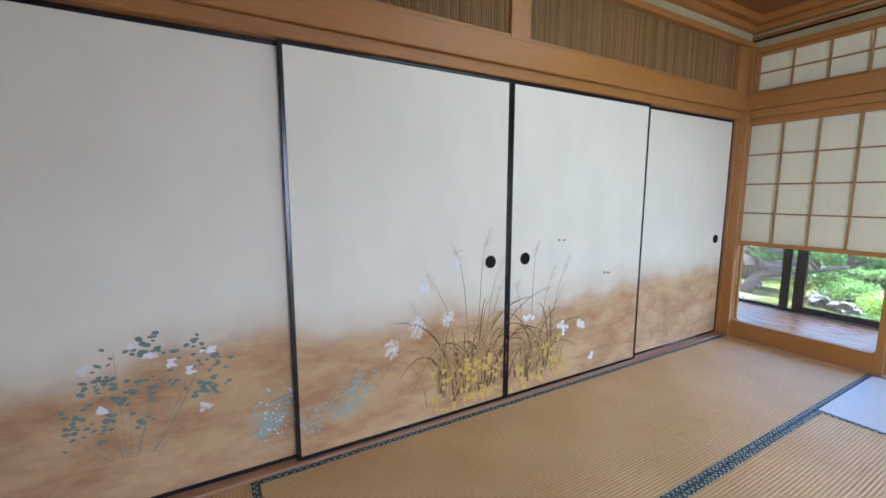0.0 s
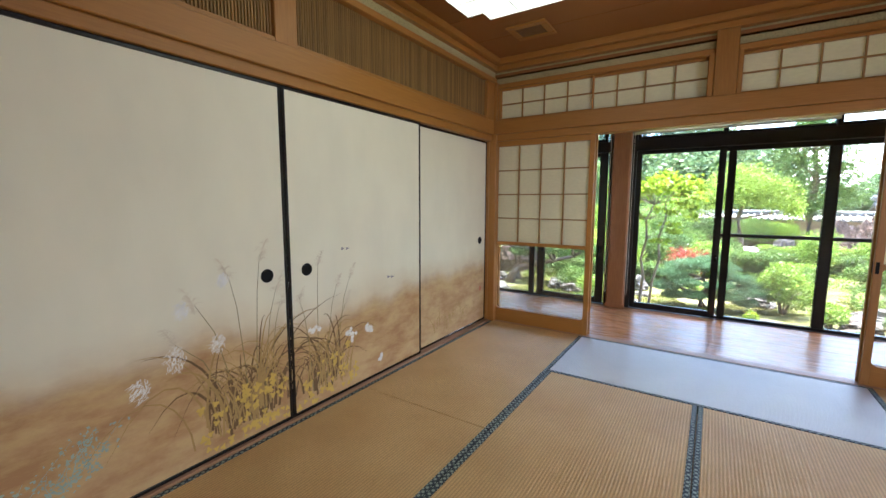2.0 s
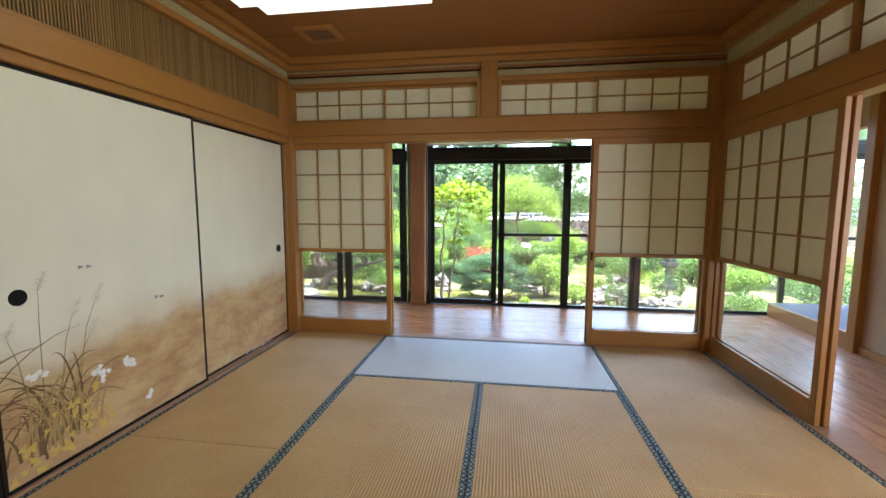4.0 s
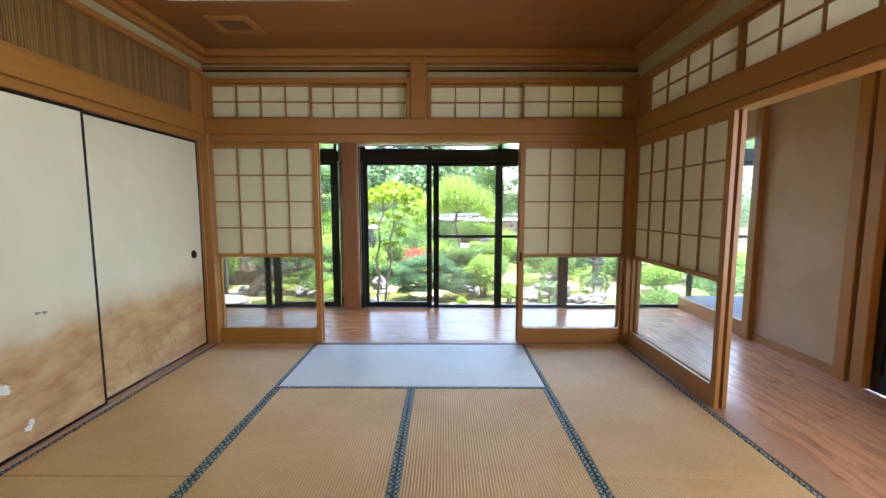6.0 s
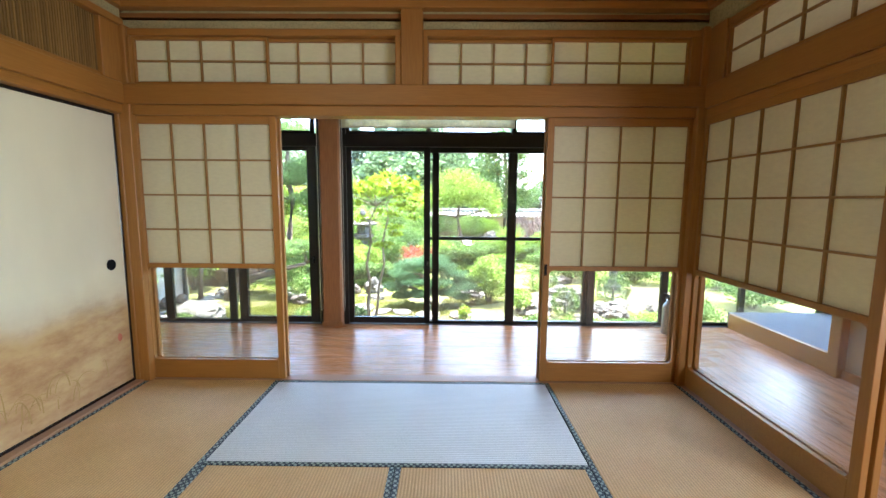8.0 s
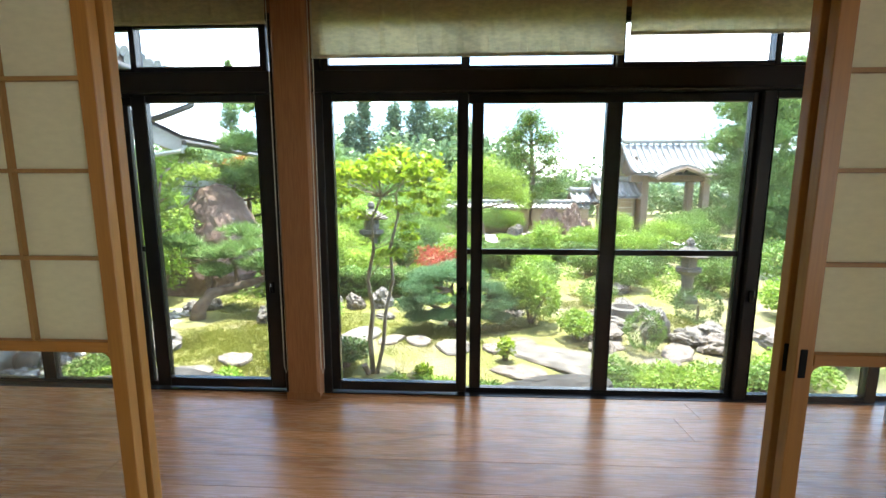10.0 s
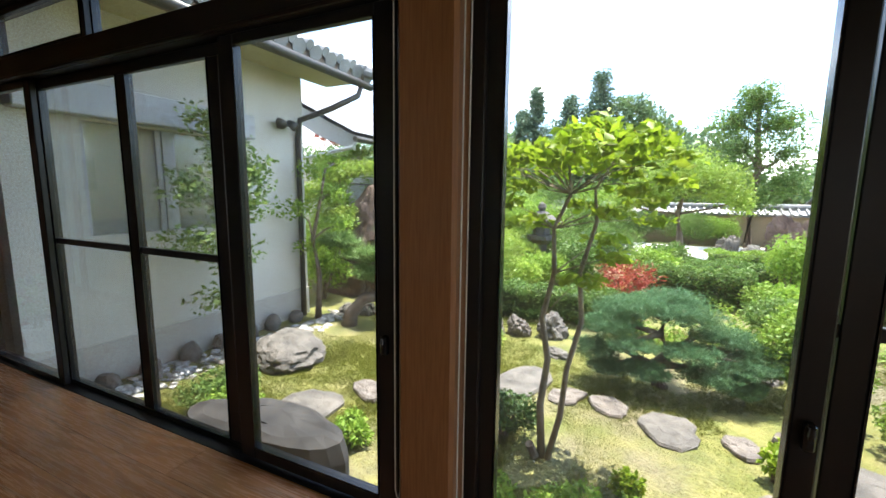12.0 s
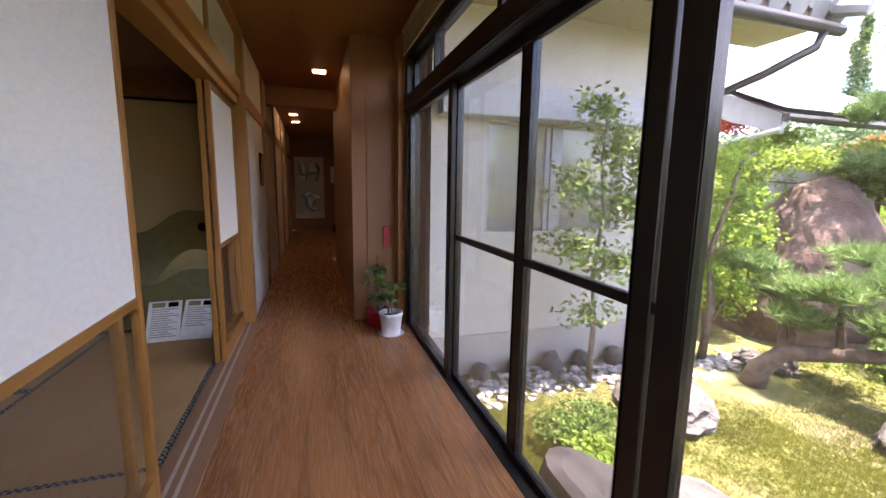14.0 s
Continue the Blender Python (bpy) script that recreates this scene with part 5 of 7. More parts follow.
dp = thing("dwarf_pine", (1.85, 4.15, GZ), "low trained pine with layered blue-green needle pads", "pine")
pads = [((1.30, 3.95, -0.12), (0.24, 0.22, 0.08)), ((1.42, 4.0, 0.10), (0.28, 0.26, 0.09)), ((1.68, 4.1, 0.27), (0.38, 0.32, 0.09)), ((2.02, 4.15, 0.22), (0.36, 0.3, 0.09)), ((2.3, 4.2, 0.05), (0.30, 0.28, 0.08)),
        ((2.55, 4.25, -0.08), (0.30, 0.26, 0.08)), ((1.6, 3.85, -0.02), (0.24, 0.2, 0.06)), ((2.05, 3.9, -0.04), (0.26, 0.22, 0.07)), ((2.75, 4.3, -0.18), (0.22, 0.22, 0.07)), ((1.72, 3.84, -0.22), (0.24, 0.18, 0.06)), ((2.18, 3.9, -0.2), (0.26, 0.2, 0.06)), ((1.42, 3.92, -0.26), (0.2, 0.18, 0.06)), ((2.42, 3.96, -0.28), (0.2, 0.18, 0.06)), ((1.5, 4.25, 0.2), (0.3, 0.28, 0.08)), ((1.9, 4.4, 0.3), (0.34, 0.28, 0.08)), ((2.45, 4.0, -0.12), (0.26, 0.22, 0.07))]
part("trunk", limbs(None, [(1.85, 4.15, GZ - 0.03), (1.80, 4.14, -0.32), (1.92, 4.16, -0.18), (1.82, 4.14, -0.02), (1.86, 4.15, 0.12)], 0.085, [p for p, r in pads]), bark, dp, "", True)
needles("crown", cloud([((p[0], p[1], p[2] - 0.05), (r[0] * 0.95, r[1] * 0.95, r[2] * 1.1), 560) for p, r in pads], 41, 0.2), 0.05, lf_pine, dp, 42, 14, 0.8)

shrub("azalea", (2.92, 4.30), 0.42, 0.78, 2600, 0.045, lf_fresh, 51, "bright green leafy shrub among garden stones")
shrub("azalea", (3.36, 3.70), 0.30, 0.36, 1300, 0.04, lf_fresh, 52, "small spreading shrub with pale new leaves")
shrub("seedling", (2.42, 2.98), 0.11, 0.28, 160, 0.05, lf_lime, 53, "small bright green seedling on the moss")
clipped("clipped_bush", (4.02, 3.36), 0.21, 0.48, 2200, 0.022, lf_mid, 54, "egg-shaped clipped green bush")
clipped("clipped_bush", (5.2, 4.42), 0.30, 0.48, 2600, 0.025, lf_dark, 55, "round clipped dark green bush")
clipped("clipped_bush", (4.15, 5.35), 0.28, 0.42, 2000, 0.025, lf_mid, 56, "round clipped green bush")
clipped("clipped_bush", (0.28, 2.72), 0.26, 0.32, 2200, 0.025, lf_mid, 57, "round clipped green bush beside a stepping stone")
for k, (x, y, r, h, m) in enumerate(((1.35, 2.05, 0.26, 0.22, lf_fresh), (1.75, 2.15, 0.24, 0.20, lf_fresh), (2.15, 2.05, 0.20, 0.22, lf_mid), (1.62, 2.42, 0.10, 0.2, lf_lime), (3.35, 2.42, 0.26, 0.28, lf_mid), (3.7, 2.3, 0.34, 0.28, lf_fresh),
                                     (4.15, 2.35, 0.36, 0.24, lf_fresh), (4.6, 2.4, 0.36, 0.26, lf_mid), (3.2, 1.95, 0.3, 0.24, lf_mid), (-1.35, 2.15, 0.32, 0.36, lf_mid), (-1.05, 2.05, 0.22, 0.26, lf_fresh), (-0.1, 2.2, 0.16, 0.24, lf_fresh),
                                     (0.1, 3.9, 0.42, 0.42, lf_fresh), (-0.45, 4.55, 0.5, 0.5, lf_mid), (5.1, 2.6, 0.4, 0.3, lf_fresh), (5.8, 3.0, 0.5, 0.4, lf_mid), (0.9, 2.0, 0.24, 0.18, lf_fresh))):
    shrub("ground_plant", (x, y), r, h, int(4200 * r), 0.035, m, 60 + k, "low leafy plant growing by the stones", 0.5, "low garden plants")

# ---- trees along the wing ----
tree("camellia", (-2.2, 2.85, GZ), [(-2.2, 2.85, GZ - 0.03), (-2.17, 2.84, 0.0), (-2.2, 2.82, 0.5), (-2.15, 2.85, 1.0), (-2.16, 2.8, 1.45), (-2.1, 2.78, 1.75)], 0.028,
     [((-2.1, 2.72, 1.85), (0.18, 0.31, 0.20), 160), ((-2.1, 2.95, 1.55), (0.25, 0.40, 0.26), 280), ((-2.1, 2.5, 1.25), (0.22, 0.31, 0.24), 180), ((-2.1, 3.05, 1.1), (0.25, 0.43, 0.27), 300), ((-2.15, 2.55, 0.75), (0.25, 0.34, 0.20), 180),
      ((-2.1, 2.95, 0.6), (0.25, 0.34, 0.24), 200), ((-2.15, 2.75, 0.15), (0.25, 0.34, 0.17), 120), ((-2.1, 3.2, 1.4), (0.22, 0.31, 0.24), 180)],
     0.06, lf_gloss, 71, "thin camellia with glossy leaves by the house wall", slim=0.55, bark_mat=bark_grey, hollow=0.1)
tree("garden_maple", (-2.25, 4.25, GZ), [(-2.25, 4.25, GZ - 0.03), (-2.2, 4.25, 0.1), (-2.25, 4.2, 0.6), (-2.15, 4.25, 1.1), (-2.1, 4.3, 1.5)], 0.045,
     [((-2.2, 4.2, 1.50), (0.26, 0.28, 0.16), 170), ((-2.12, 4.45, 1.2), (0.28, 0.34, 0.14), 190), ((-2.3, 4.0, 1.0), (0.24, 0.28, 0.16), 150), ((-2.1, 4.55, 0.8), (0.28, 0.3, 0.14), 170), ((-2.28, 4.25, 0.5), (0.26, 0.28, 0.14), 130), ((-2.4, 4.75, 1.62), (0.3, 0.3, 0.16), 190)],
     0.055, lf_fresh, 73, "small maple with fresh green leaves by the house corner", slim=0.5, hollow=0.15)
bp = thing("leaning_pine", (-1.70, 4.22, GZ), "old leaning pine with a thick low gnarled trunk", "pine")
lp = [((-1.75, 4.6, 0.32), (0.4, 0.34, 0.13)), ((-1.25, 4.9, 0.42), (0.42, 0.36, 0.13)), ((-0.75, 5.1, 0.36), (0.4, 0.36, 0.12)), ((-1.5, 5.2, 0.62), (0.42, 0.36, 0.13)), ((-2.1, 4.55, 0.5), (0.35, 0.3, 0.13)), ((-1.0, 4.6, 0.18), (0.3, 0.26, 0.1)), ((-0.4, 5.2, 0.2), (0.35, 0.3, 0.11)), ((-1.55, 4.45, 0.12), (0.3, 0.22, 0.1)), ((-0.8, 4.65, 0.28), (0.3, 0.26, 0.1)), ((-1.35, 4.5, 0.38), (0.34, 0.26, 0.1))]
part("trunk", limbs(None, [(-1.70, 4.20, GZ - 0.03), (-1.68, 4.24, -0.34), (-1.58, 4.36, -0.16), (-1.30, 4.6, -0.10), (-0.95, 4.85, -0.02), (-0.6, 5.05, 0.06)], 0.11, [p for p, r in lp]), bark, bp, "", True)
needles("crown", cloud([((p[0], p[1], p[2] + 0.02), (r[0] * 0.9, r[1] * 0.9, r[2] * 0.8), 95) for p, r in lp], 75, 0.0), 0.14, lf_pine2, bp, 76, 20, 0.8)
tp2 = thing("tall_pine", (-1.62, 7.0, GZ), "tall pine with spreading limbs and needle clouds", "pine")
cl = [((-1.9, 7.0, 2.95), (0.75, 0.6, 0.22)), ((-1.2, 6.9, 2.75), (0.6, 0.6, 0.2)), ((-2.3, 6.9, 2.2), (0.55, 0.5, 0.2)), ((-1.0, 6.9, 2.05), (0.7, 0.6, 0.22)), ((-2.2, 6.8, 1.55), (0.5, 0.5, 0.18)), ((-0.9, 6.8, 1.3), (0.75, 0.6, 0.2)), ((-0.5, 6.9, 1.75), (0.5, 0.5, 0.18)), ((-1.6, 6.7, 1.75), (0.5, 0.5, 0.15))]
part("trunk", limbs(None, [(-1.62, 7.0, GZ - 0.03), (-1.66, 7.0, 0.5), (-1.55, 7.0, 1.3), (-1.68, 7.0, 2.0), (-1.6, 7.0, 2.7), (-1.75, 7.0, 3.0)], 0.095, [p for p, r in cl]), bark, tp2, "", True)
needles("crown", cloud([(p, r, 420) for p, r in cl], 77, 0.1), 0.15, lf_pine2, tp2, 78, 13, 0.9)

# ---- middle garden ----
hedge(-0.9, 1.75, 5.75, 0.5, 0.46, 9000, lf_mid, 81, "long clipped green hedge behind the stones", 0.03)
hedge(2.3, 7.2, 9.3, 0.6, 0.50, 12000, lf_mid, 82, "long clipped green hedge across the garden", 0.035)
hedge(3.0, 7.8, 10.6, 0.7, 0.55, 11000, lf_fresh, 83, "long clipped green hedge before the sand court", 0.035)
hedge(1.5, 3.2, 7.6, 0.8, 0.60, 7000, lf_mid, 84, "broad clipped green hedge", 0.035)
shrub("rounded_azalea", (-1.2, 8.3), 1.15, 1.0, 9000, 0.045, lf_yel, 85, "large rounded yellow-green azalea", 0.85)
shrub("rounded_azalea", (0.1, 7.4), 0.6, 0.65, 4200, 0.045, lf_fresh, 86, "rounded green azalea behind the hedge", 0.8)
shrub("red_maple", (1.5, 6.6), 0.62, 0.85, 900, 0.055, lf_red, 87, "small red-leaved maple behind the hedge", 0.3, slim=0.4)
shrub("garden_shrub", (3.9, 8.4), 0.55, 1.15, 3000, 0.05, lf_fresh, 88, "upright green shrub with pale new shoots", 0.3)
shrub("garden_shrub", (3.2, 6.0), 0.6, 0.6, 3500, 0.04, lf_mid, 89, "spreading green shrub in the garden", 0.6)
shrub("garden_shrub", (6.2, 9.0), 0.7, 0.9, 3500, 0.05, lf_fresh, 90, "loose green shrub by the hedge", 0.4)
shrub("garden_shrub", (2.2, 9.6), 0.6, 0.8, 3000, 0.05, lf_mid, 91, "green shrub near the sand court", 0.5)
for k, (x, y, r, h, m) in enumerate(((5.0, 6.4, 0.5, 0.6, lf_mid), (5.6, 7.2, 0.6, 0.7, lf_dark), (6.4, 6.2, 0.6, 0.6, lf_mid), (7.0, 7.4, 0.8, 0.9, lf_dark), (-2.6, 7.4, 0.7, 0.9, lf_dark), (-0.2, 9.6, 0.8, 1.2, lf_mid), (0.9, 9.0, 0.7, 1.0, lf_dark),
                                     (6.6, 4.6, 0.5, 0.6, lf_fresh), (7.4, 4.0, 0.7, 0.7, lf_mid), (8.2, 11.8, 0.8, 1.0, lf_fresh), (9.4, 12.4, 0.9, 1.1, lf_mid), (-3.6, 8.8, 0.9, 1.4, lf_fresh), (1.0, 11.6, 0.9, 1.0, lf_mid), (-1.8, 11.5, 1.2, 1.5, lf_mid))):
    shrub("garden_shrub", (x, y), r, h, int(4200 * r), 0.05, m, 130 + k, "leafy green shrub in the middle of the garden", 0.6)


for k, (x, y, r, h, m) in enumerate(((-2.9, 5.1, 0.5, 1.5, lf_fresh), (-3.2, 5.6, 0.6, 1.9, lf_fresh), (-0.9, 6.3, 0.6, 0.8, lf_mid), (-0.3, 6.7, 0.6, 0.7, lf_yel), (0.6, 8.2, 0.7, 1.0, lf_mid), (1.9, 8.4, 0.6, 0.8, lf_fresh), (-0.9, 10.6, 1.1, 1.9, lf_fresh),
                                     (0.5, 12.4, 1.0, 1.7, lf_mid), (-2.4, 12.9, 1.3, 2.3, lf_mid), (0.3, 14.8, 1.3, 2.2, lf_fresh), (-1.6, 15.4, 1.4, 2.6, lf_mid), (-4.4, 12.4, 1.4, 2.2, lf_yel), (-5.6, 14.6, 1.6, 2.4, lf_fresh), (5.4, 10.0, 0.6, 0.9, lf_fresh), (7.3, 13.2, 0.7, 1.1, lf_fresh), (6.0, 12.6, 0.5, 0.7, lf_mid),
                                     (-2.0, 9.6, 1.0, 1.3, lf_yel), (7.8, 6.0, 0.9, 1.0, lf_mid), (8.6, 5.0, 0.9, 1.0, lf_fresh), (4.7, 7.6, 0.5, 0.6, lf_mid), (3.4, 7.1, 0.5, 0.5, lf_fresh), (-1.2, 5.9, 0.5, 0.55, lf_mid), (3.2, 16.3, 0.9, 1.3, lf_mid), (1.6, 16.4, 1.0, 1.2, lf_dark), (-0.2, 16.3, 1.0, 1.5, lf_mid), (4.2, 16.5, 0.7, 1.1, lf_fresh), (10.2, 14.5, 1.0, 1.2, lf_mid), (11.6, 14.8, 1.1, 1.4, lf_dark))):
    shrub("garden_shrub", (x, y), r, h, int(4600 * r), 0.055, m, 170 + k, "leafy green shrub filling the garden", 0.5)


def lantern(x, y, h, label):
    """A stone lantern: base, shaft, platform, fire box, roof and finial."""
    s = h / 1.3
    t = thing("stone_lantern", (x, y, GZ), label, "lantern", "stone lanterns")
    at = (x, y, GZ)
    part("base", lathe([(0.24 * s, -0.02), (0.24 * s, 0.08 * s), (0.17 * s, 0.13 * s)], at, 6), stone_grey, t)
    part("shaft", lathe([(0.12 * s, 0.13 * s), (0.10 * s, 0.3 * s), (0.12 * s, 0.55 * s)], at, 14), stone_grey, t)
    part("platform", lathe([(0.14 * s, 0.55 * s), (0.26 * s, 0.63 * s), (0.26 * s, 0.70 * s), (0.2 * s, 0.71 * s)], at, 6), stone_grey, t)
    part("fire_box", lathe([(0.15 * s, 0.71 * s), (0.16 * s, 0.8 * s), (0.15 * s, 0.92 * s)], at, 6), stone_grey, t)
    part("roof", lathe([(0.30 * s, 0.92 * s), (0.37 * s, 0.95 * s), (0.22 * s, 1.04 * s), (0.10 * s, 1.12 * s), (0.06 * s, 1.14 * s)], at, 6), stone_grey, t)
    part("finial", lathe([(0.05 * s, 1.14 * s), (0.08 * s, 1.2 * s), (0.06 * s, 1.26 * s), (0.01 * s, 1.3 * s)], at, 10), stone_grey, t)


lantern(-0.25, 8.9, 1.55, "weathered grey stone lantern half hidden by leaves")
lantern(5.65, 5.55, 1.05, "weathered grey stone lantern beside clipped bushes")

tree("weeping_maple", (2.75, 13.2, GZ), [(2.75, 13.2, GZ - 0.03), (2.7, 13.2, 0.1), (2.6, 13.15, 0.7), (2.7, 13.2, 1.2), (2.75, 13.2, 1.7)], 0.11,
     [((1.7, 13.0, 1.35), (0.75, 0.8, 0.61), 1800), ((2.6, 13.0, 2.0), (1.0, 0.9, 0.61), 2400), ((3.5, 13.0, 1.5), (0.8, 0.8, 0.61), 1950), ((2.3, 12.5, 1.5), (0.7, 0.5, 0.51), 1125), ((1.2, 13.0, 0.9), (0.4, 0.5, 0.51), 675), ((4.0, 13.0, 1.05), (0.35, 0.5, 0.48), 675), ((3.0, 12.5, 1.5), (0.7, 0.5, 0.48), 1050)],
     0.09, lf_yel, 101, "weeping maple with a domed yellow-green crown", slim=0.4, hollow=0.15, droop=0.7)
tree("cloud_pine", (4.9, 16.2, GZ), [(4.9, 16.2, GZ - 0.03), (4.85, 16.2, 0.8), (4.95, 16.2, 2.0), (4.85, 16.2, 3.1), (4.8, 16.2, 4.0)], 0.16,
     [((4.75, 16.2, 4.2), (0.7, 0.6, 0.6), 1700), ((4.2, 16.1, 3.5), (0.8, 0.7, 0.62), 1500), ((5.4, 16.1, 3.4), (0.85, 0.7, 0.62), 1500), ((4.4, 16.0, 2.7), (1.0, 0.8, 0.66), 1100), ((5.6, 16.0, 2.5), (0.95, 0.8, 0.66), 1000), ((4.2, 16.0, 1.9), (0.8, 0.7, 0.5), 1000), ((5.6, 16.0, 1.6), (0.85, 0.7, 0.55), 1100), ((4.9, 15.9, 1.1), (0.8, 0.7, 0.5), 900)],
     0.11, lf_mid, 103, "tall cloud-pruned evergreen beyond the garden wall", slim=0.35, hollow=0.15)
rp = thing("garden_pine", (9.75, 9.4, GZ), "broad soft-needled pine overhanging the garden", "pine")
rc = [((8.75, 9.0, 3.3), (0.8, 0.7, 0.3)), ((9.95, 9.2, 3.9), (1.0, 0.8, 0.35)), ((8.55, 8.8, 2.5), (0.8, 0.7, 0.3)), ((9.85, 8.8, 2.9), (1.1, 0.8, 0.35)), ((8.75, 8.7, 1.7), (0.9, 0.7, 0.32)), ((10.15, 8.6, 2.0), (1.1, 0.8, 0.35)), ((8.95, 8.6, 0.9), (0.9, 0.7, 0.35)), ((10.35, 8.5, 1.1), (1.1, 0.8, 0.4)), ((9.55, 8.3, 0.3), (1.0, 0.6, 0.35)), ((11.15, 9.2, 3.2), (0.9, 0.8, 0.4))]
part("trunk", limbs(None, [(9.75, 9.4, GZ - 0.03), (9.85, 9.4, 0.6), (9.70, 9.4, 1.6), (9.85, 9.4, 2.6), (9.95, 9.4, 3.6)], 0.17, [p for p, r in rc]), bark, rp, "", True)
needles("crown", cloud([(p, (r[0] * 1.1, r[1] * 1.1, r[2] * 1.6), 1100) for p, r in rc], 105, 0.1), 0.19, lf_pine2, rp, 106, 12, 0.9)

tree("maple", (-3.7, 8.3, GZ), [(-3.7, 8.3, GZ - 0.03), (-3.6, 8.3, 0.5), (-3.4, 8.3, 1.0), (-3.3, 8.3, 1.5)], 0.08, [((-3.1, 8.3, 1.75), (0.6, 0.5, 0.3), 1300), ((-2.4, 8.4, 1.6), (0.6, 0.5, 0.28), 1300), ((-3.9, 8.2, 1.7), (0.6, 0.5, 0.3), 1200), ((-1.7, 8.6, 1.45), (0.6, 0.5, 0.28), 1100), ((-4.0, 7.4, 1.3), (0.5, 0.4, 0.28), 900), ((-3.75, 6.4, 1.45), (0.4, 0.4, 0.3), 700)],
     0.065, lf_yel, 117, "small maple with yellow-green leaves over the rock", slim=0.5, hollow=0.25)
tree("maple", (-3.2, 5.75, GZ), [(-3.2, 5.75, GZ - 0.03), (-3.15, 5.75, 0.4), (-3.2, 5.8, 0.9), (-3.1, 5.8, 1.3)], 0.06, [((-3.05, 5.7, 1.55), (0.42, 0.4, 0.22), 700), ((-2.75, 6.1, 1.62), (0.42, 0.36, 0.18), 600), ((-3.3, 5.4, 1.2), (0.38, 0.36, 0.22), 600), ((-3.6, 6.2, 1.75), (0.45, 0.4, 0.22), 700), ((-2.85, 5.5, 0.85), (0.34, 0.34, 0.18), 450), ((-3.25, 6.5, 1.95), (0.4, 0.36, 0.18), 450)],
     0.06, lf_yel, 118, "small maple with bright leaves between house and rock", slim=0.5, hollow=0.15)
MB = "leafy maple in green and rust tones behind the rocks"
tree("maple", (-3.6, 9.2, GZ), [(-3.6, 9.2, GZ - 0.03), (-3.5, 9.2, 0.6), (-3.4, 9.1, 1.2)], 0.1, [((-3.2, 8.9, 1.5), (0.8, 0.7, 0.4), 1800), ((-2.5, 8.8, 1.2), (0.7, 0.6, 0.35), 1500), ((-4.2, 9.0, 1.3), (0.8, 0.7, 0.4), 1500), ((-1.6, 9.2, 1.0), (0.7, 0.6, 0.35), 1300)], 0.08, lf_fresh, 111, MB, slim=0.5, hollow=0.3)
tree("maple", (-4.2, 10.4, GZ), [(-4.2, 10.4, GZ - 0.03), (-4.1, 10.4, 0.9), (-4.0, 10.3, 1.6)], 0.1, [((-3.7, 10.2, 2.0), (0.9, 0.6, 0.3), 1500), ((-4.8, 10.2, 1.8), (0.9, 0.6, 0.3), 1300), ((-2.9, 10.0, 1.7), (0.6, 0.5, 0.25), 800)], 0.08, lf_orange, 113, MB, slim=0.5, hollow=0.3)
tree("maple", (-8.2, 13.0, GZ), [(-8.2, 13.0, GZ - 0.03), (-8.1, 13.0, 1.4), (-8.0, 13.0, 2.6)], 0.14, [((-8.2, 13.0, 3.75), (0.9, 0.8, 0.5), 1500), ((-9.2, 13.0, 3.5), (0.8, 0.8, 0.5), 1200)], 0.12, lf_red, 115, "red-leaved maple behind the lower roof", slim=0.5, hollow=0.3)

ug = new("undergrowth")
tagged(ug, "low mixed undergrowth between the garden shrubs", "undergrowth", kind="stuff")
rng = np.random.default_rng(14)
uc = []
for k in range(150):
    x, y = -2.8 + 11 * rng.random(), 5.2 + 6.5 * rng.random()
    uc.append(((x, y, GZ + 0.08), (0.22 + 0.2 * rng.random(), 0.22 + 0.2 * rng.random(), 0.10 + 0.10 * rng.random()), 170))
leaves("tufts", cloud(uc, 167, 0.5), 0.05, lf_fresh, ug, 168, 0.5)

# ---- garden wall and gate ----
def coping(parent, x0, x1, y, z, depth):
    """Tiled cap of a wall: slopes with rounded cover tiles and a ridge."""
    b = bmesh.new()
    for s in (-1, 1):
        vs = [b.verts.new(c) for c in ((x0, y, z + 0.2), (x1, y, z + 0.2), (x1, y + s * depth, z), (x0, y + s * depth, z))]
        b.faces.new(vs if s < 0 else vs[::-1])
        vs2 = [b.verts.new(c) for c in ((x0, y, z + 0.14), (x1, y, z + 0.14), (x1, y + s * depth, z - 0.06), (x0, y + s * depth, z - 0.06))]
        b.faces.new(vs2)
    part("tile_bed", b, tile_m, parent)
    rows_b = bmesh.new()
    n = int((x1 - x0) / 0.22)
    for k in range(n):
        x = x0 + 0.11 + k * (x1 - x0) / n
        for s in (-1, 1):
            tube([(x, y, z + 0.215), (x, y + s * (depth + 0.02), z + 0.01)], 0.045, 6, rows_b)
    part("cover_tiles", rows_b, tile_m, parent)
    part("ridge", tube([(x0 - 0.05, y, z + 0.26), (x1 + 0.05, y, z + 0.26)], 0.085, 8), tile_m, parent)


gw = thing("garden_wall", (-2.0, 17.4, GZ), "low ochre garden wall with a grey tiled cap", "wall")
part("wall", box(-14.0, 7.6, 17.25, 17.55, GZ - 0.1, 0.62), earth_wall, gw)
coping(gw, -14.0, 7.6, 17.4, 0.60, 0.36)
gw2 = thing("garden_wall", (16.0, 17.4, GZ), "low ochre garden wall with a grey tiled cap", "wall")
part("wall", box(13.4, 24.0, 17.25, 17.55, GZ - 0.1, 0.9), earth_wall, gw2)
coping(gw2, 13.4, 24.0, 17.4, 0.88, 0.36)


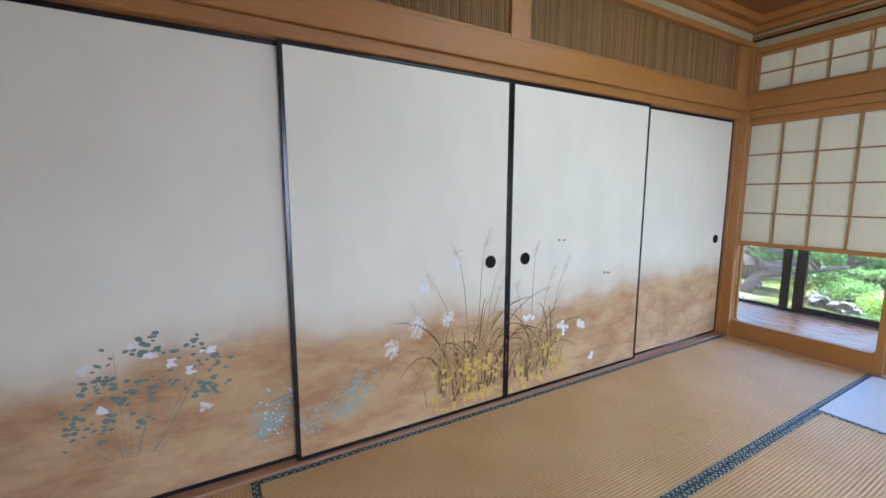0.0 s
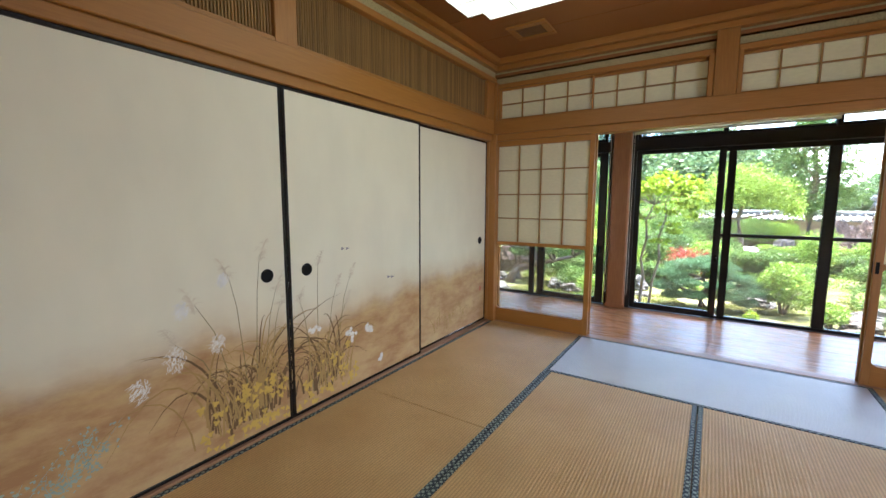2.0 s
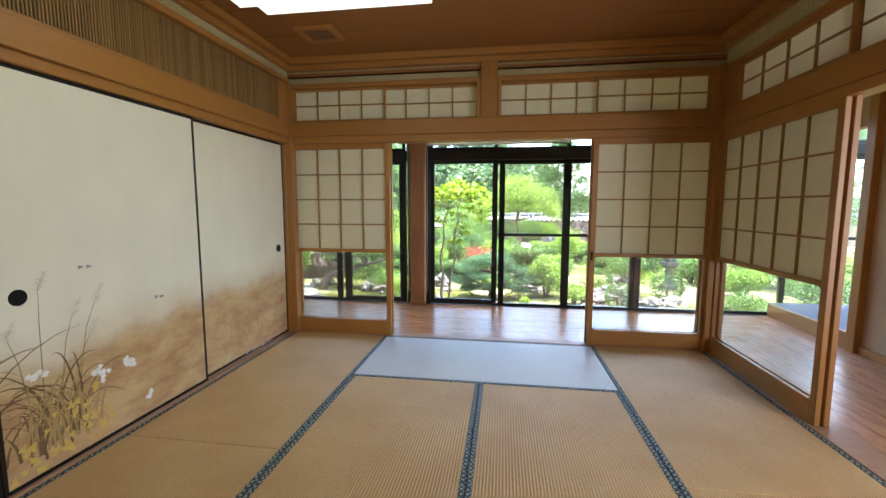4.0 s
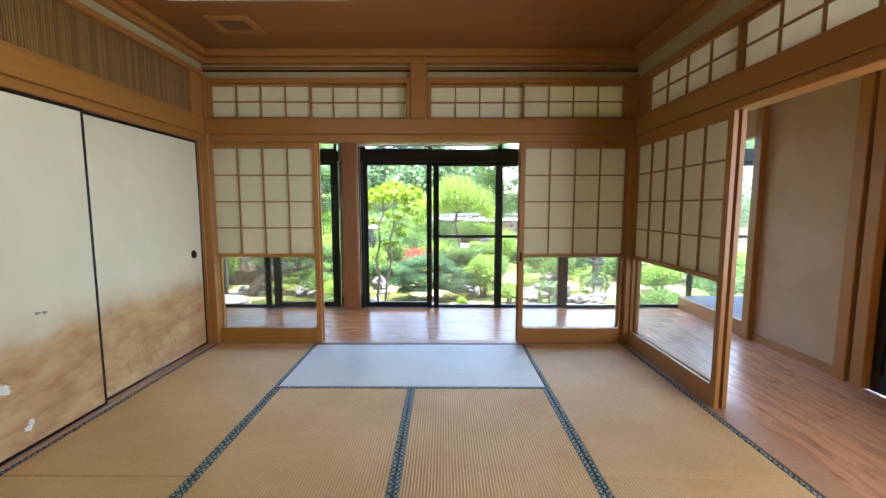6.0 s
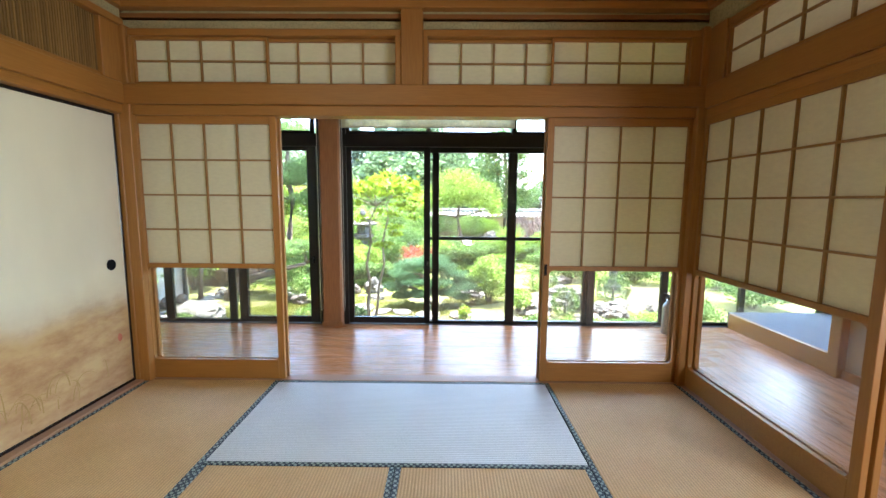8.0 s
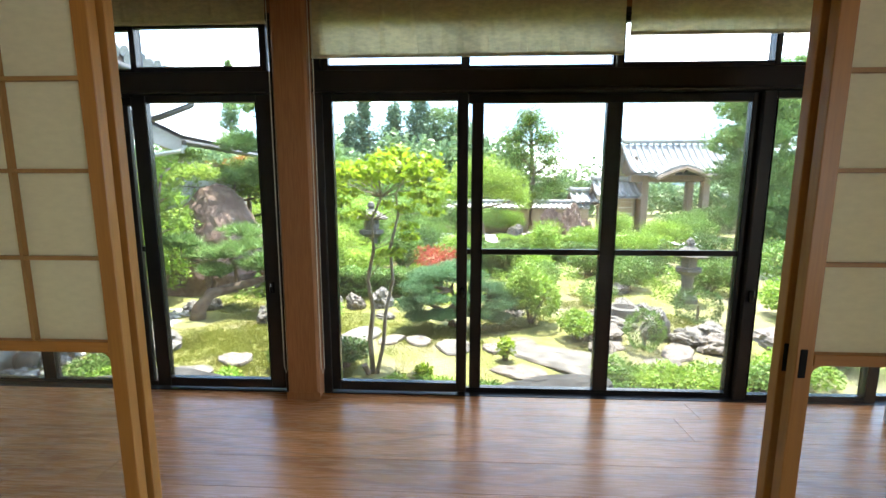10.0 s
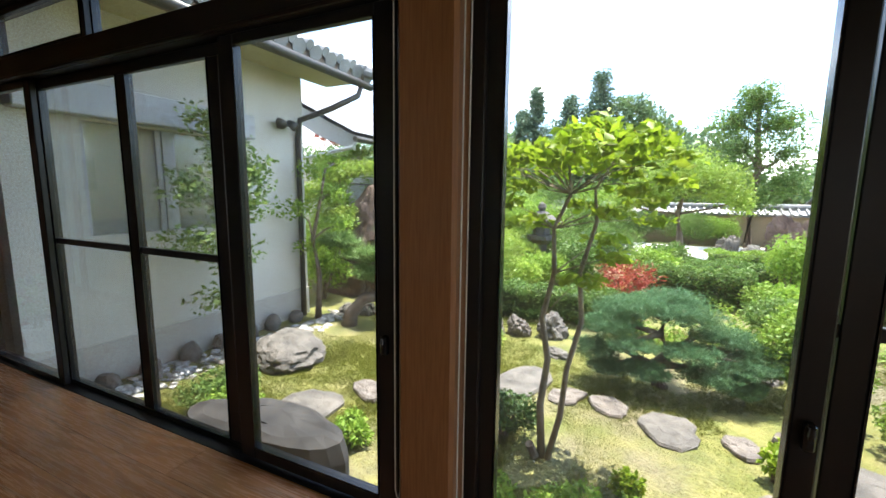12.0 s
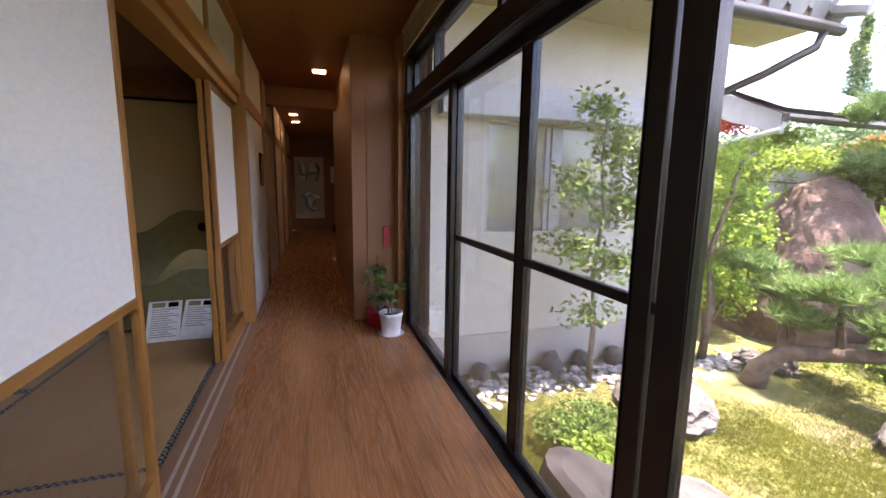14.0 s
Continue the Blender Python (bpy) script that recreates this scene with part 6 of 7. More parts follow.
def tiled_roof(parent, x0, x1, y, half, z_ridge, z_eave, name="roof"):
    """A gabled roof with its ridge along x: curved slopes, rows of cover tiles, ridge and end tiles."""
    b, t = bmesh.new(), bmesh.new()
    prof = [(0.0, z_ridge), (0.35, z_ridge - (z_ridge - z_eave) * 0.48), (0.7, z_ridge - (z_ridge - z_eave) * 0.82), (1.0, z_eave)]
    for s in (-1, 1):
        for (u0, za), (u1, zb) in zip(prof, prof[1:]):
            for dz, fl in ((0, s < 0), (-0.10, s > 0)):
                vs = [b.verts.new(c) for c in ((x0, y + s * half * u0, za + dz), (x1, y + s * half * u0, za + dz), (x1, y + s * half * u1, zb + dz), (x0, y + s * half * u1, zb + dz))]
                b.faces.new(vs if fl else vs[::-1])
        n = int((x1 - x0) / 0.25)
        for k in range(n + 1):
            x = x0 + k * (x1 - x0) / n
            tube([(x, y + s * half * u * 1.01, z + 0.02) for u, z in prof], 0.055, 6, t)
    roof = part(name, b, tile_m, parent, "grey tiled roof")
    part("cover_tiles", t, tile_m, roof)
    part("ridge", tube([(x0 - 0.12, y, z_ridge + 0.22), (x0 + 0.1, y, z_ridge + 0.13), (x1 - 0.1, y, z_ridge + 0.13), (x1 + 0.12, y, z_ridge + 0.22)], 0.10, 8), tile_m, roof)
    for x in (x0 + 0.03, x1 - 0.03):
        e = bmesh.new()
        for s in (-1, 1):
            tube([(x, y + s * half * u, z - 0.10) for u, z in prof], 0.06, 4, e)
        part("bargeboard", e, gate_wood, roof)
    return roof


gate = thing("temple_gate", (9.9, 17.2, GZ), "weathered timber temple gate with a grey tiled roof", "gate")
tiled_roof(gate, 8.15, 12.1, 17.2, 1.5, 3.30, 2.05)
for x in (8.9, 11.4):
    for y in (16.6, 17.8):
        part("post", box(x - 0.14, x + 0.14, y - 0.14, y + 0.14, GZ - 0.05, 2.35, 0.02), gate_wood, gate)
part("beam", box(8.3, 12.0, 16.5, 16.7, 1.72, 2.0, 0.02), gate_wood, gate)
part("beam", box(8.3, 12.0, 17.7, 17.9, 1.72, 2.0, 0.02), gate_wood, gate)
part("tie_beam", box(8.75, 9.05, 16.0, 18.4, 1.95, 2.2, 0.02), gate_wood, gate)
part("gable_panel", box(8.45, 8.55, 16.5, 17.9, 2.1, 2.75), gate_wood, gate)
part("door_leaf", box(9.05, 9.12, 17.3, 18.3, GZ + 0.1, 1.7, 0.01), gate_wood, gate)
# curved porch gable facing the garden
pb = bmesh.new()
for k in range(16):
    u = -1 + 2 * k / 15
    tube([(10.0 + u * 1.05, 15.55, 2.30 - 0.42 * abs(u) ** 1.6), (10.0 + u * 1.05, 17.0, 2.55 - 0.42 * abs(u) ** 1.6)], 0.085, 6, pb)
part("porch_roof", pb, tile_m, gate)
part("porch_board", tube([(8.95, 15.5, 1.82), (9.5, 15.5, 2.06), (10.0, 15.5, 2.22), (10.5, 15.5, 2.06), (11.05, 15.5, 1.82)], 0.09, 6), gate_wood, gate)
sidew = thing("gate_wing", (8.0, 17.3, GZ), "ochre wing wall of the gate under a tiled roof", "wall")
part("wall", box(7.25, 8.75, 17.15, 17.45, GZ - 0.05, 1.15), earth_wall, sidew)
for z in (0.1, 0.35, 0.6, 0.85):
    part("white_line", box(7.25, 8.75, 17.14, 17.15, z, z + 0.02), sand_m, sidew)
tiled_roof(sidew, 7.0, 8.75, 17.3, 0.85, 1.72, 1.12)
tiled_roof(sidew, 6.2, 7.2, 17.9, 0.8, 1.25, 0.85, "lower_roof")

for o in (gate, sidew):
    o.location.x += 0.75

# ---- far woods and hills ----
for k, (x, y, h, r) in enumerate(((-4.2, 25, 7.2, 1.05), (-5.1, 25.5, 6.2, 1.0), (-0.7, 25, 7.8, 1.35), (-2.3, 25, 6.6, 1.2), (-6.8, 25, 3.8, 1.2))):
    tree("cedar", (x, y, GZ), [(x, y, GZ - 0.03), (x, y, h * 0.5), (x, y, h - 0.3)], 0.18, [((x + 0.25 * r * math.sin(j * 2.4), y + 0.2 * math.cos(j * 2.4), GZ + 0.8 + (h - 0.8) * j / 9), (r * (2.3 - 0.22 * j) * (1.15 if j % 2 else 0.85) + 0.12, r * (2.1 - 0.2 * j) + 0.12, h * 0.10), 460) for j in range(10)], 0.26, lf_cedar_hazy, 150 + k,
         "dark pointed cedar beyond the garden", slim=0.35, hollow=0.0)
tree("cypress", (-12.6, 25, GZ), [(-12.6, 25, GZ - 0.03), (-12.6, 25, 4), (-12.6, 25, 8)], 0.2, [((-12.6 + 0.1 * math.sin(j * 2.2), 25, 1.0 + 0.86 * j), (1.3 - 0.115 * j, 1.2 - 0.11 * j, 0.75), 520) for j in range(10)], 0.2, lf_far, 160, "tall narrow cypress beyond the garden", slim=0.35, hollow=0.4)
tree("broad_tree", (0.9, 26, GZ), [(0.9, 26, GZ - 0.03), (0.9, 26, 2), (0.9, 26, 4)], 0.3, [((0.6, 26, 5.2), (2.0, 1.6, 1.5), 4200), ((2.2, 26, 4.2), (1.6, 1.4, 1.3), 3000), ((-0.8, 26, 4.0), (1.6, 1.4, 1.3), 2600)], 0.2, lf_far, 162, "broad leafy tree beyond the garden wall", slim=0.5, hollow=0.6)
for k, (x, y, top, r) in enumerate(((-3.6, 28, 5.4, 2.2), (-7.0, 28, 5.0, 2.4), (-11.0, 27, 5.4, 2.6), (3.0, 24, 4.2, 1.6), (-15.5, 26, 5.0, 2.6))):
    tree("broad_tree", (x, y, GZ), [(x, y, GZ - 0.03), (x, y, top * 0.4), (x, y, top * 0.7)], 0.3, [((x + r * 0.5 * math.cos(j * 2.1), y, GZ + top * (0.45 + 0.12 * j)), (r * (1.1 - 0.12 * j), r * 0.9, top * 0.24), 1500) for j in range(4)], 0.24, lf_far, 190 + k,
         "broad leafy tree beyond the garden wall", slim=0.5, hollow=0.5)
fw = new("far_woods")
tagged(fw, "distant mixed woodland behind the garden", "woods", kind="stuff")
rng = np.random.default_rng(12)
wc = []
for k in range(34):
    x = -13 + 19 * rng.random()
    wc.append(((x, 18.8 + 3 * rng.random(), 1.2), (1.3 + rng.random(), 1.1, 2.0 + 1.1 * rng.random()), 900))
for k in range(90):
    x = -34 + 68 * rng.random()
    top = 3.4 + 1.8 * rng.random() - (1.8 if x > 4 else 0)
    top = top + (1.0 if x < -6 else 0)
    wc.append(((x, 28 + 5 * rng.random(), top * 0.45), (2.0 + rng.random(), 1.6, top * 0.6), 620))
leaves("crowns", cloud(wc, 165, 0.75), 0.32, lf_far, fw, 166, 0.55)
b = bmesh.new()
hx = np.linspace(-900, 900, 80)
lo = [b.verts.new((x, 700, -20)) for x in hx]
hi = [b.verts.new((x, 700, 20 + 26 * noise.noise(Vector((x * 0.004, 2, 0))) + 8 * noise.noise(Vector((x * 0.02, 5, 0))))) for x in hx]
for k in range(len(hx) - 1):
    b.faces.new((lo[k], lo[k + 1], hi[k + 1], hi[k]))
struct("backdrop", b, plain("hazy_hills", (0.16, 0.24, 0.33), 1.0), "hazy blue hills on the horizon", "hills")

# ---- wing of the house ----
HX, HY = -2.6, 4.45
wing = thing("house_wing", (HX - 2, 3.0, GZ), "plastered house wing with a tiled eave and shaded windows", "house")
part("wall", box(HX - 0.15, HX, 1.45, 1.95, GZ - 0.1, 2.95), house_plaster, wing)
part("wall", box(HX - 0.15, HX, 1.95, 3.40, GZ - 0.1, 0.82), house_plaster, wing)
part("wall", box(HX - 0.15, HX, 1.95, 3.40, 1.78, 2.95), house_plaster, wing)
part("wall", box(HX - 0.15, HX, 3.40, HY, GZ - 0.1, 2.95), house_plaster, wing)
part("end_wall", box(HX - 5.0, HX - 0.15, HY - 0.15, HY, GZ - 0.1, 2.95), house_plaster, wing)
part("plinth", box(HX, HX + 0.02, 1.46, HY, GZ - 0.1, -0.12, 0.004), speckled("plinth", (0.42, 0.40, 0.36), (0.48, 0.46, 0.42), 3, 0.9, 0.2, 0.004, 60), wing)
part("window_hood", box(HX, HX + 0.16, 1.5, 3.55, 1.80, 2.06, 0.01), house_grey, wing, "grey band above the windows")
for y0, y1 in ((1.95, 2.62), (2.70, 3.40)):
    wn_ = part("window", box(HX - 0.09, HX - 0.06, y0, y0 + 0.05, 0.82, 1.78, 0.003), house_grey, wing)
    part("frame", box(HX - 0.09, HX - 0.06, y1 - 0.05, y1, 0.82, 1.78, 0.003), house_grey, wn_)
    part("blind", box(HX - 0.12, HX - 0.11, y0 + 0.05, y1 - 0.05, 0.95, 1.78), linen, wn_, "pale lowered blind")
    pn = part("pane", box(HX - 0.077, HX - 0.073, y0 + 0.05, y1 - 0.05, 0.82, 1.78), glass, wn_)
    pn.visible_shadow = False
part("window_post", box(HX - 0.10, HX - 0.04, 2.62, 2.70, 0.82, 1.78, 0.004), house_grey, wing)
part("inner_wall", box(HX - 0.60, HX - 0.55, 1.5, 4.2, GZ, 2.9), house_plaster, wing)
eb = bmesh.new()
for (xa, za), (xb, zb) in (((-5.0, 4.15), (-1.98, 2.83)), ((-5.0, 4.03), (-1.98, 2.71))):
    vs = [eb.verts.new(c) for c in ((xa, 1.2, za), (xa, HY + 0.55, za), (xb, HY + 0.55, zb), (xb, 1.2, zb))]
    eb.faces.new(vs)
roofp = part("roof", eb, tile_m, wing, "grey tiled roof slope")
cb = bmesh.new()
for k in range(15):
    y = 1.3 + k * 0.262
    tube([(-5.0, y, 4.18), (-1.93, y, 2.87)], 0.065, 8, cb)
part("cover_tiles", cb, tile_m, roofp)
tb = bmesh.new()
for k in range(15):
    y = 1.43 + k * 0.262
    tube([(-2.6, y - 0.02, 3.10), (-1.95, y - 0.02, 2.81)], 0.10, 8, tb)
part("pan_tiles", tb, tile_m, roofp)
part("soffit", box(HX, -2.02, 1.2, HY + 0.5, 2.70, 2.73), linen, wing, "pale boarded soffit")
part("fascia", box(-2.03, -1.985, 1.2, HY + 0.5, 2.66, 2.82, 0.005), gate_wood, wing)
part("gutter", tube([(-1.92, 1.2, 2.70), (-1.92, HY + 0.62, 2.66)], 0.055, 8), pipe_m, wing, "dark half-round gutter", True)
part("downpipe", tube([(-1.92, HY + 0.42, 2.66), (-1.94, HY + 0.36, 2.50), (-2.2, HY + 0.1, 2.30), (-2.52, HY - 0.13, 2.14), (-2.55, HY - 0.14, 1.9), (-2.55, HY - 0.14, GZ)], 0.038, 8), pipe_m, wing, "dark bent downpipe", True)
part("corner_tile", tube([(-2.1, HY + 0.52, 2.9), (-1.75, HY + 0.66, 2.80)], [0.09, 0.07], 8), tile_m, wing)
sp = thing("spotlight", (HX + 0.06, 4.05, 2.05), "small twin outdoor spotlight on the house wall", "spotlight")
part("mount", box(HX, HX + 0.03, 4.0, 4.1, 2.0, 2.1, 0.006), pipe_m, sp)
for dy in (-0.09, 0.07):
    part("head", tube([(HX + 0.04, 4.05 + dy * 0.3, 2.05), (HX + 0.1, 4.05 + dy, 2.07), (HX + 0.18, 4.05 + dy * 1.3, 2.02)], [0.02, 0.045, 0.06], 10), pipe_m, sp, "", True)

low = thing("lower_house", (-5.0, 7.0, GZ), "lower grey annex with a gabled roof behind foliage", "house")
part("wall", box(-7.5, -3.7, 6.5, 9.5, GZ - 0.1, 1.9), house_plaster, low)
gb = bmesh.new()
for y in (6.15, 6.22):
    vs = [gb.verts.new(c) for c in ((-3.05, y, 1.95), (-3.05, y, 2.20), (-6.2, y, 3.75), (-6.2, y, 3.42), (-3.75, y, 2.2))]
    gb.faces.new(vs)
bmesh.ops.bridge_loops(gb, edges=list(gb.edges))
part("bargeboard", gb, house_grey, low, "pale grey bargeboard of the gable")
lb = bmesh.new()
for dz in (0.0, 0.07):
    vs = [lb.verts.new(c) for c in ((-6.2, 6.05, 3.78 + dz), (-2.95, 6.05, 2.18 + dz), (-2.95, 9.8, 2.18 + dz), (-6.2, 9.8, 3.78 + dz))]
    lb.faces.new(vs)
part("roof", lb, tile_m, low, "dark sheet roof slope")
part("gutter", tube([(-2.9, 6.0, 2.12), (-2.9, 9.8, 2.12)], 0.05, 8), pipe_m, low)
part("pipe", tube([(-2.9, 6.05, 2.1), (-2.95, 6.0, 1.98), (-3.9, 5.9, 1.82)], 0.035, 8), house_grey, low, "pale drain pipe")


set_out(mark, 0.10)

# ---- painting on the sliding doors ----
ink = {k: plain("paint_" + k, c, 0.8, spec=0.2) for k, c in (("brown", (0.17, 0.105, 0.05)), ("straw", (0.40, 0.26, 0.10)), ("olive", (0.24, 0.20, 0.09)), ("plume", (0.66, 0.58, 0.45)), ("white", (0.80, 0.80, 0.78)), ("blue_green", (0.19, 0.25, 0.21)),
                                                        ("pale_green", (0.34, 0.44, 0.38)), ("yellow", (0.62, 0.42, 0.10)), ("grey", (0.33, 0.31, 0.33)), ("seal", (0.50, 0.16, 0.09)), ("hill", (0.26, 0.23, 0.11)), ("hill_dark", (0.17, 0.165, 0.075)))}
prng = random.Random(77)


def stroke(b, x, pts, w0, w1=0.0005):
    """A brush stroke through (y, z) points on a door at depth x, narrowing to its end."""
    n = len(pts)
    x += prng.uniform(0, 0.00025)
    side = []
    for i, (y, z) in enumerate(pts):
        a, c = pts[max(i - 1, 0)], pts[min(i + 1, n - 1)]
        d = Vector((c[0] - a[0], c[1] - a[1])).normalized()
        w = w0 + (w1 - w0) * (i / (n - 1)) ** 1.5
        side.append((b.verts.new((x, y - d.y * w, z + d.x * w)), b.verts.new((x, y + d.y * w, z - d.x * w))))
    for (a, c), (e, f) in zip(side, side[1:]):
        b.faces.new((a, e, f, c))


def blade(b, x, y, z, lean, h, w, curl=0.4):
    pts = []
    for k in range(9):
        u = k / 8
        pts.append((y + lean * h * (u ** 1.7), z + h * (u - curl * u ** 3)))
    stroke(b, x, pts, w)


def blob(b, x, y, z, r, lobes=0, squash=1.0, turn=0.0):
    """A painted leaf or flower: a flat uneven patch."""
    n = 14
    x += prng.uniform(0, 0.00025)
    vs = []
    for k in range(n):
        a = 2 * math.pi * k / n
        q = r * (1 + (0.35 * math.cos(lobes * a) if lobes else 0) + prng.uniform(-0.1, 0.1))
        u, v = q * math.cos(a), q * squash * math.sin(a)
        vs.append(b.verts.new((x, y + u * math.cos(turn) - v * math.sin(turn), z + u * math.sin(turn) + v * math.cos(turn))))
    b.faces.new(vs)


def plume(b, x, y, z, lean, size):
    """A nodding seed head: many fine hairs off a curved spine."""
    side = 1 if lean > 0 else -1
    for k in range(54):
        u = prng.random()
        cy, cz = y + side * size * 0.3 * u * u, z + size * (u - 0.35) * 0.8
        h = size * prng.uniform(0.15, 0.42) * (1.15 - 0.6 * u)
        w = side if prng.random() < 0.7 else -side
        stroke(b, x, [(cy, cz), (cy + w * h * 0.35, cz + h * 0.35), (cy + w * h * 0.8, cz + h * 0.2)], 0.0011, 0.0003)


def fluff(b, x, y, z, r, n):
    """A white silky tuft of fine strokes."""
    for k in range(n):
        a = prng.uniform(0, 6.28)
        q = r * prng.random() ** 0.6
        cy, cz = y + q * 0.7 * math.cos(a), z + q * math.sin(a)
        d = prng.uniform(0.012, 0.03)
        t = -2.3 + prng.gauss(0, 0.5)
        stroke(b, x, [(cy, cz), (cy + 0.5 * d * math.cos(t) + 0.003, cz + 0.5 * d * math.sin(t)), (cy + d * math.cos(t), cz + d * math.sin(t))], 0.0016, 0.0004)


def painted(door, name, build, key, label):
    b = bmesh.new()
    build(b)
    part(name, b, ink[key], door, label)


XF, XB = -0.0224, -0.0584

A_TIPS = [(-4.42 + 0.06 * (k % 9) + prng.gauss(0, 0.03), 0.36 + 0.31 * ((k * 5) % 11) / 11 + prng.gauss(0, 0.02)) for k in range(26)]

def paint_leaves_a(b):
    for y, z in A_TIPS:
        for k in range(prng.randint(5, 9)):
            blob(b, XB, y + prng.gauss(0, 0.024), z + prng.gauss(0, 0.02), prng.uniform(0.007, 0.014), 0, prng.uniform(0.4, 0.75), prng.uniform(-0.7, 0.7))
    for y, z in A_TIPS[::2]:
        stroke(b, XB, [(-4.26 + 0.3 * (y + 4.26), 0.22), (-4.26 + 0.7 * (y + 4.26), 0.22 + 0.5 * (z - 0.22)), (y, z)], 0.0009, 0.0006)

def paint_flowers_a(b):
    for y, z in ((-4.16, 0.62), (-3.97, 0.60), (-4.03, 0.53), (-3.99, 0.36), (-4.33, 0.43), (-4.36, 0.60), (-4.21, 0.67), (-4.10, 0.57)):
        for j in range(4):
            blob(b, XB + 0.0003, y + prng.gauss(0, 0.009), z + prng.gauss(0, 0.006), prng.uniform(0.010, 0.017), 3, 0.6, prng.uniform(-0.6, 0.6))
    for k in range(50):
        blob(b, XB + 0.0003, prng.uniform(-3.80, -3.63), prng.uniform(0.13, 0.40), prng.uniform(0.002, 0.005))

def paint_aster(b, x, y0, y1):
    """Sprigs of small round leaves along thin branching stems."""
    for k in range(13):
        u = prng.random()
        y, z = y0 + (y1 - y0) * u * 0.8, 0.15 + 0.06 * u
        ty, tz = y + prng.uniform(-0.10, 0.16), z + prng.uniform(0.08, 0.22)
        stroke(b, x, [(y, z), ((y + ty) / 2 - 0.01, (z + tz) / 2), (ty, tz)], 0.0012, 0.0006)
        for j in range(22):
            v = prng.random()
            blob(b, x, y + (ty - y) * v + prng.gauss(0, 0.02), z + (tz - z) * v + prng.gauss(0, 0.018), prng.uniform(0.003, 0.0075), 0, 0.6, prng.uniform(0, 3))

def paint_grass(b, x, cy, spread_y, n, hmax, w=0.0042):
    for k in range(n):
        y = cy + prng.gauss(0, spread_y)
        blade(b, x, y, prng.uniform(0.08, 0.2), prng.uniform(-0.75, 0.75), prng.uniform(0.35, 1.15) * hmax, w * prng.uniform(0.8, 1.5), prng.uniform(0.3, 0.95))

def paint_stems(b, x, tops):
    for y0, y, z in tops:
        stroke(b, x, [(y0, 0.12), (y0 + (y - y0) * 0.2, 0.12 + (z - 0.12) * 0.4), (y0 + (y - y0) * 0.55, 0.12 + (z - 0.12) * 0.78), (y, z)], 0.0028, 0.001)

B_TOPS = ((-2.66, -2.61, 0.98), (-2.70, -2.78, 0.90), (-2.76, -2.94, 0.78), (-2.62, -2.52, 0.80), (-2.78, -3.03, 0.62), (-2.58, -2.50, 0.72))
C_TOPS = ((-2.26, -2.24, 0.90), (-2.20, -2.10, 0.74), (-2.12, -1.98, 0.79), (-2.3, -2.38, 0.7), (-2.15, -2.02, 0.62))
painted(door_a, "painted_leaves", paint_leaves_a, "blue_green", "painted dark blue-green leaves")
painted(door_a, "painted_flowers", paint_flowers_a, "white", "painted white blossoms")
painted(door_a, "painted_asters", lambda b: paint_aster(b, XB, -3.80, -3.65), "pale_green", "painted pale green sprigs")
painted(door_b, "painted_asters", lambda b: paint_aster(b, XF, -3.62, -3.24), "pale_green", "painted pale green sprigs")
painted(door_b, "painted_grass", lambda b: paint_grass(b, XF, -2.70, 0.10, 52, 0.70, 0.0055), "brown", "painted brown grass blades")
painted(door_b, "painted_grass", lambda b: paint_grass(b, XF + 0.0003, -2.66, 0.12, 40, 0.72, 0.0042), "straw", "painted straw-coloured grass blades")
painted(door_b, "painted_stems", lambda b: paint_stems(b, XF, B_TOPS), "olive", "painted thin stems")
painted(door_b, "painted_plumes", lambda b: [plume(b, XF + 0.0002, y, z, -0.7 if y < -2.7 else 0.25, 0.15) for y0, y, z in B_TOPS], "plume", "painted pale grass plumes")

def paint_white_b(b):
    for y, z, r in ((-3.17, 0.47, 0.055), (-3.03, 0.56, 0.06), (-2.84, 0.58, 0.045), (-2.99, 0.77, 0.04), (-2.80, 0.88, 0.035)):
        fluff(b, XF + 0.0004, y, z, r, 90)

def paint_yellow(b, x, y0, y1, z1, n):
    for k in range(n):
        blob(b, x, prng.uniform(y0, y1), 0.05 + (z1 - 0.05) * prng.random() ** 1.4, prng.uniform(0.009, 0.019), 3, 0.9, prng.uniform(0, 3))

painted(door_b, "painted_blossoms", paint_white_b, "white", "painted white blossoms")
painted(door_b, "painted_leaves", lambda b: paint_yellow(b, XF + 0.0005, -2.96, -2.47, 0.32, 75), "yellow", "painted yellow leaves")
painted(door_c, "painted_grass", lambda b: paint_grass(b, XF, -2.22, 0.10, 36, 0.58, 0.005), "brown", "painted brown grass blades")
painted(door_c, "painted_grass", lambda b: paint_grass(b, XF + 0.0003, -2.14, 0.12, 32, 0.58, 0.004), "straw", "painted straw-coloured grass blades")
painted(door_c, "painted_stems", lambda b: paint_stems(b, XF, C_TOPS), "olive", "painted thin stems")
painted(door_c, "painted_plumes", lambda b: [plume(b, XF + 0.0002, y, z, 0.5, 0.11) for y0, y, z in C_TOPS], "plume", "painted pale grass plumes")
painted(door_c, "painted_leaves", lambda b: paint_yellow(b, XF + 0.0005, -2.41, -1.93, 0.34, 50), "yellow", "painted yellow leaves")

def paint_white_c(b):
    for y, z in ((-2.01, 0.40), (-1.81, 0.37), (-1.70, 0.14), (-1.98, 0.37), (-1.84, 0.40), (-2.28, 0.5)):
        for k in range(7):
            blob(b, XF + 0.0004, y + prng.gauss(0, 0.016), z + prng.gauss(0, 0.016), 0.013, 5)

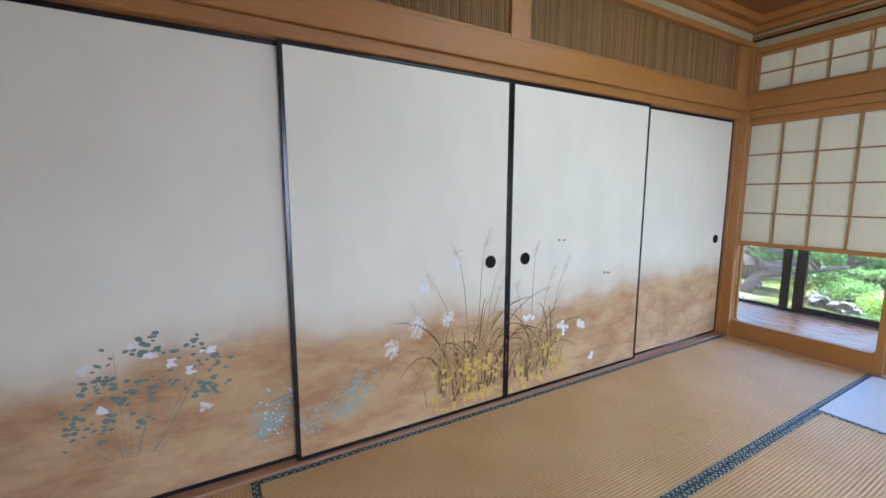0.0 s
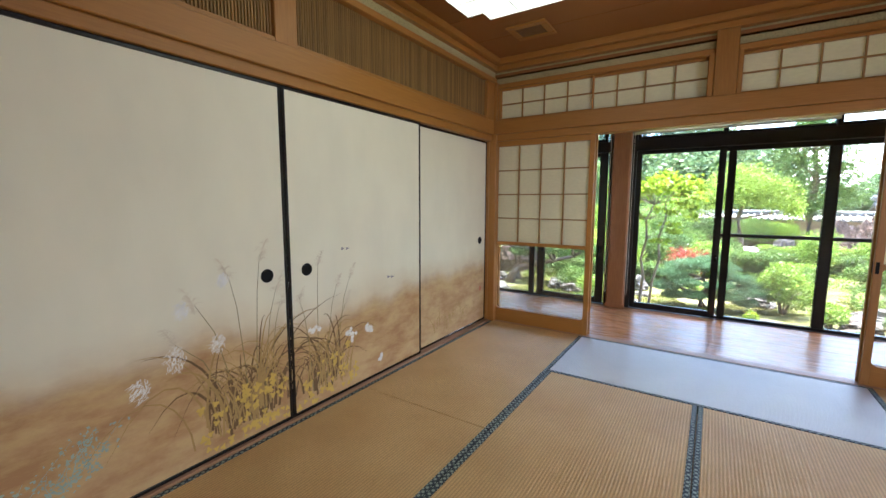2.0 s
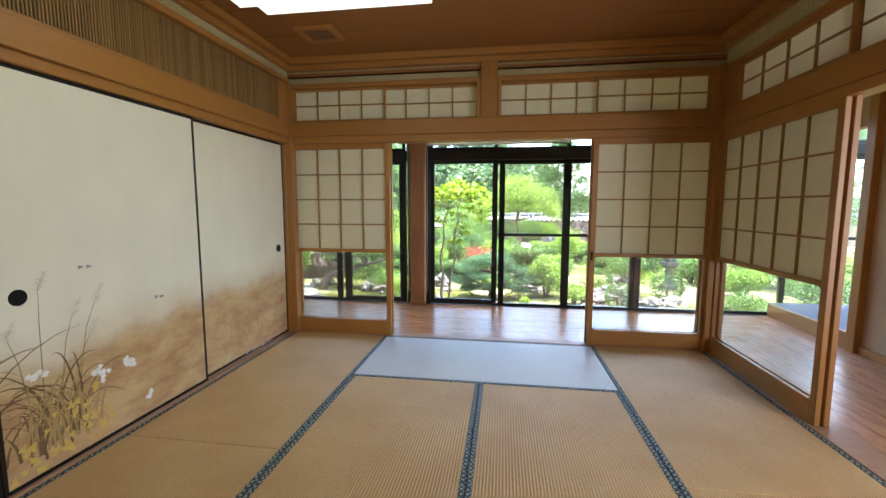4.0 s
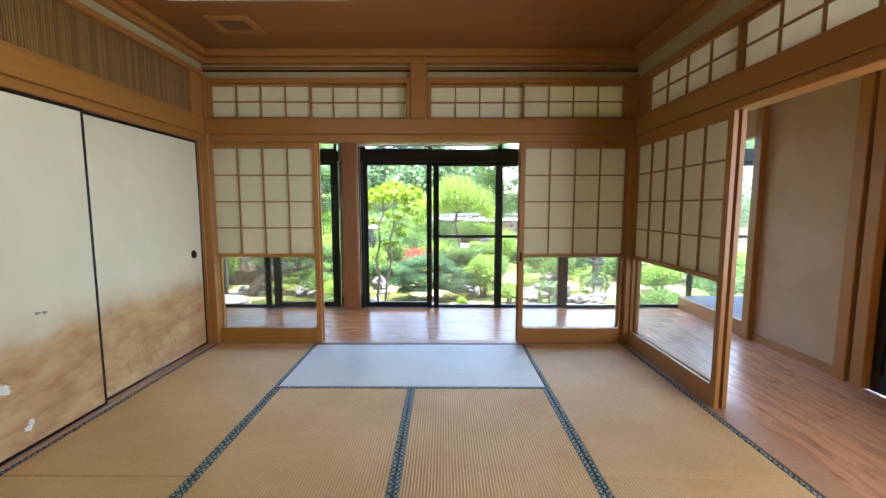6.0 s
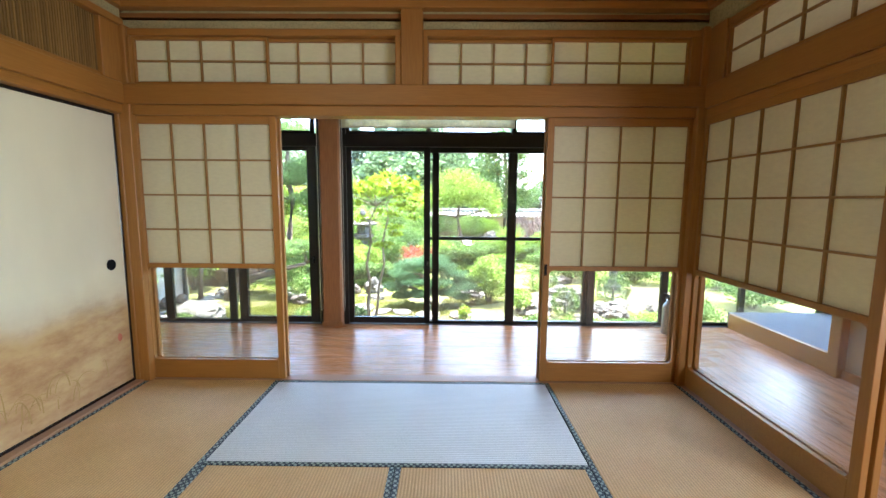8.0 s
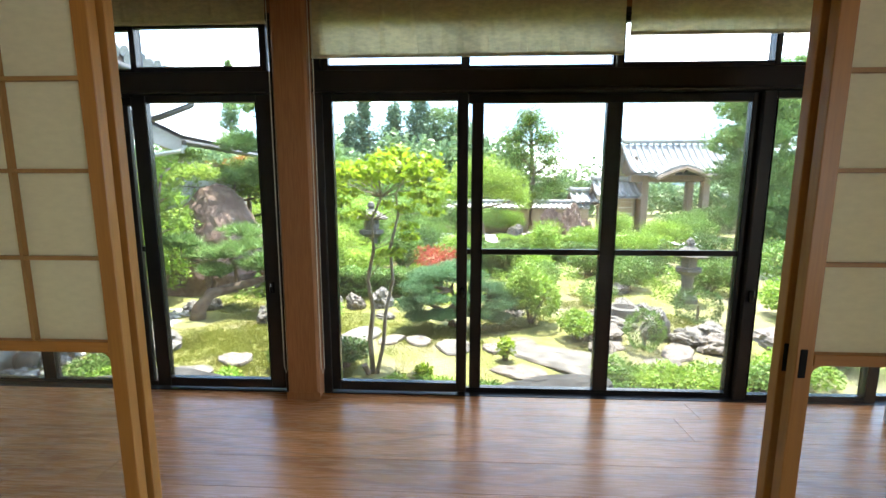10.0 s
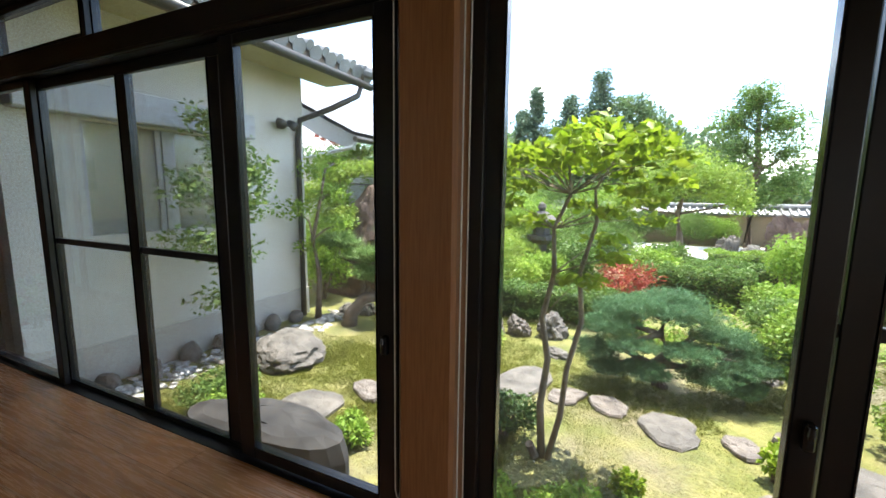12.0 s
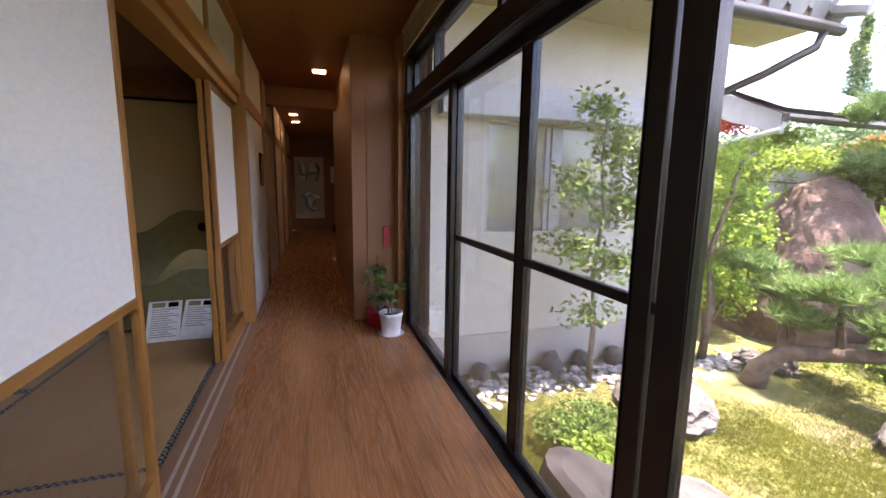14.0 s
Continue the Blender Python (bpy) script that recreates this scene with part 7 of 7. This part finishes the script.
def paint_birds(b):
    for y, z in ((-2.045, 0.955), (-2.005, 0.953)):
        blob(b, XF + 0.0004, y, z, 0.013, 3, 0.6)
    for y, z in ((-1.61, 0.71), (-1.57, 0.705)):
        blob(b, XF + 0.0004, y, z, 0.016, 3, 0.5)

painted(door_c, "painted_blossoms", paint_white_c, "white", "painted white blossoms")
painted(door_c, "painted_birds", paint_birds, "grey", "two pairs of small grey painted birds")
painted(door_d, "painted_grass", lambda b: paint_grass(b, XB, -0.70, 0.22, 26, 0.28, 0.003), "straw", "painted fine dry grass")
painted(door_d, "painted_seal", lambda b: blob(b, XB + 0.0004, -0.145, 0.36, 0.018, 0, 1.5), "seal", "small red painted seal")

# hills painted on the second room's doors
for k, d in enumerate([o for o in bpy.data.objects if o.name.startswith("sliding_door") and "hills" in o["label"]]):
    y0 = d.location.y - 0.45
    def hill(b, base=y0, k=k, top=1.0, amp=0.22, f=3.0):
        n = 24
        up, dn = [], []
        for i in range(n + 1):
            y = base + 0.9 * i / n
            z = top + amp * math.sin(f * y + 0.8) * 0.6 + 0.05 * math.sin(11 * y)
            up.append(b.verts.new((-3.0524, y, z)))
            dn.append(b.verts.new((-3.0524, y, z - 0.42 - 0.1 * math.sin(5 * y))))
        for i in range(n):
            b.faces.new((dn[i], dn[i + 1], up[i + 1], up[i]))
    bb = bmesh.new()
    hill(bb)
    part("painted_hill", bb, ink["hill"], d, "painted hazy green hill")
    bb = bmesh.new()
    hill(bb, top=0.55, amp=0.2, f=4.0)
    for v in bb.verts:
        v.co.x += 0.0006
    part("painted_hill", bb, ink["hill_dark"], d, "painted dark green foothill")

# ---- things in the corridor ----
pot_white = plain("white_ceramic", (0.80, 0.80, 0.79), 0.3)
pot_red = plain("red_plastic", (0.42, 0.02, 0.03), 0.4)
soil = speckled("potting_soil", (0.05, 0.035, 0.025), (0.10, 0.07, 0.05), 30, 0.95, 0.5, 0.005, 120)


def potted(at, r, h, material, plants, label, seed, green):
    t = thing("potted_plant", at, label, "potted plant", "potted plants")
    part("pot", lathe([(r * 0.72, 0.0), (r * 0.74, 0.004), (r * 0.95, h * 0.86), (r, h * 0.88), (r, h), (r * 0.9, h), (r * 0.86, h * 0.86)], at, 28), material, t, "", True)
    part("soil", lathe([(r * 0.85, h * 0.84), (r * 0.5, h * 0.87), (0.005, h * 0.88)], at, 20), soil, t)
    part("saucer", lathe([(r * 0.9, 0.0), (r * 1.1, 0.012), (r * 1.06, 0.012), (r * 0.7, 0.003)], at, 28), material, t)
    b = bmesh.new()
    ends = []
    rr = random.Random(seed)
    for k in range(plants):
        a = rr.uniform(0, 6.28)
        e = (at[0] + r * 1.3 * rr.random() * math.cos(a), at[1] + r * 1.3 * rr.random() * math.sin(a), at[2] + h * rr.uniform(1.4, 3.4 if plants > 8 else 2.5))
        tube([(at[0] + 0.02 * math.cos(a), at[1] + 0.02 * math.sin(a), at[2] + h * 0.85), ((at[0] + e[0]) / 2, (at[1] + e[1]) / 2, at[2] + h * 1.3), e], [0.006, 0.005, 0.002], 5, b)
        ends.append((e, (r * 0.42, r * 0.42, h * 0.28), 26))
    part("stems", b, bark_grey, t)
    leaves("foliage", cloud(ends, seed, 0.1), 0.055, green, t, seed, 0.4)
    return t


potted((-2.495, 1.19, 0.0), 0.10, 0.19, pot_white, 7, "small leafy plant in a white ceramic pot by the window", 201, lf_mid)
potted((-2.74, 1.12, 0.0), 0.105, 0.15, pot_red, 14, "bushy plant in a red pot with a red saucer", 203, lf_gloss)
orn = thing("ornament", (-2.76, 1.12, 0.36), "small dark hanging ornament above a red pot", "ornament")
part("ring", tube([(-2.76 + 0.02 * math.cos(a), 1.12, 0.60 + 0.02 * math.sin(a)) for a in [k * 0.63 for k in range(10)]], 0.003, 5), pull_metal, orn)
part("rod", tube([(-2.76, 1.12, 0.13), (-2.76, 1.12, 0.58)], 0.003, 5), pull_metal, orn)
part("body", lathe([(0.004, 0.40), (0.03, 0.43), (0.035, 0.48), (0.02, 0.52), (0.004, 0.55)], (-2.76, 1.12, 0.0), 12), pull_metal, orn, "", True)
solo("alarm_plate", box(-2.92, -2.905, 1.20, 1.26, 0.66, 0.86, 0.006), pot_red, "narrow red wall plate beside the window jamb", "wall plate")

ext = thing("fire_extinguisher", (4.35, 1.15, 0.0), "slim silver extinguisher standing by the corridor window", "fire extinguisher")
steel = plain("brushed_steel", (0.42, 0.43, 0.42), 0.35, 0.8)
part("body", lathe([(0.045, 0.0), (0.05, 0.01), (0.05, 0.27), (0.04, 0.30), (0.018, 0.32), (0.018, 0.35)], (4.35, 1.15, 0.0), 24), steel, ext, "", True)
part("valve", box(4.33, 4.37, 1.12, 1.18, 0.345, 0.375, 0.006), pull_metal, ext)
part("lever", box(4.34, 4.36, 1.13, 1.25, 0.38, 0.392, 0.003), pull_metal, ext)
part("hose", tube([(4.35, 1.12, 0.36), (4.33, 1.07, 0.33), (4.32, 1.06, 0.22), (4.325, 1.08, 0.12)], 0.008, 7), pull_metal, ext, "black hose", True)

# scroll and notice at the hall's end
scroll = thing("hanging_scroll", (-11.12, 0.54, 1.15), "tall framed scroll with bold black brush strokes", "scroll")
paper_old = plain("scroll_paper", (0.66, 0.63, 0.56), 0.9)
part("frame", box(-11.15, -11.125, 0.07, 1.015, 0.23, 2.07, 0.006), wood_dark_z, scroll)
part("paper", box(-11.125, -11.12, 0.165, 0.92, 0.324, 1.975), paper_old, scroll)
sb = bmesh.new()
for pts, w in (([(0.05, 1.95), (0.10, 1.75), (0.08, 1.55)], 0.05), ([(0.25, 2.0), (0.27, 1.7), (0.22, 1.45)], 0.06), ([(0.0, 1.62), (0.25, 1.66), (0.55, 1.72)], 0.045), ([(0.48, 2.0), (0.56, 1.8), (0.50, 1.5), (0.42, 1.4)], 0.055),
               ([(0.12, 1.05), (0.30, 1.10), (0.55, 1.0)], 0.05), ([(0.2, 0.95), (0.22, 0.75), (0.35, 0.62), (0.58, 0.62)], 0.06), ([(0.44, 0.92), (0.40, 0.80), (0.34, 0.72)], 0.04), ([(0.08, 0.7), (0.12, 0.6)], 0.05)):
    stroke(sb, -11.118, [(y + 0.225, 0.324 + (z - 0.38) * 0.93) for y, z in pts], w, w * 0.5)
part("brush_strokes", sb, lacquer, scroll, "bold black brush strokes")
notice = thing("notice", (-11.12, 1.26, 1.5), "small white notice sheet with a dark picture", "notice")
part("sheet", box(-11.15, -11.14, 1.10, 1.42, 1.30, 1.74, 0.001), pot_white, notice)
part("print", box(-11.14, -11.138, 1.18, 1.34, 1.36, 1.52), ink["grey"], notice)
pic = thing("picture_frame", (-4.2, 0.075, 1.35), "small dark framed picture on the hall wall", "picture frame")
part("frame", box(-4.32, -4.08, 0.07, 0.09, 1.20, 1.55, 0.004), lacquer, pic)
part("print", box(-4.29, -4.11, 0.09, 0.092, 1.23, 1.52), ink["olive"], pic)
solo("floor_item", lathe([(0.10, 0.0), (0.12, 0.05), (0.10, 0.16), (0.04, 0.2)], (-10.6, 1.2, 0.0), 16), lacquer, "dark round vessel at the end of the hall", "vessel", smooth=True, at=(-10.6, 1.2, 0.0))

# printed sheets leaning on the painted doors of the second room
for k, (y, turn) in enumerate(((-0.54, 4), (-0.315, -4))):
    sh = thing("printed_sheet", (0, 0, 0), "printed information sheet on a leaning board with grey text lines", "printed sheet", "printed sheets")
    part("board", box(-0.004, 0.0, -0.115, 0.115, 0.0, 0.34, 0.001), pot_white, sh)
    for r in range(13):
        if r < 4 and k == 1:
            continue
        part("text_line", box(0.0, 0.0008, -0.09, 0.09 - 0.03 * ((r * 7) % 3), 0.035 + r * 0.019, 0.042 + r * 0.019), ink["grey"], sh)
    part("photo", box(0.0, 0.001, -0.09, 0.0, 0.285, 0.325), ink["hill"], sh)
    part("photo", box(0.0, 0.001, 0.02, 0.09, 0.285, 0.325), lacquer, sh)
    sh.matrix_basis = Matrix.Translation((-2.78, y, 0.001)) @ Matrix.Rotation(radians(turn), 4, "Z") @ Matrix.Rotation(radians(-38), 4, "Y")
